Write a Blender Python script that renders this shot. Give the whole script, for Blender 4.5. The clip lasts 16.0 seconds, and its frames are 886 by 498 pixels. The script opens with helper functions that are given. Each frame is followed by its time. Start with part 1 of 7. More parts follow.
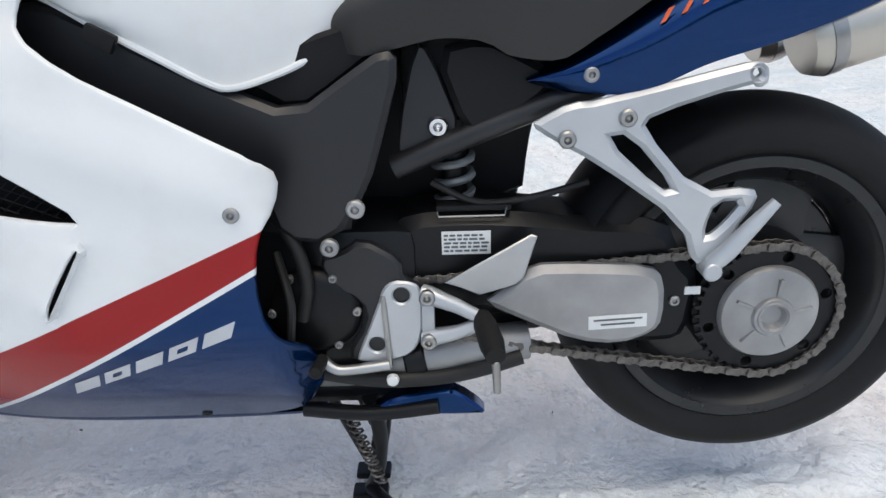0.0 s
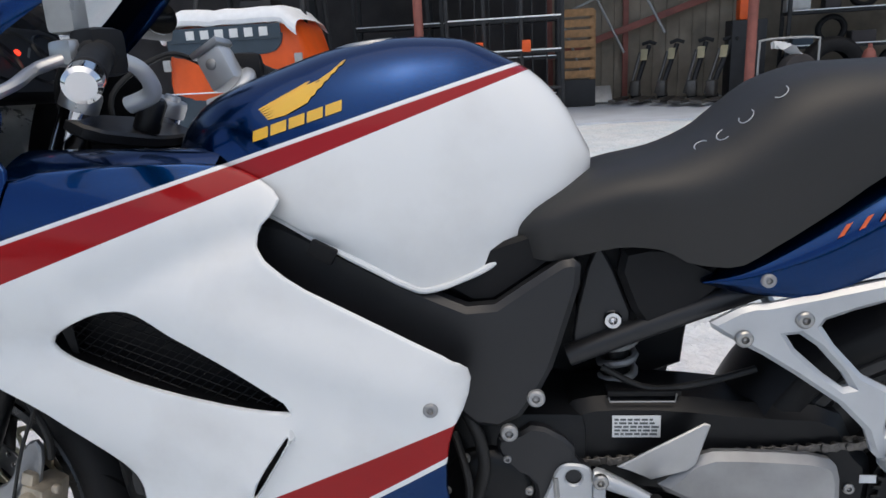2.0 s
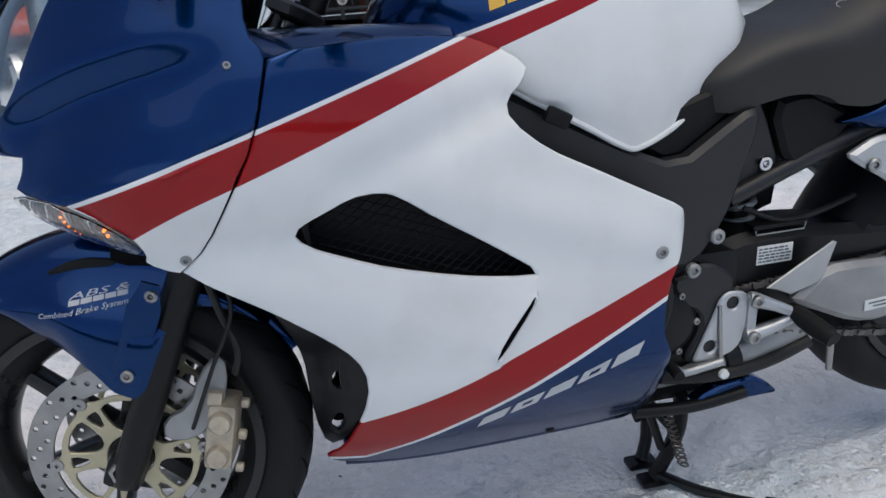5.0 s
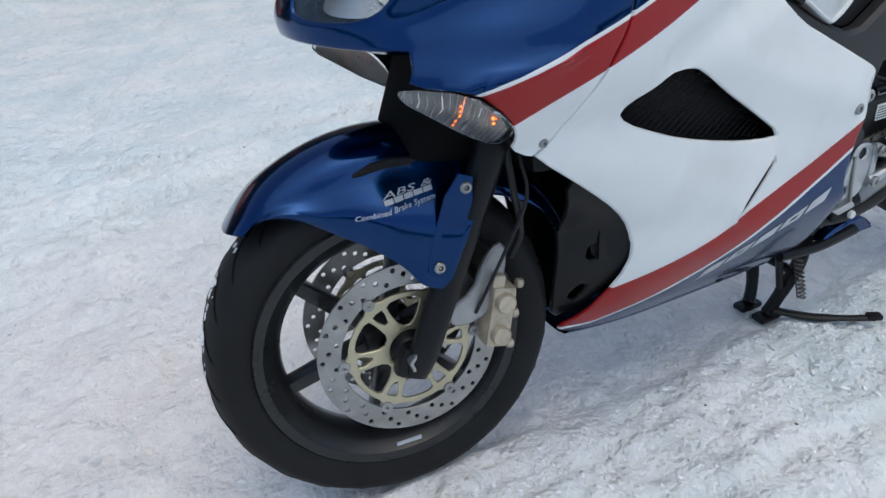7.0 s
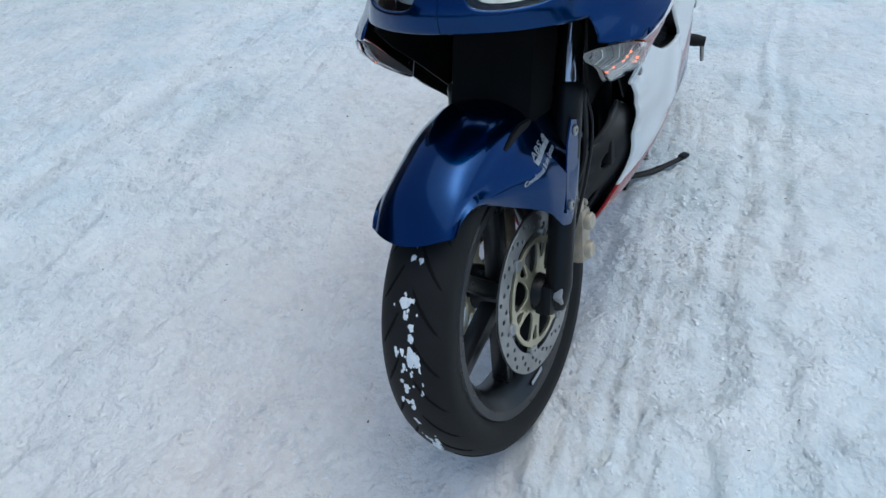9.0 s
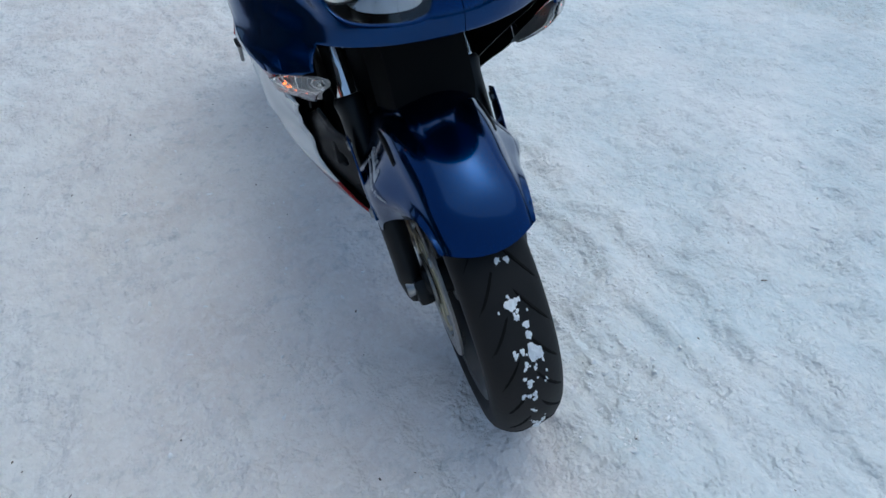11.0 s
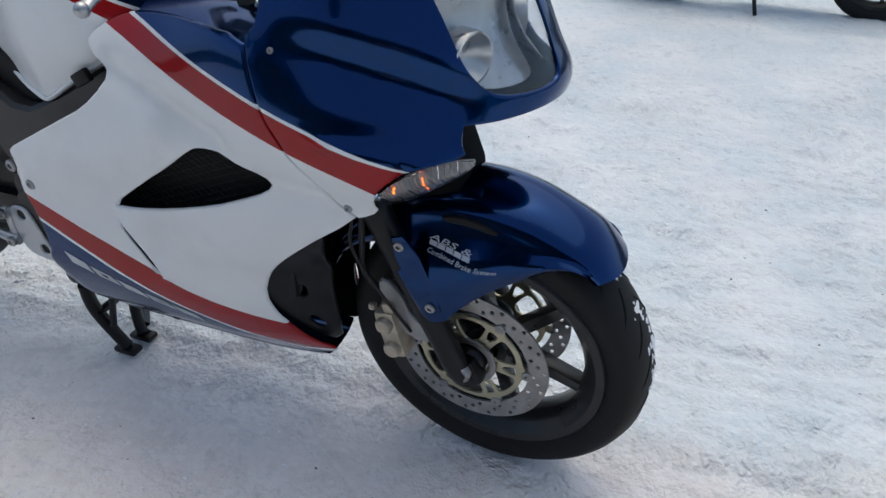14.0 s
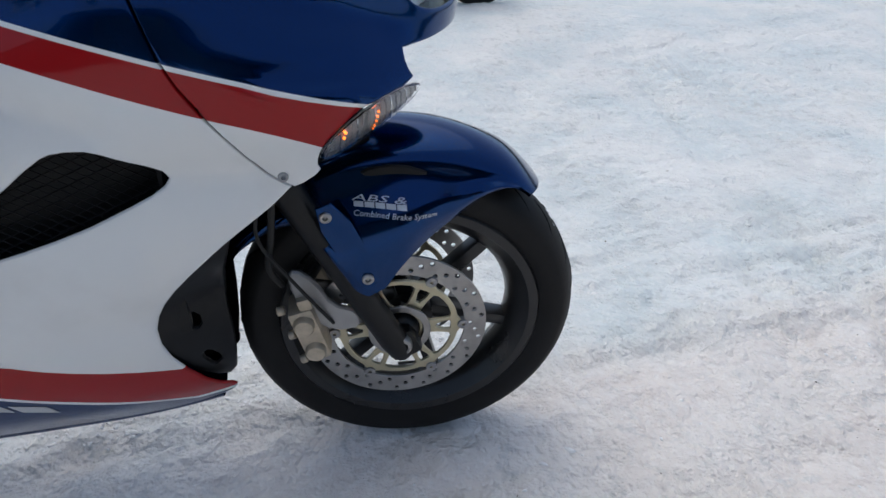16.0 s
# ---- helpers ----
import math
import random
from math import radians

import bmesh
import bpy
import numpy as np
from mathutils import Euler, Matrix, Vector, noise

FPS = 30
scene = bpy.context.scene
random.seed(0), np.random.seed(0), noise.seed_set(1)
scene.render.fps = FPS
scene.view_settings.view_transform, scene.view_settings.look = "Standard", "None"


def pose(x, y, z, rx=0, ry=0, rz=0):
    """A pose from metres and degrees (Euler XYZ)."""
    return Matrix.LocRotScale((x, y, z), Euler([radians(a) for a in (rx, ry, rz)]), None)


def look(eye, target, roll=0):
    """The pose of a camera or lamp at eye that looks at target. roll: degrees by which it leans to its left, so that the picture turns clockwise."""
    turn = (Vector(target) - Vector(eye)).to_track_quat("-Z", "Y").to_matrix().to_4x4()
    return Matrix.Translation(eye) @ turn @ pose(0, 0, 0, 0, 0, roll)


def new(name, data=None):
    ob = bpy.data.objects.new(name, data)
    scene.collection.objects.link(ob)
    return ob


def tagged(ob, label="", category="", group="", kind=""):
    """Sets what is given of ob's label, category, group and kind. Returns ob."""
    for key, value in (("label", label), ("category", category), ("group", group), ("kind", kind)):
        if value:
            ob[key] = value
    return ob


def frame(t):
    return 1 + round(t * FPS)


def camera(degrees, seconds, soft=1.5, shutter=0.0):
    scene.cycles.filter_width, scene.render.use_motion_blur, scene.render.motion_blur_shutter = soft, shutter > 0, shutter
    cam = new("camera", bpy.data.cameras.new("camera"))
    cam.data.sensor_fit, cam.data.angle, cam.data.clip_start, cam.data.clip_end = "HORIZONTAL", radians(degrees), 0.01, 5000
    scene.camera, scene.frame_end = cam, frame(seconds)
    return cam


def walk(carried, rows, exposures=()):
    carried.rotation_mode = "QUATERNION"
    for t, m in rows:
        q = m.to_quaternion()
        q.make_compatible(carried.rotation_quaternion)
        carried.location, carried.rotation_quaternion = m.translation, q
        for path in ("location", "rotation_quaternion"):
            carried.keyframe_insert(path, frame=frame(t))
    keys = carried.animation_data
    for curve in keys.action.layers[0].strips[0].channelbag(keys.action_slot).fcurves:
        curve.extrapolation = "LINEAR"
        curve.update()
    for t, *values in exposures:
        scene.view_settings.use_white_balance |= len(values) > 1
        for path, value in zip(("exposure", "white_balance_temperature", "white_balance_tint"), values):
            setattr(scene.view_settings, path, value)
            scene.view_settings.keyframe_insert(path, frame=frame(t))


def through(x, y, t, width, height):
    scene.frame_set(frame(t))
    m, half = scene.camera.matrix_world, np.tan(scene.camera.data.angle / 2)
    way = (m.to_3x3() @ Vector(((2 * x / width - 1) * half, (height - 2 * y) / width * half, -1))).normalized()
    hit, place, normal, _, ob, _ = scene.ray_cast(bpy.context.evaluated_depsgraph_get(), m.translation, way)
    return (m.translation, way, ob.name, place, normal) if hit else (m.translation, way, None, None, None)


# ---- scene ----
# Bike frame: x towards the tail, y towards the bike's right, z up; the front axle stands over x = 0.
cam = camera(66.38, 16.0)
# seconds, eye, target, roll
PATH = [
    (0, (1.0235, -0.9340, 0.8372), (1.0115, -0.0177, 0.4367), -1.81),
    (0.5, (0.9778, -0.9438, 0.8683), (0.9241, -0.0188, 0.4920), -2.56),
    (1, (0.9401, -0.9494, 0.8890), (0.8562, -0.0212, 0.5267), -2.93),
    (1.5, (0.9074, -0.9474, 0.9355), (0.7952, -0.0048, 0.6209), -3.07),
    (2, (0.8840, -0.9572, 0.9885), (0.7769, -0.0006, 0.7173), -3.33),
    (2.5, (0.8101, -0.9730, 1.0369), (0.7051, -0.0106, 0.7865), -4.17),
    (3, (0.7278, -0.9951, 1.0342), (0.6591, -0.0425, 0.7377), -3.40),
    (3.5, (0.6634, -0.9903, 0.9813), (0.6201, -0.0561, 0.6272), -3.04),
    (3.7, (0.6354, -0.9854, 0.9538), (0.5988, -0.0571, 0.5838), -3.29),
    (5.8, (0.0902, -1.0049, 0.9585), (0.3447, -0.1242, 0.5590), -4.32),
    (6, (0.0371, -0.9982, 0.9534), (0.2906, -0.1252, 0.5368), -4.37),
    (6.5, (-0.1324, -0.9469, 0.9424), (0.1632, -0.1059, 0.4894), -5.23),
    (7, (-0.3020, -0.8862, 0.9817), (0.0510, -0.0992, 0.4758), -4.34),
    (7.5, (-0.5113, -0.8242, 1.0180), (-0.0234, -0.1303, 0.4884), -2.94),
    (8, (-0.6877, -0.7612, 1.0484), (-0.1036, -0.1490, 0.5154), -4.87),
    (8.2, (-0.7416, -0.7023, 1.0432), (-0.1438, -0.1088, 0.5044), -6.31),
    (10.3, (-0.9662, 0.1296, 1.1512), (-0.1950, 0.0265, 0.5230), -3.96),
    (10.5, (-0.9395, 0.1934, 1.1290), (-0.1818, 0.0452, 0.4934), -4.58),
    (11, (-0.8503, 0.3336, 1.1474), (-0.1443, 0.0750, 0.4882), -5.09),
    (11.5, (-0.7933, 0.4468, 1.1434), (-0.1229, 0.1035, 0.4857), -5.93),
    (12, (-0.7321, 0.6199, 1.1565), (-0.1376, 0.1361, 0.5142), -4.88),
    (12.5, (-0.6426, 0.7182, 1.1446), (-0.1166, 0.1469, 0.5146), -5.20),
    (13, (-0.4858, 0.8015, 1.1039), (-0.0717, 0.1551, 0.4630), -3.41),
    (13.5, (-0.3642, 0.8691, 1.1209), (-0.0029, 0.1616, 0.5135), -1.96),
    (14, (-0.2527, 0.9718, 1.0906), (0.0235, 0.1600, 0.5761), 2.22),
    (14.5, (-0.1652, 1.0506, 1.0551), (0.0314, 0.1818, 0.6005), 0.90),
    (15, (-0.0574, 1.0382, 0.9819), (-0.0488, 0.1403, 0.5417), 0.28),
    (15.5, (0.0254, 1.0220, 0.9585), (-0.0637, 0.1373, 0.5011), 0.12),
    (16, (0.1307, 0.9899, 0.9370), (-0.0595, 0.1254, 0.4718), -0.90),
]
# seconds, stops, kelvin, tint
EXPOSURES = [(0.0, 0.72, 7000, 3), (1.0, 0.68, 6900, 4), (2.0, 0.42, 6950, 5), (2.5, 0.26, 6950, 4), (3.7, 0.20, 6800, 4), (6.0, 0.22, 6650, 3), (7.0, 0.36, 6450, 0), (8.0, 0.36, 6150, -3), (10.5, 0.10, 5800, -5), (12.5, 0.2, 6200, -2), (14.5, 0.36, 6750, 2), (16.0, 0.34, 6750, 2)]
walk(cam, [(t, look(eye, target, roll)) for t, eye, target, roll in PATH], EXPOSURES)
# ---- end of camera ----
# ---- light ----
world = bpy.data.worlds.new("overcast_winter_sky")
scene.world = world
world.use_nodes = True
wn = world.node_tree
sky = wn.nodes.new("ShaderNodeTexSky")
sky.sky_type, sky.sun_disc = "NISHITA", False
SUN_AZ, SUN_EL = 290.0, 76.0
sky.sun_elevation, sky.sun_rotation = radians(SUN_EL), radians(90 - SUN_AZ)
sky.air_density, sky.dust_density, sky.ozone_density = 0.7, 2.6, 1.0
wn.nodes["Background"].inputs["Strength"].default_value = 0.15
wn.links.new(sky.outputs["Color"], wn.nodes["Background"].inputs["Color"])
sun = new("sun", bpy.data.lights.new("sun", "SUN"))
sun.data.energy, sun.data.angle, sun.data.color = 0.5, radians(90), (1.0, 0.90, 0.80)
sun.matrix_world = look((0, 0, 0), (-math.cos(radians(SUN_AZ)) * math.cos(radians(SUN_EL)), -math.sin(radians(SUN_AZ)) * math.cos(radians(SUN_EL)), -math.sin(radians(SUN_EL))))


# ---- materials ----
class Shader:
    """A small wrapper for node materials."""

    def __init__(self, name, **inputs):
        self.mat = bpy.data.materials.new(name)
        self.mat.use_nodes = True
        self.tree = self.mat.node_tree
        self.bsdf = self.tree.nodes["Principled BSDF"]
        self.coords = self.tree.nodes.new("ShaderNodeTexCoord").outputs["Object"]
        for key, value in inputs.items():
            self.put(key.replace("_", " "), value)

    def put(self, socket, value):
        target = self.bsdf.inputs[socket]
        if isinstance(value, bpy.types.NodeSocket):
            self.tree.links.new(value, target)
        else:
            target.default_value = (*value, 1.0) if isinstance(value, tuple) and len(value) == 3 else value
        return self

    def node(self, kind, **inputs):
        n = self.tree.nodes.new(kind)
        for key, value in inputs.items():
            s = n.inputs[int(key[1:])] if key[0] == "i" and key[1:].isdigit() else n.inputs[key.replace("_", " ")]
            if isinstance(value, bpy.types.NodeSocket):
                self.tree.links.new(value, s)
            else:
                s.default_value = value
        return n

    def math(self, op, a, b=0.0, clamp=False):
        n = self.node("ShaderNodeMath", i0=a, i1=b)
        n.operation, n.use_clamp = op, clamp
        return n.outputs[0]

    def xyz(self):
        return self.node("ShaderNodeSeparateXYZ", Vector=self.coords).outputs

    def noise(self, scale, detail=4.0, rough=0.55):
        return self.node("ShaderNodeTexNoise", Vector=self.coords, Scale=scale, Detail=detail, Roughness=rough).outputs["Fac"]

    def ramp(self, fac, lo, hi):
        n = self.node("ShaderNodeMapRange", Value=fac, From_Min=lo, From_Max=hi)
        return n.outputs[0]

    def mix(self, fac, a, b):
        n = self.tree.nodes.new("ShaderNodeMix")
        n.data_type = "RGBA"
        for s, v in ((n.inputs["Factor"], fac), (n.inputs["A"], a), (n.inputs["B"], b)):
            if isinstance(v, bpy.types.NodeSocket):
                self.tree.links.new(v, s)
            else:
                s.default_value = (*v, 1.0) if isinstance(v, tuple) else v
        return n.outputs["Result"]

    def bump(self, height, strength, distance):
        n = self.node("ShaderNodeBump", Height=height, Strength=strength, Distance=distance)
        return self.put("Normal", n.outputs["Normal"])


def surface(name, colour, rough, metal=0.0, shine=0.5, vary=0.25, scale=9.0, grain=0.15, grain_scale=180.0, coat=0.0, wear=0.1, depth=0.0006):
    """A real surface: colour that varies in large stains and small grain, uneven gloss and fine relief."""
    s = Shader(name)
    big, small = s.noise(scale, 5), s.noise(grain_scale, 3)
    dark, light = tuple(c * (1 - vary) for c in colour), tuple(min(1, c * (1 + vary)) for c in colour)
    s.put("Base Color", s.mix(s.ramp(big, 0.3, 0.7), dark, light))
    s.put("Roughness", s.math("ADD", rough - wear / 2, s.math("MULTIPLY", s.ramp(big, 0.3, 0.7), wear)))
    s.put("Metallic", metal).put("Specular IOR Level", shine)
    if coat:
        s.put("Coat Weight", coat).put("Coat Roughness", 0.04)
    if grain:
        s.bump(small, grain, depth)
    return s.mat


BLUE, RED, WHITE = (0.0004, 0.029, 0.120), (0.32, 0.009, 0.012), (0.80, 0.81, 0.805)
STRIPE_TOP, STRIPE_LOW = (0.7275, 0.288), (0.6625, 0.343)


def livery():
    """Gloss paint in white, blue and red; the bands follow two straight lines and two bowed ones in side view."""
    s = Shader("livery_paint")
    x, _, z = s.xyz()

    def curve(c0, c1, c2=0.0):
        return s.math("ADD", s.math("MULTIPLY", s.math("ADD", s.math("MULTIPLY", x, c2), c1), x), c0)

    def over(c, width=0.0006):
        return s.math("MULTIPLY", s.math("SUBTRACT", z, c), 1 / width, clamp=True)

    front = s.math("POWER", s.math("MAXIMUM", s.math("SUBTRACT", 0.2, x), 0.0), 2.0)
    top = curve(*STRIPE_TOP)
    low = s.math("SUBTRACT", curve(*STRIPE_LOW), s.math("MULTIPLY", front, 0.9))
    # lower red band: straight, level towards the nose
    red_hi = s.math("MAXIMUM", curve(0.338 - 0.34 * 0.45, 0.45), 0.336)
    red_lo = s.math("MAXIMUM", curve(0.247 - 0.35 * 0.575, 0.575), 0.238)
    flake = s.noise(2600.0, 1)
    blue = s.mix(s.ramp(flake, 0.35, 0.65), tuple(c * 0.75 for c in BLUE), tuple(c * 1.3 for c in BLUE))
    dirty = s.mix(s.ramp(s.noise(7.0, 6), 0.5, 0.85), WHITE, (0.70, 0.70, 0.69))
    colour = s.mix(over(s.math("SUBTRACT", red_lo, 0.008)), blue, WHITE)
    colour = s.mix(over(red_lo), colour, RED)
    colour = s.mix(over(red_hi), colour, dirty)
    colour = s.mix(over(low), colour, RED)
    colour = s.mix(over(s.math("SUBTRACT", top, 0.0055)), colour, WHITE)
    is_blue = over(top)
    colour = s.mix(is_blue, colour, blue)
    s.put("Base Color", colour).put("Roughness", s.math("ADD", 0.15, s.math("MULTIPLY", s.noise(14.0, 6), 0.11)))
    low_blue = s.math("SUBTRACT", 1.0, over(s.math("SUBTRACT", red_lo, 0.008)))
    s.put("Metallic", s.math("MAXIMUM", s.math("MULTIPLY", is_blue, 0.95), s.math("MULTIPLY", low_blue, 0.7)))
    s.put("Specular IOR Level", 0.1).put("Coat Weight", 0.42).put("Coat Roughness", s.math("ADD", 0.008, s.math("MULTIPLY", s.ramp(s.noise(5.0, 7), 0.5, 0.85), 0.05)))
    return s.mat


def blue_paint():
    s = Shader("blue_paint")
    flake = s.noise(2600.0, 1)
    s.put("Base Color", s.mix(s.ramp(flake, 0.35, 0.65), tuple(c * 0.75 for c in BLUE), tuple(c * 1.3 for c in BLUE)))
    s.put("Metallic", 0.95).put("Roughness", 0.17).put("Specular IOR Level", 0.1).put("Coat Weight", 0.42)
    s.put("Coat Roughness", s.math("ADD", 0.015, s.math("MULTIPLY", s.ramp(s.noise(6.0, 7), 0.5, 0.85), 0.05)))
    return s.mat


def snow():
    """Trodden snow: a warm grey packed lane, bluish loose snow beside it, scuffs with painted pit shade, grains and a
    crumbly relief.
    """
    s = Shader("packed_snow")
    x, y, _ = s.xyz()
    wob = s.math("MULTIPLY", s.math("SUBTRACT", s.noise(2.5, 6, 0.65), 0.5), 0.30)
    edge = s.math("ADD", s.math("SUBTRACT", y, s.math("MULTIPLY", x, 0.09)), wob)
    lane = s.math("MULTIPLY", s.ramp(edge, -0.20, -0.04), s.ramp(edge, 1.7, 0.5))
    loose = s.mix(s.ramp(s.noise(2.2, 4, 0.55), 0.38, 0.62), (0.67, 0.75, 0.79), (0.81, 0.835, 0.85))
    packed = s.mix(s.ramp(s.noise(3.1, 4, 0.55), 0.38, 0.62), (0.73, 0.69, 0.675), (0.83, 0.81, 0.80))
    colour = s.mix(lane, loose, packed)
    # fresh white crumbs; grey hollow patches paint in the shade of pits and scuffs
    crumb = s.ramp(s.noise(46.0, 8, 0.75), 0.47, 0.60)
    colour = s.mix(s.math("MULTIPLY", crumb, 0.36), colour, (0.88, 0.89, 0.90))
    hollow = s.math("MULTIPLY", s.ramp(s.noise(21.0, 7, 0.7), 0.47, 0.37), s.ramp(s.noise(2.6, 5, 0.6), 0.36, 0.54))
    colour = s.mix(s.math("MULTIPLY", hollow, 0.50), colour, (0.50, 0.535, 0.56))
    dirt = s.math("MULTIPLY", s.ramp(s.noise(1.3, 7, 0.65), 0.50, 0.72), s.ramp(s.noise(26.0, 7, 0.75), 0.45, 0.70))
    colour = s.mix(s.math("MULTIPLY", dirt, 0.62), colour, (0.52, 0.49, 0.46))
    specks = s.math("MULTIPLY", s.ramp(s.noise(150.0, 2, 0.5), 0.73, 0.77), s.ramp(s.noise(2.0, 4, 0.6), 0.45, 0.65))
    colour = s.mix(s.math("MULTIPLY", specks, 0.6), colour, (0.25, 0.21, 0.17))
    s.put("Base Color", colour).put("Roughness", 0.55).put("Specular IOR Level", 0.35)
    cells = s.node("ShaderNodeTexVoronoi", Vector=s.coords, Scale=85.0, Randomness=1.0).outputs["Distance"]
    lumps = s.math("MULTIPLY", s.math("SUBTRACT", 1.0, cells), s.ramp(s.noise(9.0, 6, 0.7), 0.44, 0.62))
    h = s.math("ADD", s.math("MULTIPLY", s.noise(11.0, 4, 0.55), 1.6), s.math("MULTIPLY", lumps, 0.22))
    h = s.math("ADD", h, s.math("MULTIPLY", s.math("MULTIPLY", s.noise(48.0, 5, 0.6), 0.55), s.ramp(s.noise(3.0, 5, 0.6), 0.35, 0.65)))
    s.bump(h, 1.0, 0.027)
    return s.mat


def clear(name, tint, rough=0.02, ior=1.45):
    s = Shader(name, Transmission_Weight=1.0, IOR=ior)
    s.put("Base Color", tint).put("Roughness", s.math("ADD", rough, s.math("MULTIPLY", s.noise(30.0, 4), 0.04)))
    return s.mat


def glow(name, colour, strength):
    s = Shader(name)
    s.put("Base Color", colour).put("Emission Color", colour).put("Emission Strength", strength)
    return s.mat


def frosted(name, tint, through, rough):
    """Cloudy plastic that lets part of the light through."""
    s = Shader(name, Transmission_Weight=through, IOR=1.3)
    s.put("Base Color", s.mix(s.ramp(s.noise(60.0, 3), 0.3, 0.7), tuple(c * 0.8 for c in tint), tint)).put("Roughness", rough)
    return s.mat


M_LIVERY, M_BLUE, M_SNOW = livery(), blue_paint(), snow()
M_BLACK = surface("satin_black_paint", (0.006, 0.0065, 0.0075), 0.36, shine=0.28, vary=0.3, grain=0.12, wear=0.16)
M_FRAME = surface("dark_grey_frame_paint", (0.015, 0.0155, 0.0175), 0.42, vary=0.18, grain=0.2, wear=0.12)
M_PLASTIC = surface("matt_black_plastic", (0.007, 0.007, 0.0078), 0.5, shine=0.24, vary=0.25, grain=0.3, grain_scale=420)
M_RUBBER = surface("worn_tyre_rubber", (0.012, 0.012, 0.0125), 0.62, shine=0.22, vary=0.3, grain=0.35, grain_scale=120, depth=0.001)
M_SEAT = surface("black_vinyl", (0.019, 0.018, 0.017), 0.5, vary=0.2, scale=5, grain=0.5, grain_scale=700, depth=0.0005)
M_ALU = surface("cast_aluminium", (0.46, 0.465, 0.47), 0.34, metal=0.85, vary=0.12, grain=0.15, wear=0.15)
M_SILVER = surface("silver_painted_metal", (0.50, 0.52, 0.54), 0.34, metal=0.45, vary=0.08, grain=0.08, coat=0.3)
M_GREYCAST = surface("dull_grey_casting", (0.34, 0.34, 0.34), 0.5, metal=0.6, vary=0.25, grain=0.25)
M_STEEL = surface("brushed_steel", (0.36, 0.355, 0.345), 0.34, metal=0.95, vary=0.2, scale=22, grain=0.15, grain_scale=300)
M_CHROME = surface("polished_chrome", (0.75, 0.75, 0.76), 0.1, metal=1.0, vary=0.05, grain=0.0, wear=0.06)
M_GOLD = surface("pale_gold_anodised_metal", (0.52, 0.47, 0.33), 0.36, metal=0.8, vary=0.15, grain=0.1)
M_CALIPER = surface("beige_gold_caliper_paint", (0.50, 0.43, 0.33), 0.42, metal=0.35, vary=0.25, scale=40, grain=0.2)
M_CHAIN = surface("oily_chain_steel", (0.14, 0.13, 0.12), 0.42, metal=0.8, vary=0.4, scale=60)
M_TITAN = surface("brushed_titanium", (0.50, 0.47, 0.42), 0.33, metal=0.9, vary=0.12, scale=4, grain=0.12, grain_scale=260)
M_MARK = surface("silver_lettering", (0.55, 0.57, 0.60), 0.4, metal=0.3, vary=0.12, grain=0.0)
M_YELLOW = surface("yellow_badge_paint", (0.75, 0.42, 0.03), 0.35, vary=0.1, grain=0.0, coat=0.5)
M_ORANGE = surface("orange_marking_paint", (0.72, 0.12, 0.03), 0.4, vary=0.15, grain=0.0)
M_PAPER = surface("white_label_paper", (0.72, 0.73, 0.72), 0.5, vary=0.06, grain=0.0)
M_INK = surface("grey_label_print", (0.10, 0.11, 0.11), 0.5, vary=0.1, grain=0.0)
M_LENS = clear("clear_lens", (0.97, 0.97, 0.97))
M_REFLECT = surface("dull_reflector", (0.66, 0.67, 0.66), 0.30, metal=0.7, vary=0.2, scale=30, grain=0.12, grain_scale=60, depth=0.001)
M_SMOKE = clear("smoked_screen", (0.30, 0.33, 0.36))
M_LAMP = glow("lit_indicator_filament", (1.0, 0.16, 0.015), 3.2)
M_BEAM = glow("headlamp_glow", (1.0, 0.92, 0.75), 4.0)
M_REDLAMP = glow("red_warning_lamp", (1.0, 0.04, 0.02), 1.6)
M_FROST = frosted("cloudy_lens_housing", (0.62, 0.61, 0.59), 0.6, 0.4)
M_RIBBED = surface("grey_ribbed_reflector", (0.42, 0.42, 0.41), 0.42, metal=0.05, vary=0.3, scale=60, grain=0.2, grain_scale=200)
M_POT = surface("grey_translucent_plastic", (0.30, 0.31, 0.31), 0.3, vary=0.15, scale=20, grain=0.1)
# mirror glass coloured dark in place of its dark reflection
M_MIRROR = surface("dark_mirror_glass", (0.10, 0.11, 0.12), 0.05, metal=1.0, vary=0.1, grain=0.0, wear=0.03)
M_RIM = surface("satin_black_rim_paint", (0.013, 0.0135, 0.0145), 0.30, vary=0.3, scale=14, grain=0.1)
M_SNOWBIT = surface("stuck_snow", (0.86, 0.88, 0.9), 0.6, vary=0.05, grain=0.6, grain_scale=90, depth=0.003)
# near-black colour that stands in for shade in grooves and the steering gap
M_SHADE = surface("shade_black", (0.007, 0.007, 0.007), 0.9, shine=0.1, vary=0.2, grain=0.0)
M_HOSE = surface("black_rubber_hose", (0.02, 0.02, 0.02), 0.5, shine=0.28, vary=0.2, grain=0.15)


# ---- mesh helpers ----
from mathutils.geometry import delaunay_2d_cdt as delaunay


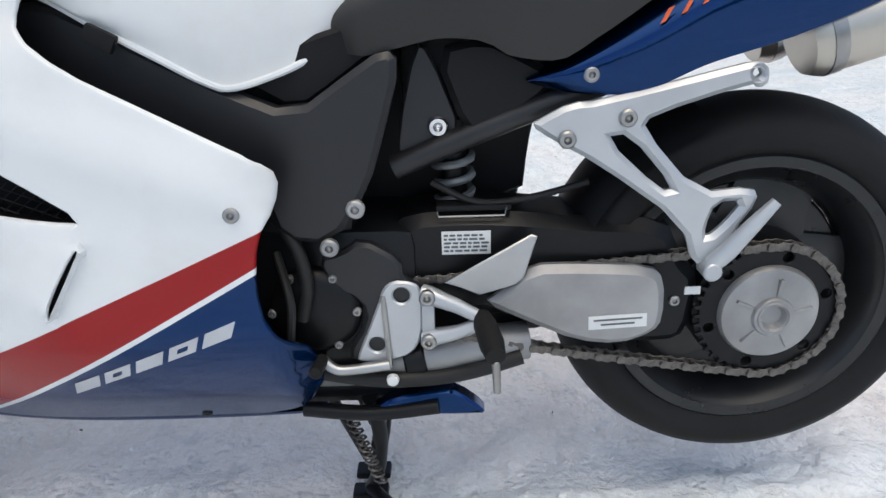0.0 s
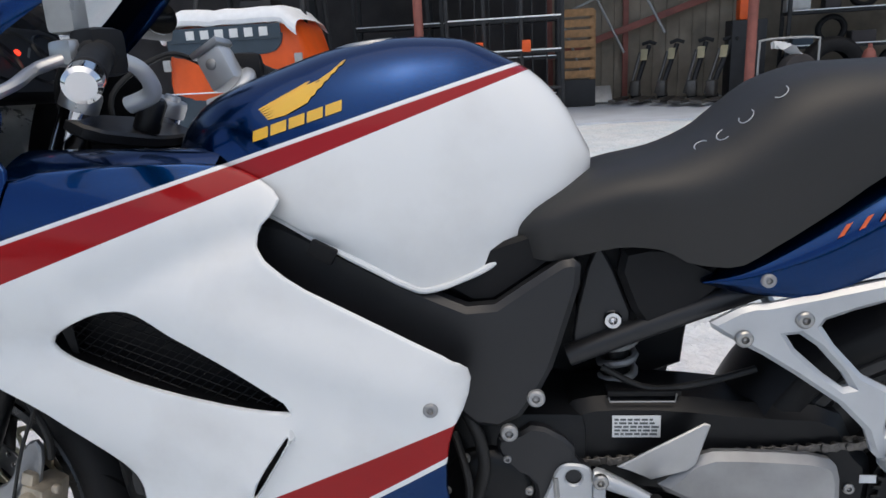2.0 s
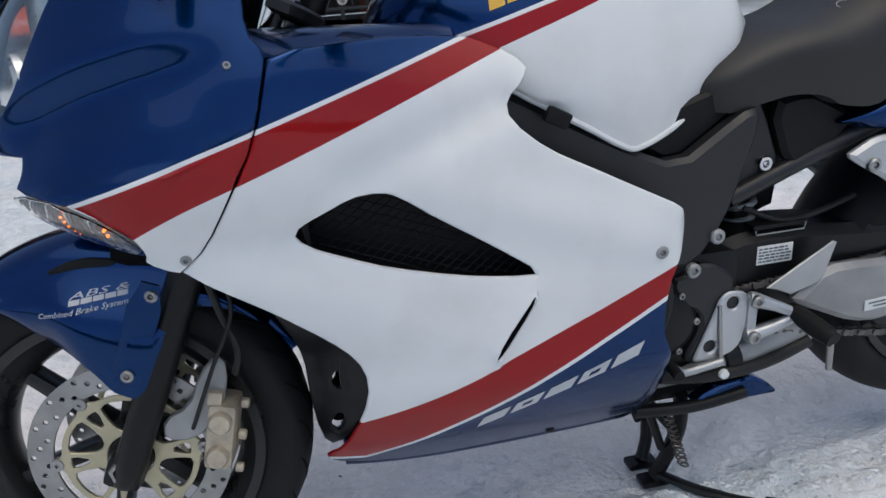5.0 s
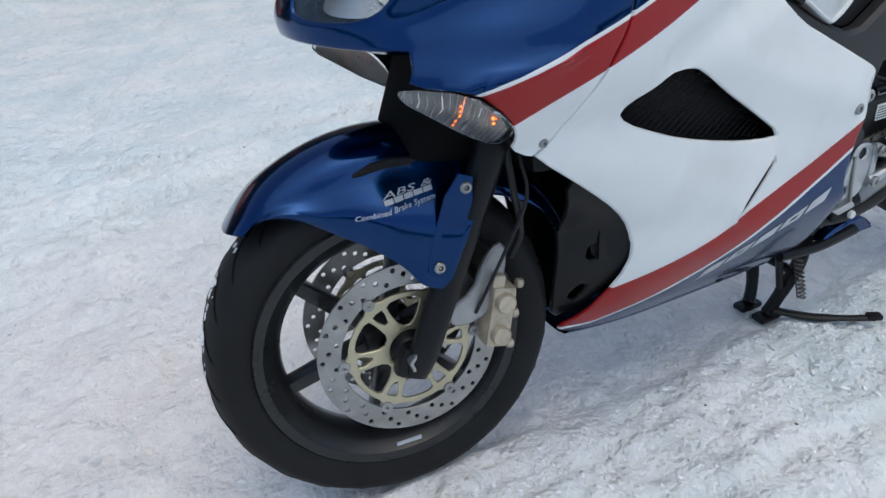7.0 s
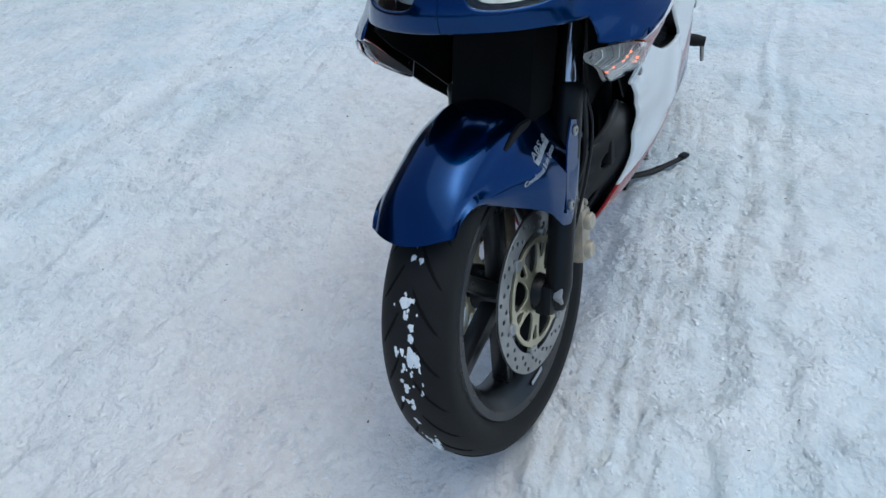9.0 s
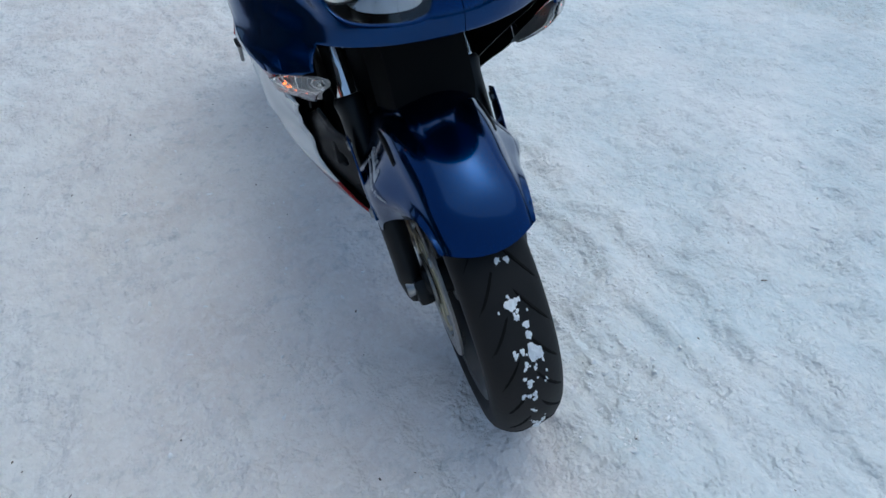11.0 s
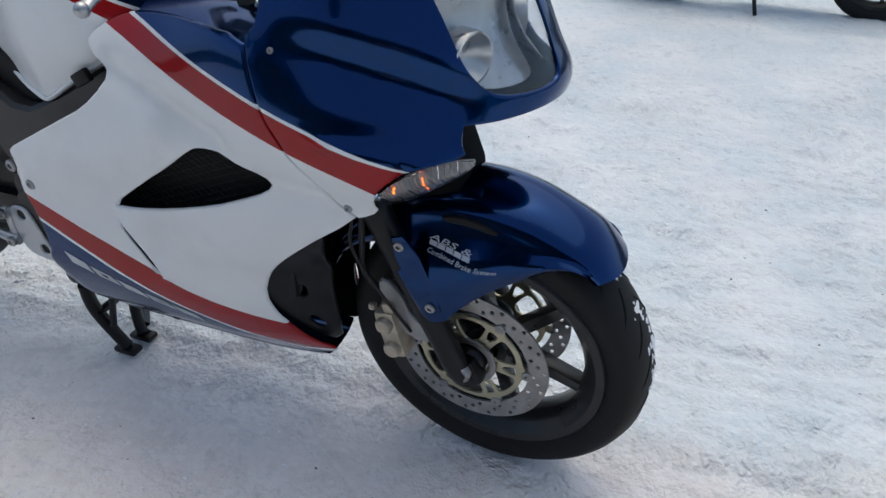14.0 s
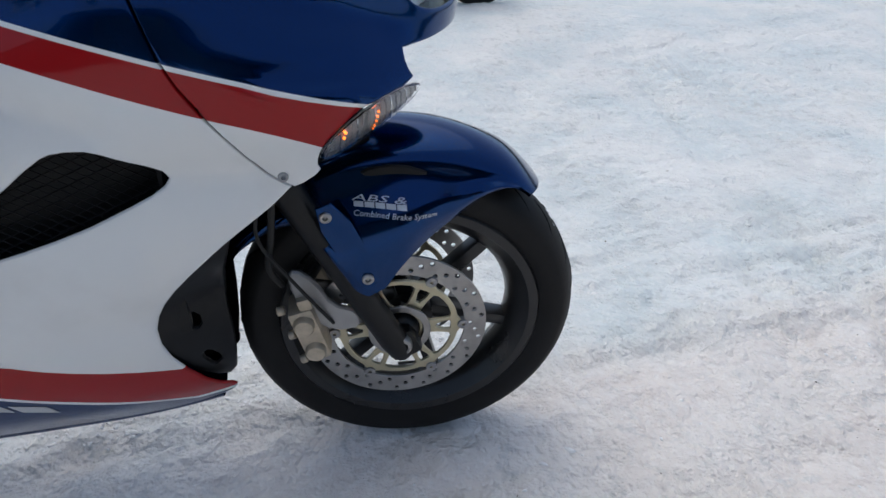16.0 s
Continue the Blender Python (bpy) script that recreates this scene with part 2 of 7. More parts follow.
def part(name, bm, material, parent=None, label="", angle=40):
    """Links a bmesh as one mesh object, shaded smooth but for edges sharper than the angle."""
    bmesh.ops.remove_doubles(bm, verts=bm.verts, dist=1e-6)
    bmesh.ops.recalc_face_normals(bm, faces=bm.faces)
    for f in bm.faces:
        f.smooth = True
    for e in bm.edges:
        if len(e.link_faces) == 2 and e.calc_face_angle(0) > radians(angle):
            e.smooth = False
    me = bpy.data.meshes.new(name)
    bm.to_mesh(me)
    bm.free()
    for m in material if isinstance(material, (list, tuple)) else [material]:
        me.materials.append(m)
    ob = new(name, me)
    if parent:
        ob.parent = parent
    if label:
        tagged(ob, label)
    return ob


def curve(xs, ys):
    """A smooth curve through (xs, ys), with slopes that never overshoot; constant outside."""
    xs, ys = [float(v) for v in xs], [float(v) for v in ys]
    d = [(ys[i + 1] - ys[i]) / (xs[i + 1] - xs[i]) for i in range(len(xs) - 1)]
    m = [d[0]] + [0 if a * b <= 0 else 2 * a * b / (a + b) for a, b in zip(d, d[1:])] + [d[-1]]

    def f(x):
        if x <= xs[0]:
            return ys[0]
        if x >= xs[-1]:
            return ys[-1]
        i = max(k for k in range(len(xs) - 1) if xs[k] <= x)
        h = xs[i + 1] - xs[i]
        t = (x - xs[i]) / h
        return (1 + 2 * t) * (1 - t) ** 2 * ys[i] + t * (1 - t) ** 2 * h * m[i] + t * t * (3 - 2 * t) * ys[i + 1] + t * t * (t - 1) * h * m[i + 1]

    return f


def step(a, b, x):
    t = min(1, max(0, (x - a) / (b - a)))
    return t * t * (3 - 2 * t)


def rounded(pts, rounds=2, closed=True):
    """Corner cutting: a smooth outline from few corners. A point given twice stays sharper."""
    for _ in range(rounds):
        out = []
        n = len(pts)
        for i in range(n if closed else n - 1):
            a, b = pts[i], pts[(i + 1) % n]
            if a == b:
                continue
            out += [(0.75 * a[0] + 0.25 * b[0], 0.75 * a[1] + 0.25 * b[1]), (0.25 * a[0] + 0.75 * b[0], 0.25 * a[1] + 0.75 * b[1])]
        pts = out if closed else [pts[0]] + out + [pts[-1]]
    return pts


def area(loop):
    return sum(a[0] * b[1] - b[0] * a[1] for a, b in zip(loop, loop[1:] + loop[:1])) / 2


def offset(loop, d):
    """The closed outline moved inwards by d."""
    if area(loop) < 0:
        d = -d
    out = []
    n = len(loop)
    for i in range(n):
        p, q, r = Vector(loop[i - 1]), Vector(loop[i]), Vector(loop[(i + 1) % n])
        a, b = (q - p), (r - q)
        if a.length < 1e-9 or b.length < 1e-9:
            out.append(tuple(q))
            continue
        a.normalize(), b.normalize()
        na, nb = Vector((-a.y, a.x)), Vector((-b.y, b.x))
        m = na + nb
        if m.length < 1e-6:
            m = na
        m.normalize()
        k = d / max(0.45, m.dot(na))
        out.append((q.x + m.x * k, q.y + m.y * k))
    return out


def inside(p, loop):
    c = False
    for (x0, y0), (x1, y1) in zip(loop, loop[1:] + loop[:1]):
        if (y0 > p[1]) != (y1 > p[1]) and p[0] < (x1 - x0) * (p[1] - y0) / (y1 - y0) + x0:
            c = not c
    return c


EDGES = {}


def edge_distance(p, loop):
    held = EDGES.get(id(loop))
    if held is None:
        a = np.array(loop, dtype=float)
        d = np.roll(a, -1, 0) - a
        held = EDGES[id(loop)] = (loop, a[:, 0], a[:, 1], d[:, 0], d[:, 1], 1.0 / np.maximum((d * d).sum(1), 1e-12))
    _, ax, ay, dx, dy, inv = held
    ux, uy = p[0] - ax, p[1] - ay
    t = np.clip((ux * dx + uy * dy) * inv, 0, 1)
    return float(np.sqrt(((ux - dx * t) ** 2 + (uy - dy * t) ** 2).min()))


def fill(loops, spacing=None):
    """Triangles that fill the first outline less the others: points, triangles, and the loops as indices."""
    pts, edges, idx = [], [], []
    for loop in loops:
        k = len(pts)
        pts += [tuple(p) for p in loop]
        idx.append(list(range(k, k + len(loop))))
        edges += [(k + i, k + (i + 1) % len(loop)) for i in range(len(loop))]
    if spacing:
        xs, ys = [p[0] for p in loops[0]], [p[1] for p in loops[0]]
        row = 0
        y = min(ys) + spacing / 2
        while y < max(ys):
            x = min(xs) + spacing * (0.25 if row % 2 else 0.75)
            while x < max(xs):
                if inside((x, y), loops[0]) and not any(inside((x, y), h) for h in loops[1:]) and min(edge_distance((x, y), l) for l in loops) > spacing * 0.45:
                    pts.append((x, y))
                x += spacing
            y += spacing * 0.87
            row += 1
    from_geometry = delaunay([Vector(p) for p in pts], edges, [], 0, 1e-7)
    vs, fs = [tuple(v) for v in from_geometry[0]], from_geometry[2]
    keep = []
    for f in fs:
        c = (sum(vs[i][0] for i in f) / len(f), sum(vs[i][1] for i in f) / len(f))
        if inside(c, loops[0]) and not any(inside(c, h) for h in loops[1:]):
            keep.append(list(f))
    where = {}
    for new_i, olds in enumerate(from_geometry[3]):
        for o in olds:
            where[o] = new_i
    return vs, keep, [[where[i] for i in l] for l in idx]


def dense(loop, gap):
    """The same outline with points no further apart than the gap."""
    out = []
    for a, b in zip(loop, loop[1:] + loop[:1]):
        n = max(1, math.ceil(math.hypot(b[0] - a[0], b[1] - a[1]) / gap))
        out += [(a[0] + (b[0] - a[0]) * k / n, a[1] + (b[1] - a[1]) * k / n) for k in range(n)]
    return out


def skin(loops, place, thick=0.003, lip=0.006, spacing=0.02, bm=None, lines=()):
    """A shell over an outline in a plane of parameters, laid into space by place(u, v, depth), with rolled edges and a thickness."""
    bm = bm or bmesh.new()
    if lip:
        loops = [dense(l, spacing * 0.5) for l in loops]
    else:
        vs, fs, rims = fill(loops, spacing)
    if lip:
        # two rings close to the rim carry the rolled edge
        extra = []
        for line in lines:
            extra += [p for p in line if inside(p, loops[0]) and not any(inside(p, h) for h in loops[1:]) and min(edge_distance(p, o) for o in loops) > lip * 2.4]
        folds = len(extra)
        for share in (0.45, 1.0, 2.0):
            for n, l in enumerate(loops):
                ring = offset(l, lip * share if n == 0 else -lip * share)
                extra += [p for p in ring if inside(p, loops[0]) and not any(inside(p, h) for h in loops[1:]) and min(edge_distance(p, o) for o in loops) > lip * share * 0.85]
        flat = loops[0]
        pts_all = [list(flat)] + [list(l) for l in loops[1:]]
        vs, fs, rims = fill_with(pts_all, extra, spacing, lip * 2 + spacing * 0.35, np.array(extra[:folds]) if folds else None)

    def drop(p):
        if not lip:
            return 0.0
        d = min(edge_distance(p, l) for l in loops)
        return 0.0 if d >= lip else lip * 0.8 * (1 - math.sqrt(max(0, 1 - (1 - d / lip) ** 2)))

    outer = [bm.verts.new(place(u, v, drop((u, v)))) for u, v in vs]
    inner = [bm.verts.new(place(u, v, thick + lip * 0.8)) for u, v in vs]
    for f in fs:
        bm.faces.new([outer[i] for i in f])
        bm.faces.new([inner[i] for i in reversed(f)]).material_index = 1
    for r in rims:
        for a, b in zip(r, r[1:] + r[:1]):
            if a != b:
                try:
                    bm.faces.new((outer[a], outer[b], inner[b], inner[a]))
                except ValueError:
                    pass
    return bm


def fill_with(loops, extra, spacing, clear_of=0.0, folds=None):
    pts, edges, idx = [], [], []
    for loop in loops:
        k = len(pts)
        pts += [tuple(p) for p in loop]
        idx.append(list(range(k, k + len(loop))))
        edges += [(k + i, k + (i + 1) % len(loop)) for i in range(len(loop))]
    pts += [tuple(p) for p in extra]
    xs, ys = [p[0] for p in loops[0]], [p[1] for p in loops[0]]
    y, row = min(ys) + spacing / 2, 0
    while y < max(ys):
        x = min(xs) + spacing * (0.25 if row % 2 else 0.75)
        while x < max(xs):
            lone = folds is None or ((folds[:, 0] - x) ** 2 + (folds[:, 1] - y) ** 2).min() > (spacing * 0.7) ** 2
            if lone and inside((x, y), loops[0]) and not any(inside((x, y), h) for h in loops[1:]) and min(edge_distance((x, y), l) for l in loops) > max(spacing * 0.7, clear_of):
                pts.append((x, y))
            x += spacing
        y += spacing * 0.87
        row += 1
    g = delaunay([Vector(p) for p in pts], edges, [], 0, 1e-7)
    vs = [tuple(v) for v in g[0]]
    keep = []
    for f in g[2]:
        c = (sum(vs[i][0] for i in f) / len(f), sum(vs[i][1] for i in f) / len(f))
        if inside(c, loops[0]) and not any(inside(c, h) for h in loops[1:]):
            keep.append(list(f))
    where = {o: n for n, olds in enumerate(g[3]) for o in olds}
    return vs, keep, [[where[i] for i in l] for l in idx]


def plate(outline, y0, y1, bevel=0.002, holes=(), bm=None, bow=None):
    """A bevelled plate cut out in side view (x, z), from y0 to y1. bow(x, z): extra y, for a plate that is not flat."""
    bm = bm or bmesh.new()
    lo, hi = min(y0, y1), max(y0, y1)
    b = min(bevel, (hi - lo) * 0.45)
    small = [offset(outline, b)] + [offset(list(h), -b) for h in holes]
    full = [list(outline)] + [list(h) for h in holes]
    vs, fs, rims = fill(small)
    y_of = bow or (lambda x, z: 0.0)
    ends = []
    for y in (lo, hi):
        ring = [bm.verts.new((x, y + y_of(x, z), z)) for x, z in vs]
        for f in fs:
            bm.faces.new([ring[i] for i in f])
        ends.append(ring)
    for n, loop in enumerate(full):
        mids = [[bm.verts.new((x, y + y_of(x, z), z)) for x, z in loop] for y in (lo + b, hi - b)]
        chain = [[ends[0][i] for i in rims[n]], mids[0], mids[1], [ends[1][i] for i in rims[n]]]
        for p, q in zip(chain, chain[1:]):
            for i in range(len(loop)):
                j = (i + 1) % len(loop)
                try:
                    bm.faces.new((p[i], p[j], q[j], q[i]))
                except ValueError:
                    pass
    return bm


def tube(path, radius, seg=10, bm=None, closed=False, flat=1.0, caps=True):
    """A round bar along a path; radius may be one number or one for each point."""
    bm = bm or bmesh.new()
    path = [Vector(p) for p in path]
    rs = radius if isinstance(radius, (list, tuple)) else [radius] * len(path)
    rings, up = [], None
    n = len(path)
    for i, p in enumerate(path):
        a = path[i - 1] if (i or closed) else p
        b = path[(i + 1) % n] if (i < n - 1 or closed) else p
        d = (b - a).normalized()
        if up is None:
            up = Vector((0, 0, 1)) if abs(d.z) < 0.9 else Vector((1, 0, 0))
        side = d.cross(up).normalized()
        up = side.cross(d).normalized()
        rings.append([bm.verts.new(p + rs[i] * (math.cos(t) * side + flat * math.sin(t) * up)) for t in (2 * math.pi * k / seg for k in range(seg))])
    pairs = list(zip(rings, rings[1:])) + ([(rings[-1], rings[0])] if closed else [])
    for p, q in pairs:
        for k in range(seg):
            bm.faces.new((p[k], p[(k + 1) % seg], q[(k + 1) % seg], q[k]))
    if caps and not closed:
        bm.faces.new(rings[0])
        bm.faces.new(list(reversed(rings[-1])))
    return bm


def bend(pts, steps=6):
    """A smooth path through points (Catmull-Rom)."""
    pts = [Vector(p) for p in pts]
    out = []
    for i in range(len(pts) - 1):
        p0, p1, p2, p3 = pts[max(0, i - 1)], pts[i], pts[i + 1], pts[min(len(pts) - 1, i + 2)]
        for k in range(steps):
            t = k / steps
            out.append(0.5 * (2 * p1 + (p2 - p0) * t + (2 * p0 - 5 * p1 + 4 * p2 - p3) * t * t + (3 * p1 - p0 - 3 * p2 + p3) * t ** 3))
    return out + [pts[-1]]


def rod(a, b, r, seg=16, r2=None, bevel=0.0, bm=None):
    """A straight bar with bevelled ends."""
    a, b = Vector(a), Vector(b)
    r2 = r if r2 is None else r2
    d = (b - a).normalized()
    c = bevel
    if c:
        return tube([a, a + d * c, b - d * c, b], [r - c, r, r2, r2 - c], seg, bm)
    return tube([a, b], [r, r2], seg, bm)


def turned(profile, seg=48, axis=Vector((0, 1, 0)), centre=(0, 0, 0), bm=None, start=0.0, sweep=360.0):
    """A solid of revolution about an axis: rows of radius and place along the axis."""
    bm = bm or bmesh.new()
    axis = Vector(axis).normalized()
    u = axis.orthogonal().normalized()
    v = axis.cross(u)
    c = Vector(centre)
    whole = sweep >= 359.9
    n = seg if whole else seg + 1
    rings = []
    for r, h in profile:
        rings.append([bm.verts.new(c + axis * h + r * (math.cos(t) * u + math.sin(t) * v)) for t in (radians(start + sweep * k / seg) for k in range(n))])
    for p, q in zip(rings, rings[1:]):
        for k in range(seg):
            bm.faces.new((p[k], p[(k + 1) % n], q[(k + 1) % n], q[k]))
    return bm


def block(centre, size, bevel=0.004, turn=None, bm=None, segments=2):
    """A bevelled box."""
    one = bmesh.new()
    bmesh.ops.create_cube(one, size=1.0)
    bmesh.ops.scale(one, vec=size, verts=one.verts)
    if bevel:
        bmesh.ops.bevel(one, geom=one.edges[:], offset=min(bevel, min(size) * 0.45), segments=segments, profile=0.6, affect="EDGES")
    m = Matrix.Translation(centre)
    if turn:
        m = m @ Euler([radians(a) for a in turn]).to_matrix().to_4x4()
    bmesh.ops.transform(one, matrix=m, verts=one.verts)
    if bm is None:
        return one
    join(bm, one)
    return bm


def join(bm, other, matrix=None):
    """Adds another bmesh's geometry and frees it."""
    table = {v: bm.verts.new(matrix @ v.co if matrix else v.co) for v in other.verts}
    for f in other.faces:
        try:
            bm.faces.new([table[v] for v in f.verts])
        except ValueError:
            pass
    other.free()
    return bm


def moved(bm, matrix):
    bmesh.ops.transform(bm, matrix=matrix, verts=bm.verts)
    return bm


def bolt_head(at, normal, r=0.009, h=0.005):
    """A round bolt head with a hexagon socket."""
    bm = bmesh.new()
    n = Vector(normal).normalized()
    turned([(0.0, h * 0.45), (r * 0.42, h * 0.45)], 6, n, at, bm)
    turned([(r * 0.42, h * 0.45), (r * 0.46, h), (r * 0.8, h), (r, h * 0.6), (r, -0.004)], 18, n, at, bm)
    return bm


def loft(stations, seg=28, bm=None):
    """A hull along x: each station has x, top z, middle z, low z, half width, low half width and how square it is."""
    bm = bm or bmesh.new()
    rings = []
    for x, zt, zm, zb, w, wb, n in stations:
        ring = []
        half = seg // 2
        for k in range(seg + 1):
            a = math.pi * k / seg
            c, s = math.cos(a), math.sin(a)
            y = w * (1 if c > 0 else -1) * abs(c) ** (2 / n)
            ring.append((x, y, zm + (zt - zm) * abs(s) ** (2 / n)))
        low = [(x, -w + (w - wb) * t, zm + (zb - zm) * t ** 0.8) for t in (0.3, 0.6, 0.85, 1.0)]
        ring = [(p[0], -p[1], p[2]) for p in reversed(low)] + ring + low
        rings.append([bm.verts.new(p) for p in ring])
    for p, q in zip(rings, rings[1:]):
        for k in range(len(p)):
            bm.faces.new((p[k], p[(k + 1) % len(p)], q[(k + 1) % len(p)], q[k]))
    bm.faces.new(rings[0])
    bm.faces.new(list(reversed(rings[-1])))
    return bm


def flip_y(bm):
    return moved(bm, Matrix.Diagonal((1, -1, 1, 1)))

# ---- ground ----
def value_noise(x, y, scale, seed):
    """Smooth random relief on arrays, about -1 to 1."""
    rng = np.random.RandomState(seed)
    table = rng.rand(256, 256) * 2 - 1
    u, v = x * scale, y * scale
    i, j = np.floor(u).astype(int), np.floor(v).astype(int)
    fx, fy = u - i, v - j
    fx, fy = fx * fx * (3 - 2 * fx), fy * fy * (3 - 2 * fy)
    g = lambda a, b: table[(i + a) % 256, (j + b) % 256]
    return (g(0, 0) * (1 - fx) + g(1, 0) * fx) * (1 - fy) + (g(0, 1) * (1 - fx) + g(1, 1) * fx) * fy


def snow_height(x, y):
    """Trodden snow: lumps, scuffs, footprints, tyre ruts and ridges; flat where the bike stands."""
    near = 1 / (1 + (np.hypot(x, y) / 60.0) ** 4)
    h = 0.012 * value_noise(x, y, 0.45, 1) + 0.008 * value_noise(x, y, 2.3, 2) + 0.006 * value_noise(x, y, 6.5, 3) + 0.0045 * value_noise(x, y, 14.0, 8)
    crumbs = np.maximum(0, value_noise(x, y, 17, 4)) ** 2
    rough = 0.35 + 0.65 * (value_noise(x, y, 0.8, 7) > 0) * np.clip(value_noise(x, y, 0.8, 7) * 4, 0, 1)
    h += rough * (0.016 * crumbs + 0.006 * value_noise(x, y, 31, 5))
    # loose snow stands a little higher beside the packed lane, with a crumbling edge and drag lines
    wob = 0.05 * value_noise(x, y, 1.6, 21) + 0.02 * value_noise(x, y, 7.0, 22) + 0.008 * value_noise(x, y, 29.0, 23)
    e = y - 0.09 * x + 0.13 + wob
    bank = 1 / (1 + np.exp(np.clip(e / 0.012, -40, 40)))
    reach = np.exp(-((x / 2.2) ** 4))
    h += reach * (0.018 * bank * np.exp(np.clip(e, -3, 0) / 0.9) + 0.009 * np.exp(-((e / 0.02) ** 2)))
    drag = np.exp(-(((e + 0.10) / 0.10) ** 2))
    h += reach * drag * (0.006 * np.sin((e - 0.6 * wob) * 150) * np.clip(0.6 + value_noise(x, y, 3.0, 29), 0, 1) + 0.013 * np.maximum(0, value_noise(x, y, 38, 24)))
    for x0, y0, dx, dy, depth, wide in ((0, 1.05, 1.0, 0.06, 0.010, 0.09), (0, -0.78, 1.0, -0.13, 0.006, 0.05), (0, -2.3, 0.9, 0.25, 0.014, 0.10), (0, -0.40, 1.0, 0.03, 0.011, 0.032), (0, -0.52, 1.0, 0.05, 0.010, 0.028), (0, 1.55, 1.0, 0.10, 0.016, 0.10), (0, 1.95, 1.0, 0.12, 0.016, 0.09), (-1.2, 0, 0.25, 1.0, 0.014, 0.09), (-0.4, 0.5, 0.7, 0.7, 0.008, 0.07)):
        n = math.hypot(dx, dy)
        d = ((x - x0) * -dy + (y - y0) * dx) / n + 0.02 * value_noise(x, y, 5.0, 25)
        along = ((x - x0) * dx + (y - y0) * dy) / n
        lugs = 1 + 0.55 * np.sin(along * 150 + 60 * np.abs(d)) * (value_noise(x, y, 1.5, 26) > -0.2)
        h += -depth * np.exp(-((d / wide) ** 2)) * lugs + 0.3 * depth * np.exp(-(((np.abs(d) - 1.5 * wide) / (0.4 * wide)) ** 2))
    # scratchy scuffs that run across the yard
    h += 0.012 * np.maximum(0, value_noise(x * 0.35 + y * 0.2, y * 1.6 - x * 0.3, 16, 27)) * (value_noise(x, y, 0.7, 28) > 0)
    rng = random.Random(5)
    for _ in range(150):
        px, py, a = rng.uniform(-3.2, 2.6), rng.uniform(-2.6, 2.6), rng.uniform(0, 6.28)
        if abs(py) < 0.22 and -0.5 < px < 1.9:
            continue
        close = (np.abs(x - px) < 0.4) & (np.abs(y - py) < 0.4)
        if not close.any():
            continue
        c, s = math.cos(a), math.sin(a)
        dx, dy = x[close] - px, y[close] - py
        u, v = dx * c + dy * s, -dx * s + dy * c
        r = (u / 0.14) ** 2 + (v / 0.05) ** 2
        h[close] += -0.009 * np.exp(-(r ** 2)) * (1 + 0.5 * np.sin(u * 200)) + 0.005 * np.exp(-((r - 1.5) / 0.4) ** 2)
    # a small bank in front of the front wheel
    h += 0.010 * np.exp(-(((x + 0.42) / 0.12) ** 2) - ((y + 0.07) / 0.06) ** 2)
    # snow raised under the wheel, whose height is fitted to the camera's view
    h += 0.012 * np.exp(-(((x + 0.04) / 0.16) ** 2) - ((y + 0.04) / 0.10) ** 2)
    # ground raised on the far side so the parked motorcycle fits the camera's view
    rise = np.clip((-y - 1.9) / 2.0, 0, 1)
    h += 0.16 * rise * rise * (3 - 2 * rise)
    # heaped snow far off, towards the shed
    h += 0.10 * np.clip((np.abs(y - 6.6) < 0.9) * (1 - np.abs(y - 6.6) / 0.9), 0, 1) * np.clip(value_noise(x, y, 0.9, 9) + 0.25, 0, 1)
    calm = 1 - np.exp(-((x / 0.10) ** 2) - (y / 0.06) ** 2)
    return h * near * (0.35 + 0.65 * calm) - 0.004


def graded(centre, fine, reach, count):
    """Coordinates that lie close together near the centre and far apart towards the horizon."""
    b = 8.0
    u = np.linspace(-1, 1, count)
    return centre + np.sinh(b * u) / math.sinh(b) * reach + fine * u * count / 2


def make_ground():
    xs, ys = graded(0.0, 0.0105, 260, 880), graded(0.0, 0.0105, 260, 880)
    gx, gy = np.meshgrid(xs, ys, indexing="ij")
    gz = snow_height(gx, gy)
    n = len(ys)
    verts = np.stack([gx, gy, gz], -1).reshape(-1, 3)
    a = (np.arange(len(xs) - 1)[:, None] * n + np.arange(n - 1)[None]).reshape(-1)
    faces = np.stack([a, a + n, a + n + 1, a + 1], -1)
    me = bpy.data.meshes.new("ground")
    me.from_pydata(verts.tolist(), [], faces.tolist())
    me.polygons.foreach_set("use_smooth", [True] * len(me.polygons))
    me.materials.append(M_SNOW)
    return tagged(new("ground", me), "trodden packed snow with footprints, ruts, grey scuffs and painted pit shade", "ground", kind="structure")


make_ground()


def debris():
    """Small dark chips of bark and grit scattered on the snow."""
    rng = random.Random(77)
    bm = bmesh.new()
    for _ in range(300):
        x, y = rng.gauss(0.2, 1.5), rng.gauss(0.0, 1.5)
        if abs(y) < 0.14 and -0.4 < x < 1.8:
            continue
        z = float(snow_height(np.array([x]), np.array([y]))[0])
        size = rng.choice((0.0012, 0.0015, 0.0018, 0.002, 0.0025, 0.003, 0.0045))
        one = bmesh.new()
        bmesh.ops.create_icosphere(one, subdivisions=1, radius=size)
        m = Matrix.Translation((x, y, z + size * 0.15)) @ Matrix.Rotation(rng.uniform(0, 6.28), 4, "Z") @ Matrix.Diagonal((rng.uniform(0.8, 2.2), rng.uniform(0.5, 1.0), 0.35, 1))
        join(bm, one, m)
    return tagged(part("debris", bm, surface("bark_and_grit", (0.10, 0.085, 0.07), 0.8, vary=0.5, scale=90)), "small dark chips of bark and grit on the snow", "debris", kind="stuff")


debris()


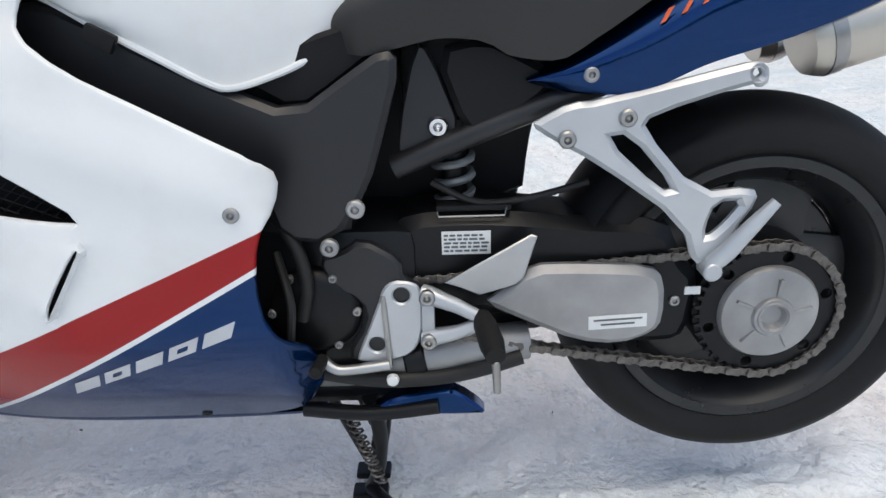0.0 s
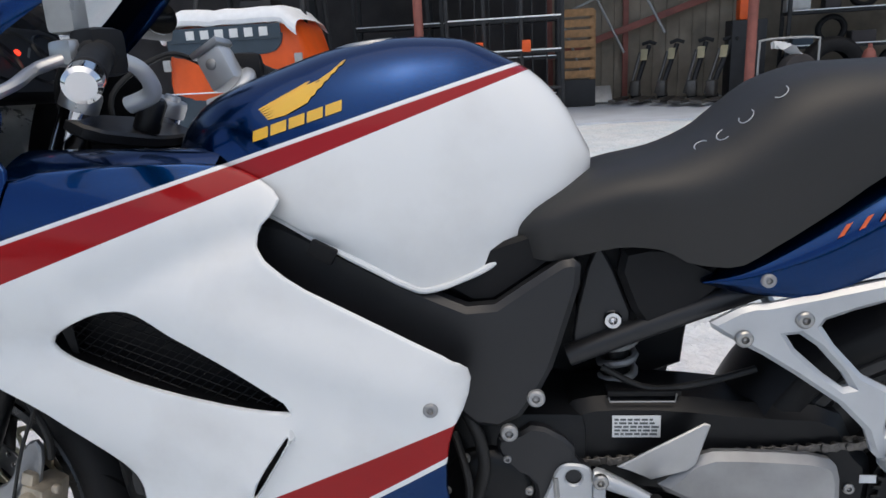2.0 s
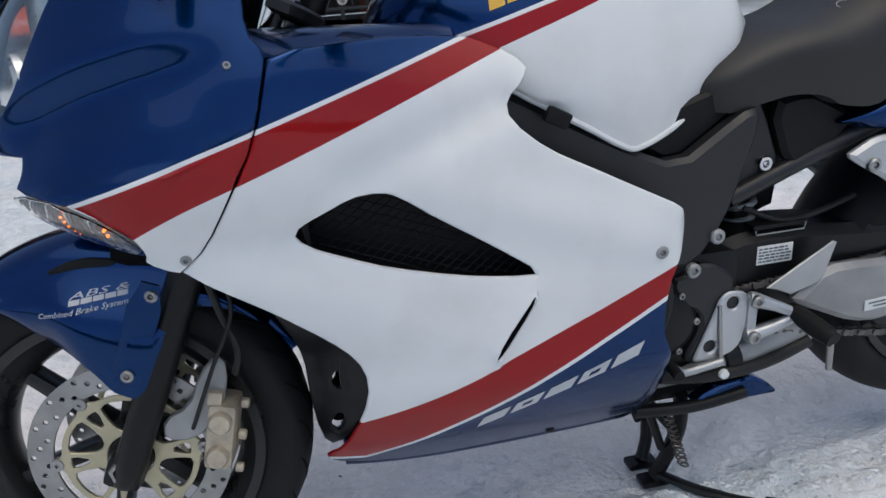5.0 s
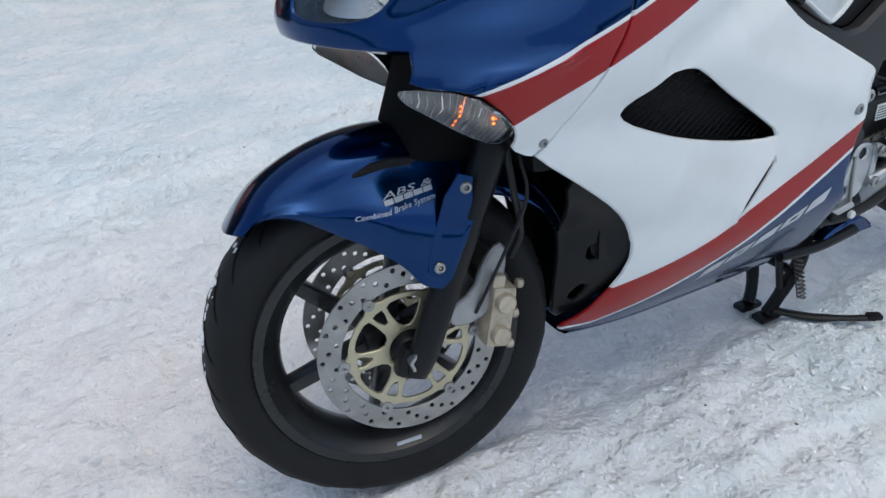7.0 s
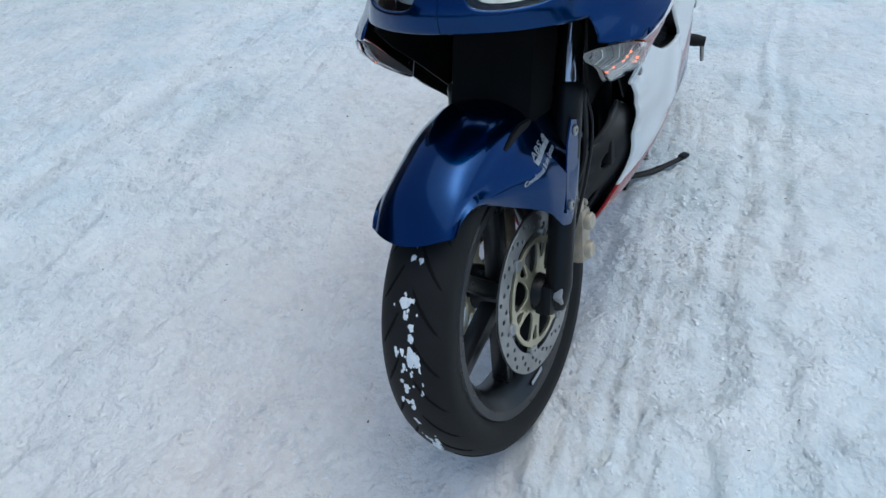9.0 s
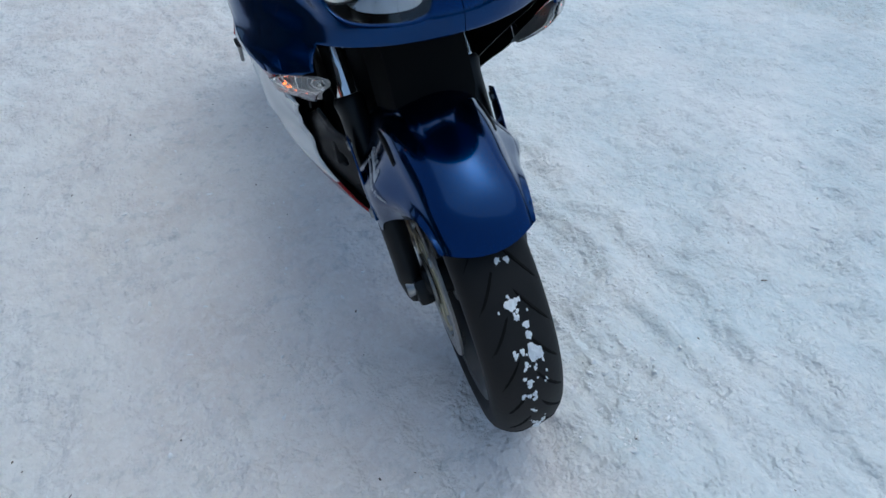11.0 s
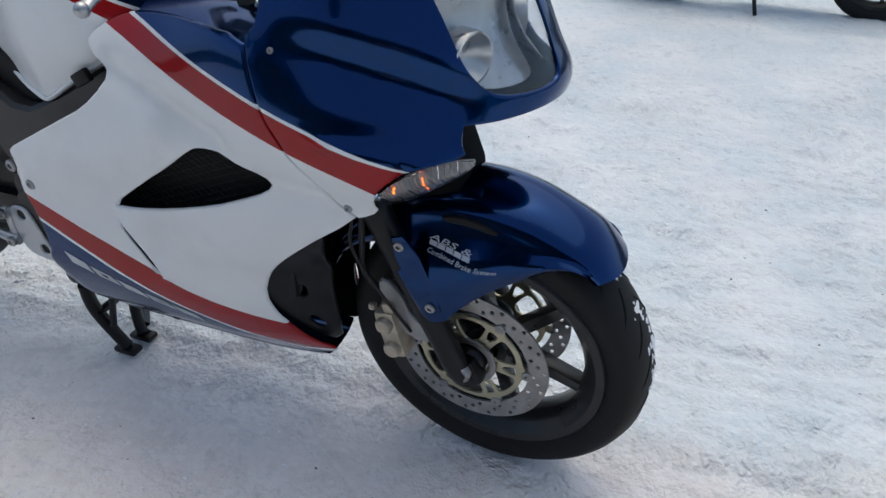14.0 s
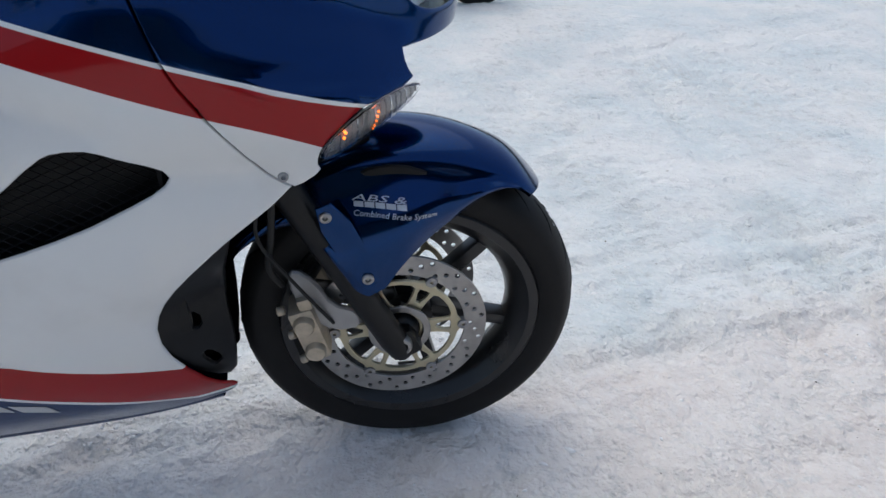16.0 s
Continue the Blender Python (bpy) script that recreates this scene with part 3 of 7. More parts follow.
def crumbs():
    """Loose lumps of snow kicked up along the edge of the packed lane and scattered over the yard."""
    rng = random.Random(41)
    xs, ys, sizes = [], [], []
    for k in range(2400):
        if k < 1500:
            x = rng.uniform(-0.35, 1.9)
            y = 0.09 * x - 0.16 - abs(rng.gauss(0.0, 0.16))
        else:
            x, y = rng.gauss(0.1, 1.4), rng.gauss(0.1, 1.4)
        if abs(y) < 0.09 and -0.34 < x < 1.8:
            continue
        xs.append(x), ys.append(y)
        sizes.append(rng.choice((0.002, 0.002, 0.0025, 0.003, 0.003, 0.004, 0.005)) if k % 90 else 0.007)
    zs = snow_height(np.array(xs), np.array(ys))
    ball = bmesh.new()
    bmesh.ops.create_icosphere(ball, subdivisions=1, radius=1.0)
    base, faces = [v.co.copy() for v in ball.verts], [[v.index for v in f.verts] for f in ball.faces]
    ball.free()
    verts, polys = [], []
    for x, y, z, size in zip(xs, ys, zs, sizes):
        k, turn, flat = len(verts), rng.uniform(0, 6.28), rng.uniform(0.35, 0.6)
        stretch = rng.uniform(0.9, 2.4)
        for c in base:
            r = size * rng.uniform(0.5, 1.4)
            u, v = c.x * r * stretch, c.y * r
            verts.append((x + u * math.cos(turn) - v * math.sin(turn), y + u * math.sin(turn) + v * math.cos(turn), float(z) + size * 0.05 + c.z * r * flat))
        polys += [[k + i for i in f] for f in faces]
    me = bpy.data.meshes.new("snow_crumbs")
    me.from_pydata(verts, [], polys)
    me.polygons.foreach_set("use_smooth", [True] * len(me.polygons))
    me.materials.append(M_SNOWBIT)
    return tagged(new("snow_crumbs", me), "loose white crumbs of snow on the trodden ground", "snow", kind="stuff")


crumbs()

# ---- motorcycle ----
bike = tagged(new("motorcycle"), "white, blue and red sport motorcycle on its centre stand", "motorcycle")
# it leans a little to its right
bike.matrix_basis = Matrix.Translation((0, -0.2, 0.66)) @ Matrix.Rotation(radians(-2.0), 4, "X") @ Matrix.Translation((0, 0.2, -0.66))

# Half width of the fairing over the side view.
NOSE_X = curve([0.2, 0.43, 0.55, 0.65, 0.78, 0.815, 0.87, 0.94, 1.0, 1.1], [0.18, 0.20, 0.0, -0.10, -0.10, -0.107, -0.083, -0.048, 0.0, 0.07])
FULL_X = curve([0.2, 0.43, 0.55, 0.62, 0.68, 0.745, 0.79, 0.83, 1.0], [0.5, 0.55, 0.40, 0.20, 0.14, 0.14, 0.24, 0.30, 0.30])
WIDE_FRONT = curve([0.18, 0.21, 0.3, 0.42, 0.55, 0.63, 0.69, 0.74, 0.80, 0.85, 0.88, 0.93, 1.0, 1.1], [0.045, 0.075, 0.15, 0.20, 0.203, 0.202, 0.222, 0.244, 0.252, 0.245, 0.236, 0.216, 0.190, 0.15])
WIDE_REAR = curve([0.18, 0.21, 0.3, 0.42, 0.55, 0.74, 0.80, 0.84, 0.88, 0.95], [0.045, 0.075, 0.15, 0.198, 0.203, 0.200, 0.187, 0.168, 0.14, 0.11])


CREASE = curve([-0.12, -0.014, 0.09, 0.2, 0.3], [0.79, 0.815, 0.850, 0.872, 0.878])


def near_line(x, z, a, b, width):
    """1 on the line from a to b, falling off to nothing over the width."""
    ax, az, bx, bz = *a, *b
    dx, dz = bx - ax, bz - az
    t = min(1, max(0, ((x - ax) * dx + (z - az) * dz) / (dx * dx + dz * dz)))
    d = math.hypot(x - ax - t * dx, z - az - t * dz)
    return math.exp(-((d / width) ** 2))


def half_width(x, z):
    t = step(0.14, 0.60, x)
    w = WIDE_FRONT(z) * (1 - t) + WIDE_REAR(z) * t
    w += 0.008 * step(0.22, 0.34, x) * (1 - step(0.34, 0.52, x)) * step(0.80, 0.88, z)
    f, s = NOSE_X(z), FULL_X(z)
    if x < s:
        k = min(1, (s - x) / (s - f))
        w *= math.sqrt(max(0.0, 1 - k * k))
    # hollow ahead of the side vent, raised lobe behind it, ridges on the upper cowl
    w -= 0.009 * near_line(x, z, (0.20, 0.660), (0.30, 0.668), 0.022)
    w -= 0.016 * near_line(x, z, (0.36, 0.728), (0.55, 0.795), 0.024)
    w += 0.011 * near_line(x, z, (0.47, 0.70), (0.74, 0.60), 0.042)
    # a shelf on the upper cowl that ends in an undercut below the lamp
    d = z - CREASE(x)
    fold = math.exp(-((d / 0.038) ** 2)) if d < 0 else math.exp(-((d / 0.022) ** 2))
    w -= 0.017 * fold * step(-0.05, 0.03, x) * (1 - step(0.15, 0.262, x))
    w += 0.003 * math.exp(-(((d - 0.042) / 0.02) ** 2)) * step(-0.05, 0.03, x) * (1 - step(0.15, 0.262, x))
    w += 0.008 * near_line(x, z, (0.02, 0.742), (0.16, 0.765), 0.012) * step(-0.02, 0.04, x)
    # air outlet: its front lip stands proud and hides the opening from ahead
    along = ((x - 0.528) * 0.060 + (z - 0.440) * 0.092) / 0.012064
    across = ((x - 0.528) * 0.092 - (z - 0.440) * 0.060) / 0.10984
    fade = step(-0.25, 0.15, along) * (1 - step(0.85, 1.2, along))
    w += fade * (0.011 * math.exp(across / 0.03) if across < 0.004 else -0.006 * math.exp(-across / 0.06))
    # the rear edge tucks in towards the frame
    w -= 0.035 * step(0.798, 0.836, x)
    return max(0.0, w)


def on_side(side):
    def place(x, z, depth):
        return (x, side * (half_width(x, z) - depth), z)

    return place


VENT = rounded([(0.279, 0.665), (0.315, 0.687), (0.353, 0.703), (0.392, 0.706), (0.414, 0.698), (0.463, 0.660), (0.525, 0.618), (0.603, 0.561), (0.603, 0.561), (0.555, 0.564), (0.484, 0.577), (0.397, 0.601), (0.341, 0.624), (0.293, 0.646)], 1)
SLIT = rounded([(0.528, 0.440), (0.534, 0.444), (0.584, 0.520), (0.588, 0.532), (0.582, 0.528), (0.540, 0.468)], 1)
SIDE = rounded([(0.285, 0.882), (0.40, 0.886), (0.505, 0.880), (0.555, 0.866), (0.597, 0.838), (0.590, 0.820), (0.566, 0.797), (0.566, 0.772), (0.612, 0.732), (0.673, 0.700), (0.750, 0.659), (0.805, 0.630), (0.824, 0.606), (0.818, 0.570), (0.796, 0.535), (0.786, 0.470), (0.792, 0.415), (0.842, 0.345), (0.836, 0.262), (0.760, 0.205), (0.66, 0.190), (0.55, 0.190), (0.42, 0.198), (0.30, 0.216), (0.275, 0.228), (0.272, 0.246), (0.300, 0.268), (0.338, 0.350), (0.352, 0.415), (0.338, 0.458), (0.302, 0.503), (0.242, 0.556), (0.143, 0.634), (0.150, 0.640), (0.180, 0.665), (0.220, 0.728), (0.257, 0.790), (0.276, 0.850)], 1)
for side in (-1, 1):
    panel = part("side_fairing", skin([SIDE, VENT, SLIT], on_side(side), 0.003, 0.0035, 0.017), [M_LIVERY, M_PLASTIC], bike, "white side fairing with red stripes and blue belly")
    # vent with a diagonal mesh behind it
    duct = bmesh.new()
    inner = offset(VENT, -0.006)
    for a, b in zip(inner, inner[1:] + inner[:1]):
        vs = [duct.verts.new((x, side * (half_width(x, z) - d), z)) for (x, z), d in ((a, 0.006), (b, 0.006), (b, 0.05), (a, 0.05))]
        duct.faces.new(vs)
    back = [duct.verts.new((x, side * (half_width(x, z) - 0.05), z)) for x, z in inner]
    duct.faces.new(back)
    part("vent_duct", duct, M_PLASTIC, panel, "black recessed air vent")
    net = bmesh.new()
    loop = offset(VENT, -0.004)
    for sx, gap in ((0.75, 0.010), (-0.42, 0.010)):
        for k in range(-40, 60):
            run = []
            for i in range(80):
                x = 0.27 + i * 0.0044
                z = 0.62 + sx * (x - 0.42) + k * gap * 1.3
                if inside((x, z), loop):
                    run.append((x, side * (half_width(x, z) - 0.026), z))
            if len(run) > 2:
                tube([run[0], run[len(run) // 2], run[-1]], 0.0009, 4, net)
    part("vent_mesh", net, M_PLASTIC, panel)
    slot = plate(offset(SLIT, -0.004), 0.0, 0.012, 0.001)
    moved(slot, Matrix.Translation((0, -0.189 if side < 0 else 0.177, 0)))
    part("slit_liner", slot, M_PLASTIC, panel)
    for at in ((0.773, 0.569), (0.153, 0.653)):
        y = side * half_width(*at)
        part("fairing_bolt", bolt_head((at[0], y, at[1]), (0, side, 0), 0.0095 if at[0] > 0.5 else 0.0065, 0.004), M_GREYCAST, panel)
    part("fairing_bolt", bolt_head((0.649, side * half_width(0.649, 0.215), 0.215), (0, side, -0.7), 0.008, 0.003), M_BLACK, panel)
    # black duct wall behind the front edge, facing the wheel
    wall = rounded([(0.225, 0.575), (0.30, 0.53), (0.37, 0.46), (0.36, 0.38), (0.31, 0.27), (0.275, 0.235), (0.262, 0.32), (0.262, 0.45)], 1)
    def hollow(x, z, depth, side=side):
        return (x, side * (max(0.03, half_width(max(x, 0.27), z) - 0.012 - 0.25 * max(0, 0.36 - x)) - depth), z)
    slots = [rounded([(0.300, 0.415), (0.322, 0.425), (0.318, 0.395), (0.300, 0.385)], 1), rounded([(0.285, 0.30), (0.300, 0.335), (0.312, 0.33), (0.298, 0.29)], 1)]
    part("front_duct", skin([wall] + slots, hollow, 0.004, 0.004, 0.02), M_BLACK, panel, "black inner duct panel with slots")
    # brand lettering as plain bars along the lower side
    for k in range(5):
        x0 = 0.506 + 0.0500 * k
        z0 = 0.300 + 0.440 * (x0 - 0.506)
        quad = [(x0, z0), (x0 + 0.041, z0 + 0.0180), (x0 + 0.050, z0 + 0.0420), (x0 + 0.009, z0 + 0.024)]
        hole = [(x0 + 0.0155, z0 + 0.0135), (x0 + 0.0310, z0 + 0.0203), (x0 + 0.0345, z0 + 0.0290), (x0 + 0.0190, z0 + 0.0222)]
        part("letter_bar", skin([quad, hole] if k % 2 else [quad], lambda u, v, d, side=side: (u, side * (half_width(u, v) + 0.0012 - d), v), 0.0008, 0, 0.02), M_MARK, panel, "silver bar in place of lettering")

belly = bmesh.new()
rows = []
for k in range(24):
    x = 0.30 + 0.53 * k / 23
    zb = 0.214 - 0.016 * math.sin(math.pi * k / 23)
    rows.append([belly.verts.new((x, (half_width(x, zb + 0.004) - 0.004) * math.sin(radians(a)), zb - 0.022 * math.cos(radians(a)))) for a in range(-90, 91, 15)])
for p, q in zip(rows, rows[1:]):
    for i in range(len(p) - 1):
        belly.faces.new((p[i], p[i + 1], q[i + 1], q[i]))
bmesh.ops.solidify(belly, geom=belly.faces[:], thickness=0.003)
part("belly_pan", belly, M_BLUE, bike, "blue belly pan")

# ---- upper cowl ----
COWL = [(-0.098, 0.797), (-0.04, 0.792), (-0.004, 0.788), (-0.006, 0.770), (-0.016, 0.752), (0.047, 0.744), (0.082, 0.715), (0.105, 0.689), (0.112, 0.668), (0.106, 0.654), (0.139, 0.634), (0.148, 0.640), (0.178, 0.665), (0.218, 0.728), (0.255, 0.790), (0.274, 0.850), (0.283, 0.882), (0.264, 0.904), (0.268, 0.962), (0.245, 0.992), (0.217, 1.036), (0.15, 1.046)]


def nose_place(side):
    def place(a, z, depth):
        f, s = NOSE_X(z), FULL_X(z)
        x = s - (s - f) * math.cos(a)
        return (x + depth * math.cos(a), side * max(0.0, half_width(x, z) - depth * math.sin(a)), z)

    return place


def to_angle(p):
    x, z = p
    f, s = NOSE_X(z), FULL_X(z)
    return (math.acos(min(1, max(-1, (s - x) / (s - f)))), z)


HEADLAMP = [(0.20, 0.824), (0.50, 0.820), (0.63, 0.829), (0.68, 0.850), (0.72, 0.890), (0.78, 0.950), (0.80, 0.985), (0.55, 0.992), (0.14, 0.955), (0.11, 0.89), (0.14, 0.84)]
lamp_hole = rounded(HEADLAMP, 2)
edge_line = rounded(COWL[2:], 1, closed=False)
edge_line = [p for p in dense(edge_line, 0.008) if p != edge_line[-1]][: -max(1, int(math.dist(edge_line[-1], edge_line[0]) / 0.008))]
outline = [to_angle(p) for p in edge_line] + [(0.35, 1.048), (0.0, 1.05), (0.0, 0.92), (0.0, 0.797), (0.25, 0.795)]
for side in (-1, 1):
    cowl = part("upper_cowl", skin([outline, lamp_hole], nose_place(side), 0.003, 0.0025, 0.011), [M_LIVERY, M_PLASTIC], bike, "dark blue upper cowl with red stripe")
    lens = skin([offset(lamp_hole, -0.004)], lambda a, z, d, side=side: nose_place(side)(a, z, d + 0.004), 0.003, 0, 0.03)
    lamp = part("headlamp", lens, M_LENS, cowl, "large clear headlamp lens")
    bowl = skin([offset(lamp_hole, -0.002)], lambda a, z, d, side=side: nose_place(side)(a, z, d + 0.028 + 0.03 * math.sin(math.pi * min(1, max(0, (z - 0.80) / 0.16)))), 0.003, 0, 0.03)
    part("reflector", bowl, M_REFLECT, lamp)
    spot = nose_place(side)(0.62, 0.865, 0.035)
    part("bulb_cover", turned([(0.0, -0.006), (0.010, -0.004), (0.022, 0.006), (0.032, 0.018), (0.035, 0.018), (0.036, -0.01)], 28, (-1, side * 0.45, 0), spot), M_REFLECT, lamp)
    # indicator in the lower edge
    ind = rounded([(-0.020, 0.750), (0.045, 0.742), (0.081, 0.713), (0.103, 0.688), (0.109, 0.668), (0.101, 0.652), (0.057, 0.677), (0.015, 0.708), (-0.024, 0.736)], 1)

    def lens_place(x, z, d, side=side):
        # the lens faces out and down: its lower edge tucks in under the cowl
        return (x, side * (half_width(x, z + 0.01) + 0.001 - d - 0.95 * max(0, 0.733 - 0.45 * x - z)), z)

    lampi = part("indicator", skin([ind], lens_place, 0.002, 0.002, 0.012), M_LENS, cowl, "clear indicator with amber lit bulbs")
    part("indicator_back", skin([offset(ind, 0.002)], lambda x, z, d: lens_place(x, z, d + 0.013), 0.002, 0, 0.012), M_FROST, lampi, "cloudy ribbed lens housing")
    for k in range(18):
        rx = -0.016 + 0.0070 * k
        line = [(rx, rz) for rz in (0.655 + 0.0022 * i for i in range(46)) if inside((rx, rz), offset(ind, 0.003))]
        if len(line) > 3:
            part("lens_rib", tube([lens_place(px, pz, 0.0115) for px, pz in (line[0], line[len(line) // 2], line[-1])], 0.0012, 5), M_CHROME if k % 3 == 2 else M_RIBBED, lampi)
    for bx, bz in ((0.076, 0.706), (0.078, 0.699), (0.036, 0.728), (0.037, 0.721), (0.038, 0.714), (0.039, 0.704), (0.040, 0.697)):
        size = 0.0019 if bx > 0.05 else 0.0013
        part("bulb", turned([(0.0, 1.4 * size), (0.8 * size, 1.2 * size), (size, 0.0), (0.0, -size)], 8, (0, side, 0), lens_place(bx, bz, 0.010)), M_LAMP, lampi)
    part("cowl_bolt", bolt_head((0.241, side * half_width(0.241, 0.872), 0.872), (0, side, 0.3), 0.0045, 0.003), M_GREYCAST, cowl)
    # dark inner wall of the nose, open towards the fork
    inner_wall = [(0.02, 0.790), (0.035, 0.755), (0.085, 0.712), (0.125, 0.676), (0.155, 0.645), (0.24, 0.57), (0.30, 0.60), (0.30, 0.86), (0.10, 0.90)]
    part("inner_cowl", skin([inner_wall], lambda x, z, d, side=side: (x, side * (max(0.02, half_width(x, z) * 0.93 - 0.016) - d), z), 0.003, 0, 0.03), M_PLASTIC, bike)
chin = bmesh.new()
edge = []
for k in range(25):
    a = -0.95 + 1.9 * k / 24
    p = nose_place(1 if a > 0 else -1)(abs(a), 0.797, 0.002)
    edge.append(p)
front_ring = [chin.verts.new(p) for p in edge]
back_ring = [chin.verts.new((0.03, p[1] * 0.72, 0.775)) for p in edge]
mid_ring = [chin.verts.new((0.55 * p[0] + 0.45 * 0.03 - 0.004, p[1] * 0.93, 0.780)) for p in edge]
for p, q in ((front_ring, mid_ring), (mid_ring, back_ring)):
    for i in range(24):
        chin.faces.new((p[i], p[i + 1], q[i + 1], q[i]))
bmesh.ops.solidify(chin, geom=chin.faces[:], thickness=0.003)
part("chin_panel", chin, M_BLUE, bike, "dark blue panel under the headlamps")

# ---- tank ----
TT = curve([0.40, 0.415, 0.44, 0.49, 0.573, 0.656, 0.736, 0.813, 0.873, 0.911, 0.956, 0.985], [0.86, 0.90, 0.938, 0.968, 0.996, 1.018, 1.026, 1.020, 0.994, 0.972, 0.924, 0.868])
TB = curve([0.40, 0.50, 0.57, 0.63, 0.70, 0.74, 0.765, 0.82, 0.885, 0.91, 0.96, 0.985], [0.80, 0.83, 0.806, 0.772, 0.731, 0.707, 0.697, 0.709, 0.742, 0.776, 0.805, 0.838])
TW = curve([0.40, 0.43, 0.50, 0.58, 0.66, 0.74, 0.80, 0.885, 0.95, 0.985], [0.055, 0.085, 0.128, 0.152, 0.158, 0.150, 0.132, 0.098, 0.080, 0.045])
stations = []
for k in range(47):
    x = 0.402 + (0.986 - 0.402) * k / 46
    zb, zt = TB(x), TT(x)
    zm = max(zb + 0.012, min(zt - 0.02, 0.79))
    stations.append((x, zt, zm, zb, TW(x), TW(x) * 0.90, 2.5))
tank = part("fuel_tank", loft(stations, 36), M_LIVERY, bike, "white and blue fuel tank with a red stripe", 55)


def tank_y(x, z):
    zb, zt = TB(x), TT(x)
    zm = max(zb + 0.012, min(zt - 0.02, 0.79))
    k = min(1, max(0, (z - zm) / (zt - zm)))
    return TW(x) * (1 - k ** 2.5) ** (1 / 2.5)


for side in (-1, 1):
    for k in range(6):
        xs, zs, xe, ze = 0.580 - 0.0026 * k, 0.9285 + 0.0024 * k, 0.632 + 0.0080 * k, 0.9475 + 0.0088 * k
        xm, zm = 0.55 * xs + 0.45 * xe, 0.55 * zs + 0.45 * ze - 0.0035
        quad = [(xs, zs), (xm, zm), (xe, ze), (xe + 0.0035, ze + 0.0068), (xm - 0.0016, zm + 0.0052), (xs - 0.0015, zs + 0.0017)]
        feather = skin([quad], lambda u, v, d, side=side: (u, side * (tank_y(u, v) + 0.0012 - d), v), 0.0006, 0, 0.02)
        part("badge_feather", feather, M_YELLOW, tank, "yellow feather-shaped badge bar")
    for k in range(5):
        x0, z0 = 0.560 + 0.0238 * k, 0.9025 + 0.0068 * k
        quad = [(x0, z0), (x0 + 0.0205, z0 + 0.0058), (x0 + 0.0205, z0 + 0.019), (x0, z0 + 0.0132)]
        letter = skin([quad], lambda u, v, d, side=side: (u, side * (tank_y(u, v) + 0.0012 - d), v), 0.0006, 0, 0.02)
        part("badge_bar", letter, M_YELLOW, tank, "yellow bar in place of lettering")
    rimline = [(x, side * (TW(x) * 0.90 + 0.003), TB(x) + 0.004) for x in (0.56 + 0.33 * k / 40 for k in range(41))]
    part("tank_seam", tube(rimline, 0.0045, 8), M_LIVERY, tank)
    hook = block((0.641, side * 0.159, 0.763), (0.036, 0.012, 0.022), 0.004, (0, 28, 0))
    part("tank_hook", hook, M_PLASTIC, tank, "black rubber hook on the tank edge")
cap = turned([(0.0, 0.009), (0.038, 0.009), (0.049, 0.007), (0.052, 0.001), (0.052, -0.02)], 32, (-0.10, 0, 1), (0.690, 0, 1.013))
part("filler_cap", cap, M_ALU, tank, "round aluminium filler cap")

# ---- seat and tail ----
ST = curve([0.875, 0.90, 0.94, 0.975, 1.02, 1.07, 1.134, 1.175, 1.222, 1.288, 1.45, 1.62], [0.775, 0.800, 0.822, 0.838, 0.851, 0.860, 0.886, 0.918, 0.950, 0.965, 0.965, 0.935])
SB = curve([0.875, 0.92, 0.972, 1.023, 1.066, 1.10, 1.15, 1.20, 1.26, 1.33, 1.62], [0.752, 0.731, 0.741, 0.750, 0.746, 0.728, 0.722, 0.748, 0.788, 0.835, 0.905])
SW = curve([0.875, 0.92, 1.0, 1.1, 1.25, 1.45, 1.62], [0.080, 0.120, 0.130, 0.140, 0.142, 0.125, 0.08])
stations = [(x, ST(x), 0.5 * (ST(x) + SB(x)), SB(x), SW(x), SW(x) * 0.94, 2.6) for x in (0.875 + (1.62 - 0.875) * k / 44 for k in range(45))]
seat = part("seat", loft(stations, 28), M_SEAT, bike, "worn black vinyl seat with scuffs", 60)
for k, (sx, sy) in enumerate(((1.118, -0.086), (1.144, -0.088), (1.170, -0.088), (1.208, -0.090))):
    ring = [(sx + 0.008 * math.cos(a), sy + 0.011 * math.sin(a), 0) for a in (radians(20 + 60 * k + 30 * i) for i in range(7 + k % 3))]
    path = []
    for x, y, _ in ring:
        w = SW(x)
        zm = 0.5 * (ST(x) + SB(x))
        path.append((x, y, zm + (ST(x) - zm) * (1 - min(1, abs(y) / w) ** 2.6) ** (1 / 2.6) + 0.0005))
    part("scuff_mark", tube(path, 0.0007, 4), M_MARK, seat, "pale ring-shaped scuff")

LT = curve([1.12, 1.193, 1.254, 1.33, 1.5, 1.72], [0.700, 0.742, 0.783, 0.832, 0.900, 0.935])
LB = curve([1.12, 1.136, 1.176, 1.23, 1.331, 1.411, 1.55, 1.72], [0.694, 0.690, 0.682, 0.680, 0.715, 0.738, 0.79, 0.87])
LW = curve([1.12, 1.18, 1.3, 1.45, 1.6, 1.72], [0.112, 0.132, 0.150, 0.146, 0.12, 0.07])
stations = [(x, max(LT(x), LB(x) + 0.006), 0.55 * LB(x) + 0.45 * max(LT(x), LB(x) + 0.006), LB(x), LW(x), LW(x) * 0.9, 3.2) for x in (1.12 + 0.6 * k / 36 for k in range(37))]
tail = part("tail_cowl", loft(stations, 24), M_BLUE, bike, "blue tail cowl with orange markings", 60)
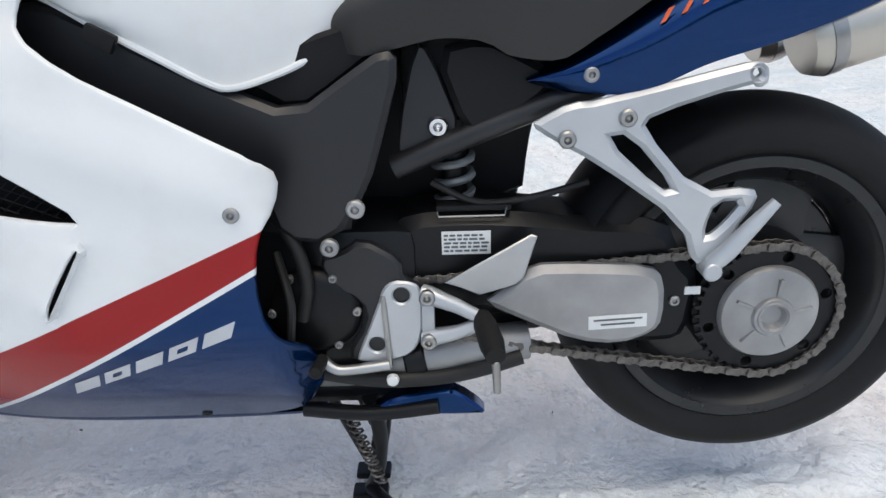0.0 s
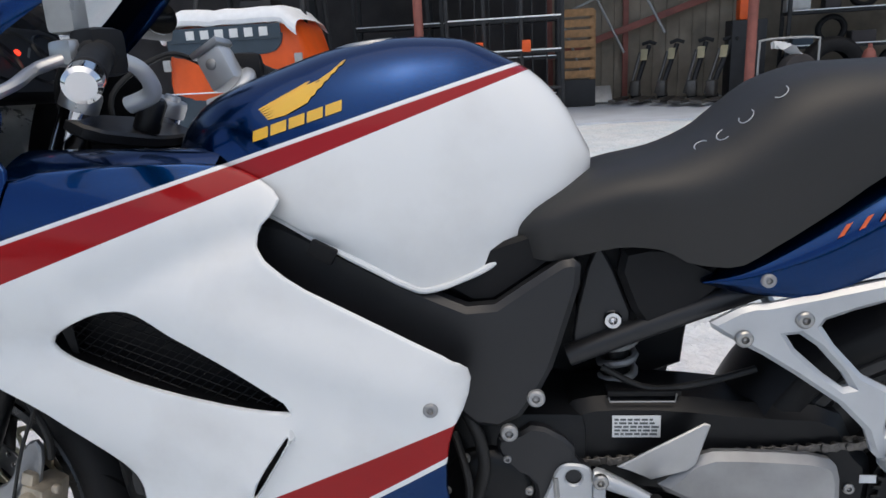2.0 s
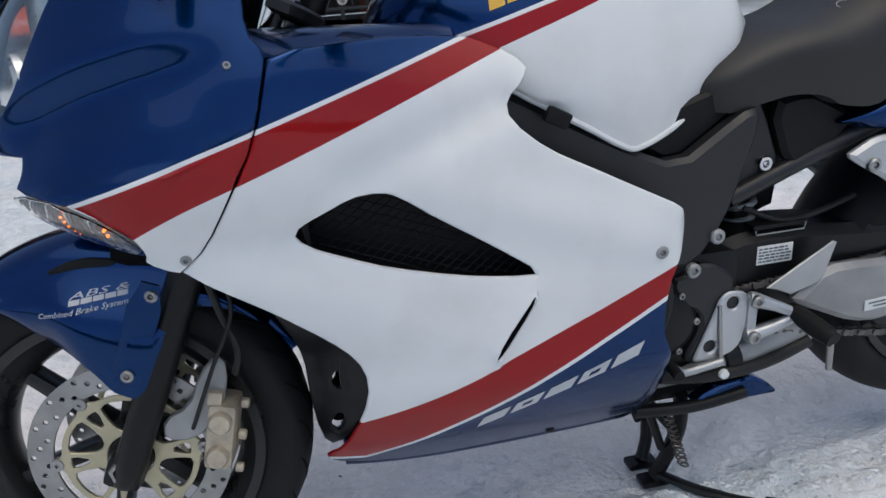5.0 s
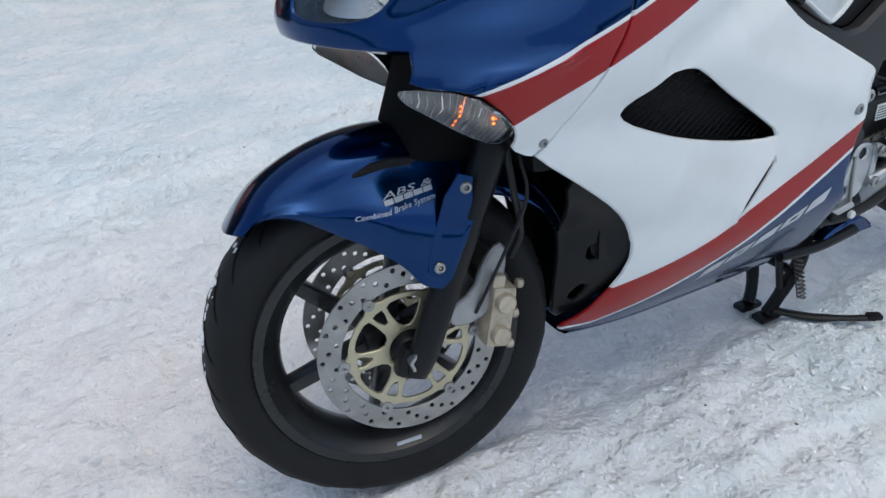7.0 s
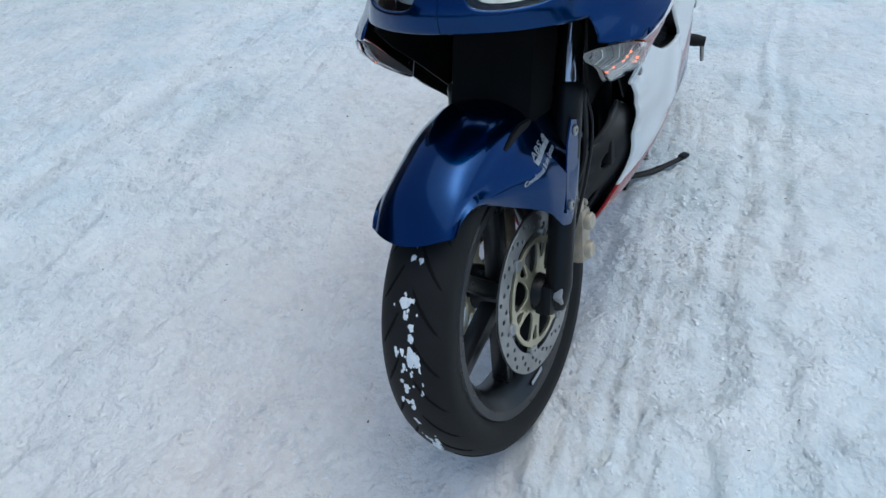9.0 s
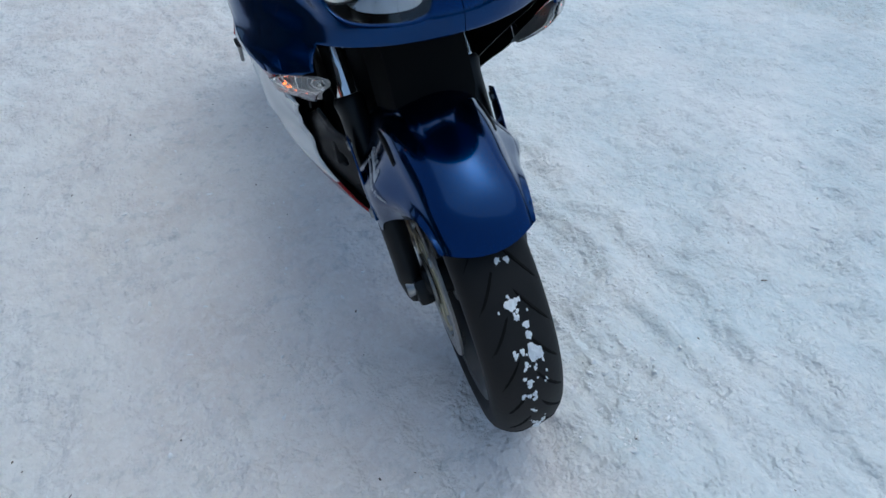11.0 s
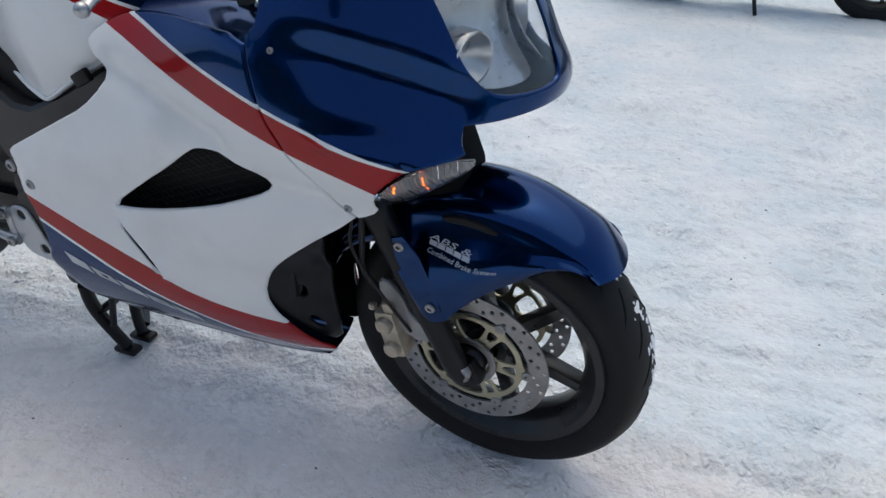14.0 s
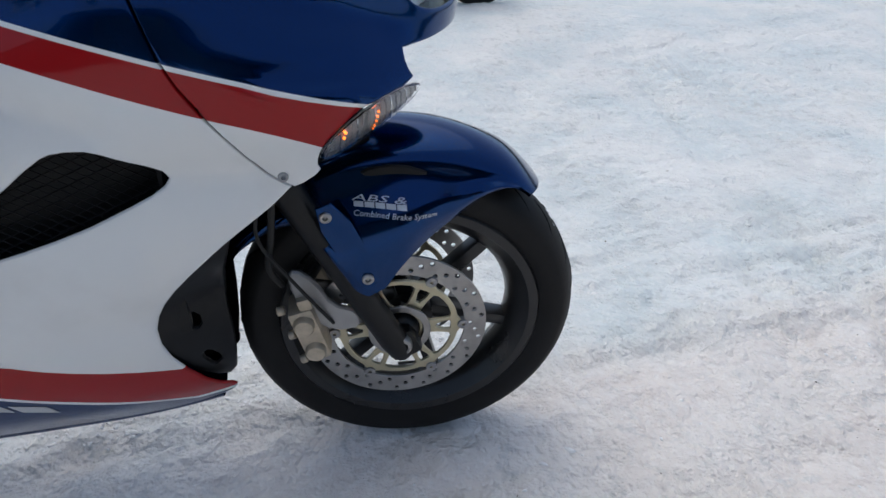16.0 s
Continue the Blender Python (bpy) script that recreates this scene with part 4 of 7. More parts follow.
for side in (-1, 1):
    part("tail_bolt", bolt_head((1.192, side * 0.134, 0.705), (0, side, 0), 0.009, 0.004), M_GREYCAST, tail)
    marks = bmesh.new()
    for k in range(6):
        x0, z0 = 1.262 + 0.022 * k, 0.760 + 0.0095 * k
        quad = [(x0, z0), (x0 + 0.006, z0 + 0.003), (x0 + 0.014, z0 + 0.019), (x0 + 0.008, z0 + 0.016)]
        skin([quad], lambda u, v, d, side=side: (u, side * (LW(u) + 0.0015 - d), v), 0.001, 0, 0.02, marks)
    part("tail_marking", marks, M_ORANGE, tail, "row of orange bars in place of lettering")

# ---- wheels ----
STEER = radians(-6.1)
FORK_AXIS = Vector((math.sin(radians(25.5)), 0, math.cos(radians(25.5))))
TURNED = Matrix.Translation((0, 0, 0.55)) @ Matrix.Rotation(radians(-2.5), 4, "X") @ Matrix.Translation((0.036, 0, -0.25)) @ Matrix.Rotation(STEER, 4, FORK_AXIS) @ Matrix.Translation((-0.036, 0, -0.30))
WA, FA, RA = Vector((-0.029, 0.001, 0.306)), Vector((0, 0, 0.30)), Vector((1.462, 0, 0.370))
AX = Vector((-0.006, 0, 0.305))
RT = Vector((1.447, 0, 0.383))


def tyre(centre, r, half, rim_r):
    crown = []
    for k in range(15):
        a = radians(-78 + 156 * k / 14)
        crown.append((r - 0.62 * half * (1 - math.cos(a)) ** 1.05, half * math.sin(a) / math.sin(radians(78))))
    prof = [(rim_r - 0.004, -half * 0.72), (rim_r + 0.012, -half * 0.84), (0.5 * (rim_r + crown[0][0]), -half * 1.0)] + crown + [(0.5 * (rim_r + crown[0][0]), half * 1.0), (rim_r + 0.012, half * 0.84), (rim_r - 0.004, half * 0.72)]
    return turned(prof, 96, (0, 1, 0), centre)


def rim(centre, rim_r, half, hub_r):
    prof = [(rim_r + 0.010, -half), (rim_r + 0.010, -half + 0.006), (rim_r - 0.012, -half + 0.012), (rim_r - 0.026, -half * 0.45), (rim_r - 0.030, 0), (rim_r - 0.026, half * 0.45), (rim_r - 0.012, half - 0.012), (rim_r + 0.010, half - 0.006), (rim_r + 0.010, half)]
    inner = [(rim_r + 0.007, half + 0.003), (rim_r - 0.008, half + 0.001), (rim_r - 0.012, half - 0.004), (rim_r - 0.024, half - 0.014), (rim_r - 0.036, half * 0.4), (rim_r - 0.040, 0), (rim_r - 0.036, -half * 0.4), (rim_r - 0.024, -half + 0.014), (rim_r - 0.012, -half + 0.004), (rim_r - 0.008, -half - 0.001), (rim_r + 0.007, -half - 0.003), (rim_r + 0.010, -half)]
    bm = turned(prof + inner, 72, (0, 1, 0), centre)
    turned([(0.018, -half * 0.75), (hub_r, -half * 0.75), (hub_r, half * 0.75), (0.018, half * 0.75)], 36, (0, 1, 0), centre, bm)
    return bm


def spoke(centre, rim_r, hub_r, a, spoke_w):
    """One cast spoke from the hub to the rim, wider at the hub."""
    one = block((0, 0, 0), (spoke_w, 0.036, rim_r - 0.03 - hub_r * 0.6), 0.008)
    for v in one.verts:
        v.co.x *= 1.25 if v.co.z < 0 else 0.95
    mid = 0.5 * (rim_r - 0.03 + hub_r * 0.6)
    return moved(one, Matrix.Translation(centre) @ Matrix.Rotation(-a + math.pi / 2, 4, "Y") @ Matrix.Translation((0, 0, mid)))


def brake_disc(centre, y, r, r_in, holes, thick=0.005, phase=0.0):
    ring = lambda rad, n, ph=0.0: [(centre.x + rad * math.cos(t + ph), centre.z + rad * math.sin(t + ph)) for t in (2 * math.pi * k / n for k in range(n))]
    cuts = [ring(r_in, 60)]
    for k in range(holes):
        a = 2 * math.pi * k / holes + phase
        rad = r_in + (r - r_in) * (0.25, 0.52, 0.78)[k % 3]
        c = (centre.x + rad * math.cos(a), centre.z + rad * math.sin(a))
        cuts.append([(c[0] + 0.0042 * math.cos(t), c[1] + 0.0042 * math.sin(t)) for t in (2 * math.pi * i / 7 for i in range(7))])
    return plate(ring(r, 84), y - thick / 2, y + thick / 2, 0.0006, cuts)


def carrier(centre, y, r, hub_r, arms):
    """The pale inner star that holds a disc, with open windows."""
    def pt(rad, a):
        return (centre.x + rad * math.cos(a), centre.z + rad * math.sin(a))
    outer = []
    for k in range(arms * 12):
        a = 2 * math.pi * k / (arms * 12)
        lug = max(0, math.cos(arms * a)) ** 8
        outer.append(pt(r - 0.012 + 0.014 * lug, a))
    cuts = [[pt(hub_r, 2 * math.pi * k / 30) for k in range(30)]]
    for k in range(arms):
        a0, w = 2 * math.pi * (k + 0.5) / arms, math.pi / arms
        cuts.append(rounded([pt(hub_r + 0.010, a0 - w * 0.42), pt(0.5 * (r + hub_r), a0 - w * 0.62), pt(r - 0.021, a0 - w * 0.60), pt(r - 0.0195, a0), pt(r - 0.021, a0 + w * 0.60), pt(0.5 * (r + hub_r), a0 + w * 0.62), pt(hub_r + 0.010, a0 + w * 0.42)], 1))
        a1 = 2 * math.pi * k / arms
        cuts.append(rounded([pt(hub_r + 0.020, a1), pt(r - 0.026, a1 - w * 0.26), pt(r - 0.024, a1), pt(r - 0.026, a1 + w * 0.26)], 1))
    return plate(outer, y - 0.003, y + 0.003, 0.001, cuts)


front = part("front_wheel", moved(rim(WA, 0.211, 0.050, 0.036), TURNED), M_RIM, bike, "black six-spoke cast front wheel")
for k in range(6):
    part("spoke", moved(spoke(WA, 0.211, 0.036, 2 * math.pi * (k + 0.25) / 6, 0.024), TURNED), M_RIM, front)
part("tyre", moved(tyre(WA, 0.288, 0.060, 0.211), TURNED), M_RUBBER, front, "black tyre with snow stuck in its grooves", 60)
# raised strips coloured black in place of the shade in tread grooves
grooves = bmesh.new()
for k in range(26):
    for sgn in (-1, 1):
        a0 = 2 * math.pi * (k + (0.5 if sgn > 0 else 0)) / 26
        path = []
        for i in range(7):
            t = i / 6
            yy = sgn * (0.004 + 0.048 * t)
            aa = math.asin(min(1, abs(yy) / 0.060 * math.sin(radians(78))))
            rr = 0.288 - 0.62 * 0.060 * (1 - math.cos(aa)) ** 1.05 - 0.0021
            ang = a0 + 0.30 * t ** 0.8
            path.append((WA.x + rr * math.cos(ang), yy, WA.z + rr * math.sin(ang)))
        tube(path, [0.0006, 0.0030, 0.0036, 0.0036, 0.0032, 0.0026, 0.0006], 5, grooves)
part("tread_groove", moved(grooves, TURNED), M_SHADE, front, "tread groove strips, painted black for their shade")
bits = bmesh.new()
rng = random.Random(11)
for k in range(75):
    yy = rng.choice((-0.014, 0.006, -0.002)) + rng.gauss(0.0, 0.007)
    if abs(yy) > 0.052:
        continue
    ang = radians(180 - rng.choice((-18, -2, 8, 14, 31, 52)) + rng.gauss(0, 4))
    aa = math.asin(min(1, abs(yy) / 0.060 * math.sin(radians(78))))
    rr = 0.288 - 0.62 * 0.060 * (1 - math.cos(aa)) ** 1.05
    c = Vector((WA.x + rr * math.cos(ang), yy, WA.z + rr * math.sin(ang)))
    s = rng.choice((0.0014, 0.0018, 0.002, 0.0025, 0.003, 0.004, 0.0075))
    one = bmesh.new()
    bmesh.ops.create_icosphere(one, subdivisions=2, radius=s)
    for v in one.verts:
        v.co *= max(0.2, 1 + 1.1 * noise.noise(v.co * 330 + Vector((k, 0, 0))))
    m = Matrix.Translation(c) @ Matrix.Rotation(-ang, 4, "Y") @ Matrix.Diagonal((0.35, 1.0, 1.0 + rng.random(), 1))
    join(bits, one, m)
tagged(part("stuck_snow", moved(bits, TURNED), M_SNOWBIT, front, "lumps of snow stuck to the tread"), kind="stuff")
for side in (-1, 1):
    disc = part("brake_disc", moved(brake_disc(AX, side * 0.066, 0.148, 0.111, 54), TURNED), M_STEEL, front, "drilled steel brake disc")
    part("disc_carrier", moved(carrier(AX, side * 0.066, 0.112, 0.034, 6), TURNED), M_GOLD, disc, "pale gold disc carrier")
    for k in range(6):
        a = 2 * math.pi * k / 6
        c = (AX.x + 0.108 * math.cos(a), side * 0.066, AX.z + 0.108 * math.sin(a))
        part("disc_button", moved(turned([(0.003, 0.006), (0.009, 0.006), (0.010, 0.004), (0.010, -0.006)], 14, (0, side, 0), c), TURNED), M_GREYCAST, disc)
    part("hub_cover", moved(turned([(0.012, 0.085), (0.026, 0.085), (0.032, 0.078), (0.034, 0.03)], 28, (0, side, 0), AX), TURNED), M_BLACK, front)
part("sensor_ring", moved(brake_disc(AX, 0.074, 0.052, 0.040, 0), TURNED), M_STEEL, front, "toothed speed sensor ring")
part("rim_label", moved(block((-0.029, -0.046, 0.306 - 0.192), (0.045, 0.002, 0.008), 0.0005), TURNED), M_MARK, front, "small pale label on the rim")

rear = part("rear_wheel", rim(RT, 0.195, 0.066, 0.09), M_RIM, bike, "black cast rear wheel")
for k in range(5):
    part("spoke", spoke(RT, 0.195, 0.09, 2 * math.pi * (k + 0.05) / 5, 0.12), M_RIM, rear)
# added dark disc, closes most of the spoke gaps so they stay dark
part("spoke_gap_disc", turned([(0.05, 0.012), (0.150, 0.008), (0.155, 0.0), (0.150, -0.008), (0.05, -0.012)], 48, (0, 1, 0), RT), M_RIM, rear)
part("tyre", tyre(RT, 0.277, 0.080, 0.195), M_RUBBER, rear, "wide black rear tyre", 60)

# ---- fork ----
def fork_at(s, y):
    """A point s metres up the fork leg from the axle."""
    return Vector((FA.x, y, FA.z)) + FORK_AXIS * s


for side in (-1, 1):
    y = side * 0.103
    leg = part("fork_leg", moved(tube([fork_at(-0.026, y - side * 0.004), fork_at(-0.014, y - side * 0.004), fork_at(0.02, y), fork_at(0.05, y), fork_at(0.33, y), fork_at(0.35, y), fork_at(0.36, y)], [0.016, 0.021, 0.0235, 0.023, 0.0245, 0.028, 0.024], 24), TURNED), M_BLACK, bike, "black fork lower leg")
    part("stanchion", moved(rod(fork_at(0.35, y), fork_at(0.72, y), 0.0215, 20), TURNED), M_CHROME, leg, "chromed fork tube")
    part("axle_clamp", moved(block(fork_at(-0.006, side * 0.088) + Vector((-0.006, 0, 0)), (0.056, 0.034, 0.054), 0.012, (0, 25.5, 0)), TURNED), M_BLACK, leg)
    part("axle_nut", moved(turned([(0.0, 0.004), (0.010, 0.004), (0.011, 0.012), (0.016, 0.012), (0.018, 0.009), (0.018, -0.02)], 20 if side > 0 else 6, (0, side, 0), (AX.x, side * 0.106, AX.z)), TURNED), M_STEEL, leg, "steel axle end")
    bracket = plate(rounded([(0.055, 0.335), (0.10, 0.33), (0.145, 0.365), (0.165, 0.44), (0.15, 0.46), (0.12, 0.43), (0.10, 0.385), (0.06, 0.37)], 1), side * 0.082, side * 0.094, 0.003)
    part("caliper_bracket", moved(bracket, TURNED), M_GREYCAST, leg)
    cal = bmesh.new()
    block((0, 0, 0), (0.042, 0.062, 0.105), 0.010, None, cal)
    for dz in (-0.028, 0.028):
        turned([(0.0, 0.012), (0.014, 0.012), (0.017, 0.008), (0.017, -0.01)], 18, (0, side, 0), (0.0, side * 0.030, dz), cal)
    for dz in (-0.055, 0.0, 0.052):
        rod((0.024, side * 0.012, dz), (0.036, side * 0.012, dz), 0.008, 10, None, 0.002, cal)
    block((-0.012, side * 0.018, 0.060), (0.022, 0.018, 0.022), 0.005, None, cal)
    m = TURNED @ Matrix.Translation((0.138, side * 0.078, 0.335)) @ Matrix.Rotation(radians(14), 4, "Y")
    part("brake_caliper", moved(cal, m), M_CALIPER, leg, "beige gold brake caliper")
    hose = tube(bend([(0.172, side * 0.085, 0.425), (0.185, side * 0.10, 0.47), (0.172, side * 0.115, 0.54), (0.165, side * 0.12, 0.62), (0.19, side * 0.10, 0.72)]), 0.0055, 8)
    part("brake_hose", moved(hose, TURNED), M_HOSE, leg, "black brake hose")
    wire = tube(bend([(0.10, side * 0.095, 0.35), (0.15, side * 0.115, 0.45), (0.19, side * 0.12, 0.53), (0.185, side * 0.115, 0.60), (0.20, side * 0.09, 0.68)]), 0.003, 6)
    part("sensor_wire", moved(wire, TURNED), M_HOSE, leg)
yoke = plate(rounded([(-0.05, -0.13), (0.05, -0.13), (0.07, 0.0), (0.05, 0.13), (-0.05, 0.13), (-0.06, 0)], 1), -0.02, 0.02, 0.005)
m = Matrix.Translation(fork_at(0.47, 0) + Vector((0.035, 0, 0))) @ Matrix.Rotation(radians(25.5), 4, "Y") @ Matrix.Rotation(radians(90), 4, "X")
part("lower_yoke", moved(moved(yoke, m), TURNED), M_BLACK, bike, "black lower fork yoke")
top = plate(rounded([(-0.030, -0.125), (0.028, -0.125), (0.045, -0.05), (0.050, 0.0), (0.045, 0.05), (0.028, 0.125), (-0.030, 0.125), (-0.035, 0)], 1), -0.010, 0.010, 0.004)
m = Matrix.Translation(fork_at(0.685, 0) + Vector((0.02, 0, 0))) @ Matrix.Rotation(radians(25.5), 4, "Y") @ Matrix.Rotation(radians(90), 4, "X")
part("top_yoke", moved(moved(top, m), TURNED), M_FRAME, bike, "dull grey top fork yoke")

# ---- front fender ----
LOW_R = curve([28, 35, 50, 60, 66, 72, 82, 95, 107, 119, 128, 134], [0.300, 0.298, 0.285, 0.270, 0.150, 0.130, 0.135, 0.178, 0.225, 0.289, 0.322, 0.333])
CROWN = curve([28, 33, 60, 100, 120, 134], [0.334, 0.338, 0.348, 0.354, 0.352, 0.341])
FLARE = curve([28, 50, 60, 66, 92, 110, 134], [0.0, 0.002, 0.008, 0.044, 0.042, 0.018, 0.0])
BREADTH = curve([28, 60, 90, 115, 134], [0.080, 0.082, 0.080, 0.073, 0.066])


def fender():
    bm = bmesh.new()
    rows = []
    for k in range(67):
        th = 30 + 104 * k / 66
        a = radians(th)
        crown, low, flare = CROWN(th), LOW_R(th), FLARE(th)
        roll = 0.040 - 0.026 * step(108, 134, th)
        sec = []
        for i in range(13):
            t = i / 12
            if t < 0.5:
                q = t / 0.5 * math.pi / 2
                y, r = BREADTH(th) * math.sin(q) ** 0.9, crown - roll * (1 - math.cos(q) ** 1.2)
            else:
                q = (t - 0.5) / 0.5
                y, r = BREADTH(th) + 0.006 * math.sin(math.pi * q) + flare * step(0.0, 0.55, q), (crown - roll) * (1 - q) + min(low, crown - roll - 0.001) * q
            sec.append((y, r))
        line = [(-y, r) for y, r in reversed(sec)] + sec[1:]
        bow = radians(4.0) * step(110, 134, th)
        rows.append([bm.verts.new((FA.x + r * math.cos(a - bow * (y / 0.07) ** 2), y, FA.z + r * math.sin(a - bow * (y / 0.07) ** 2))) for y, r in line])
    for p, q in zip(rows, rows[1:]):
        for i in range(len(p) - 1):
            bm.faces.new((p[i], p[i + 1], q[i + 1], q[i]))
    bmesh.ops.recalc_face_normals(bm, faces=bm.faces)
    bmesh.ops.solidify(bm, geom=bm.faces[:], thickness=0.003)
    return bm


mudguard = part("front_fender", moved(fender(), TURNED), M_BLUE, bike, "glossy dark blue front fender", 50)
for side in (-1, 1):
    for x, z, y in ((0.094, 0.569, 0.128), (0.041, 0.460, 0.130)):
        part("fender_bolt", moved(bolt_head((x, side * y, z), (0, side, 0), 0.009, 0.005), TURNED), M_STEEL, mudguard)
    flange = rounded([(0.30, -0.060), (0.302, -0.014), (0.155, -0.012), (0.146, -0.026), (0.150, -0.052)], 1)
    strip = [(FA.x + s * FORK_AXIS.x + p * FORK_AXIS.z, FA.z + s * FORK_AXIS.z - p * FORK_AXIS.x) for s, p in flange]
    part("fender_flange", moved(plate(strip, side * 0.1265, side * 0.1300, 0.0012), TURNED), M_BLUE, mudguard, "flat blue fender flange over the fork leg")
    scoop = plate(rounded([(-0.065, 0.602), (-0.01, 0.622), (0.045, 0.614), (0.035, 0.602), (-0.012, 0.600)], 1), side * 0.070, side * 0.0835, 0.002)
    part("fender_scoop", moved(scoop, TURNED), M_PLASTIC, mudguard, "black air scoop in the fender side")

# ---- frame and engine ----
SPAR = rounded([(0.49, 0.80), (0.57, 0.803), (0.626, 0.774), (0.691, 0.737), (0.757, 0.702), (0.838, 0.667), (0.905, 0.712), (0.952, 0.742), (0.970, 0.724), (0.945, 0.64), (0.922, 0.571), (0.872, 0.500), (0.806, 0.508), (0.79, 0.57), (0.70, 0.62), (0.55, 0.70), (0.48, 0.76)], 1)
COVER = rounded([(0.74, 0.72), (0.78, 0.700), (0.838, 0.665), (0.90, 0.705), (0.955, 0.745), (0.93, 0.775), (0.88, 0.76)], 1)
TRIANGLE = rounded([(0.985, 0.742), (1.003, 0.735), (1.046, 0.622), (1.0, 0.598), (0.960, 0.588), (0.958, 0.63)], 1)
SIDE_COVER = rounded([(1.006, 0.735), (1.046, 0.628), (1.075, 0.635), (1.13, 0.665), (1.165, 0.70), (1.11, 0.728), (1.07, 0.748)], 1)
PIVOT = rounded([(0.845, 0.475), (0.875, 0.480), (0.905, 0.500), (0.957, 0.468), (0.958, 0.44), (0.985, 0.43), (0.985, 0.33), (0.90, 0.31), (0.872, 0.325), (0.905, 0.38), (0.90, 0.41), (0.862, 0.43)], 1)
FOOT_PLATE = rounded([(0.934, 0.442), (0.972, 0.440), (0.984, 0.425), (0.979, 0.335), (0.928, 0.318), (0.890, 0.320), (0.889, 0.328), (0.920, 0.400)], 2)


def circle(x, z, r, n=16):
    return [(x + r * math.cos(2 * math.pi * k / n), z + r * math.sin(2 * math.pi * k / n)) for k in range(n)]


for side in (-1, 1):
    spar = part("frame_spar", plate(SPAR, side * 0.098, side * 0.133, 0.008), M_FRAME, bike, "dark grey aluminium frame spar")
    part("under_tank_cover", plate(COVER, side * 0.075, side * 0.105, 0.006), M_PLASTIC, bike, "black plastic cover below the tank")
    part("seat_bracket", plate(TRIANGLE, side * 0.068, side * 0.082, 0.003), M_FRAME, bike)
    part("side_cover", plate(SIDE_COVER, side * 0.072, side * 0.098, 0.008), M_PLASTIC, bike, "black plastic side cover")
    part("subframe_rail", tube([(0.952, side * 0.083, 0.588), (1.06, side * 0.087, 0.632), (1.19, side * 0.092, 0.682), (1.45, side * 0.085, 0.765)], 0.0155, 14), M_FRAME, bike, "dark grey subframe tube")
    for x, z, y, m in ((0.905, 0.549, 0.134, M_GREYCAST), (0.868, 0.498, 0.134, M_GREYCAST)):
        part("frame_bolt", bolt_head((x, side * y, z), (0, side, 0), 0.012, 0.006), m, spar)
    part("frame_bolt", bolt_head((1.011, side * 0.083, 0.640), (0, side, 0), 0.0135, 0.008), M_CHROME, spar, "bright hexagon bolt")
    part("pivot_plate", plate(PIVOT, side * 0.085, side * 0.113, 0.005), M_FRAME, bike, "dark grey swingarm pivot plate")
    foot = part("footrest_plate", plate(FOOT_PLATE, side * 0.112, side * 0.119, 0.0025, [circle(0.955, 0.420, 0.0115), circle(0.918, 0.346, 0.0115)]), M_SILVER, bike, "silver footrest plate with two holes")
    arm = bmesh.new()
    tube([(0.982, side * 0.118, 0.424), (0.99, side * 0.120, 0.422), (1.03, side * 0.123, 0.405), (1.060, side * 0.128, 0.390)], [0.012, 0.013, 0.010, 0.009], 12, arm)
    tube([(0.982, side * 0.118, 0.356), (0.99, side * 0.120, 0.356), (1.03, side * 0.123, 0.366), (1.060, side * 0.128, 0.380)], [0.012, 0.013, 0.010, 0.009], 12, arm)
    block((0.990, side * 0.117, 0.390), (0.018, 0.010, 0.085), 0.004, None, arm)
    part("footrest_arm", arm, M_SILVER, foot)
    for z in (0.422, 0.356):
        part("footrest_bolt", bolt_head((0.990, side * 0.131, z), (0, side, 0), 0.011, 0.005), M_STEEL, foot)
    peg = bmesh.new()
    tube([(1.062, side * 0.125, 0.392), (1.066, side * 0.145, 0.386), (1.072, side * 0.180, 0.379), (1.076, side * 0.205, 0.374)], [0.011, 0.016, 0.017, 0.013], 12, peg)
    part("footrest", peg, M_RUBBER, foot, "black rubber footrest")
    part("footrest_feeler", rod((1.076, side * 0.198, 0.365), (1.078, side * 0.200, 0.318), 0.006, 10, 0.005, 0.001), M_STEEL, foot)
    heel = plate([(1.014, 0.437), (1.128, 0.503), (1.136, 0.500), (1.119, 0.442), (1.108, 0.432), (1.060, 0.418), (1.034, 0.430)], side * 0.114, side * 0.119, 0.0015)
    part("heel_guard", heel, M_ALU, foot, "plain aluminium heel guard")
    # pillion bracket
    outline = rounded([(1.122, 0.647), (1.140, 0.657), (1.169, 0.672), (1.205, 0.674), (1.365, 0.714), (1.388, 0.716), (1.398, 0.694), (1.386, 0.684), (1.378, 0.692), (1.266, 0.656), (1.257, 0.640), (1.328, 0.560), (1.396, 0.566), (1.404, 0.548), (1.378, 0.508), (1.370, 0.463), (1.335, 0.458), (1.313, 0.521), (1.206, 0.597), (1.150, 0.628)], 1)
    slot = rounded([(1.212, 0.630), (1.242, 0.634), (1.300, 0.566), (1.285, 0.562)], 1)
    slot2 = rounded([(1.352, 0.548), (1.386, 0.549), (1.366, 0.520), (1.345, 0.500), (1.342, 0.515)], 1)
    hanger = part("pillion_bracket", plate(outline, side * 0.128, side * 0.146, 0.006, [slot, slot2, circle(1.381, 0.703, 0.005, 10)], bow=lambda x, z, side=side: side * (0.012 * step(1.2, 1.35, x) - 0.012)), M_SILVER, bike, "silver cast pillion footrest bracket")
    for x, z in ((1.166, 0.630), (1.237, 0.654)):
        part("bracket_bolt", bolt_head((x, side * 0.136, z), (0, side, 0), 0.011, 0.006), M_STEEL, hanger)
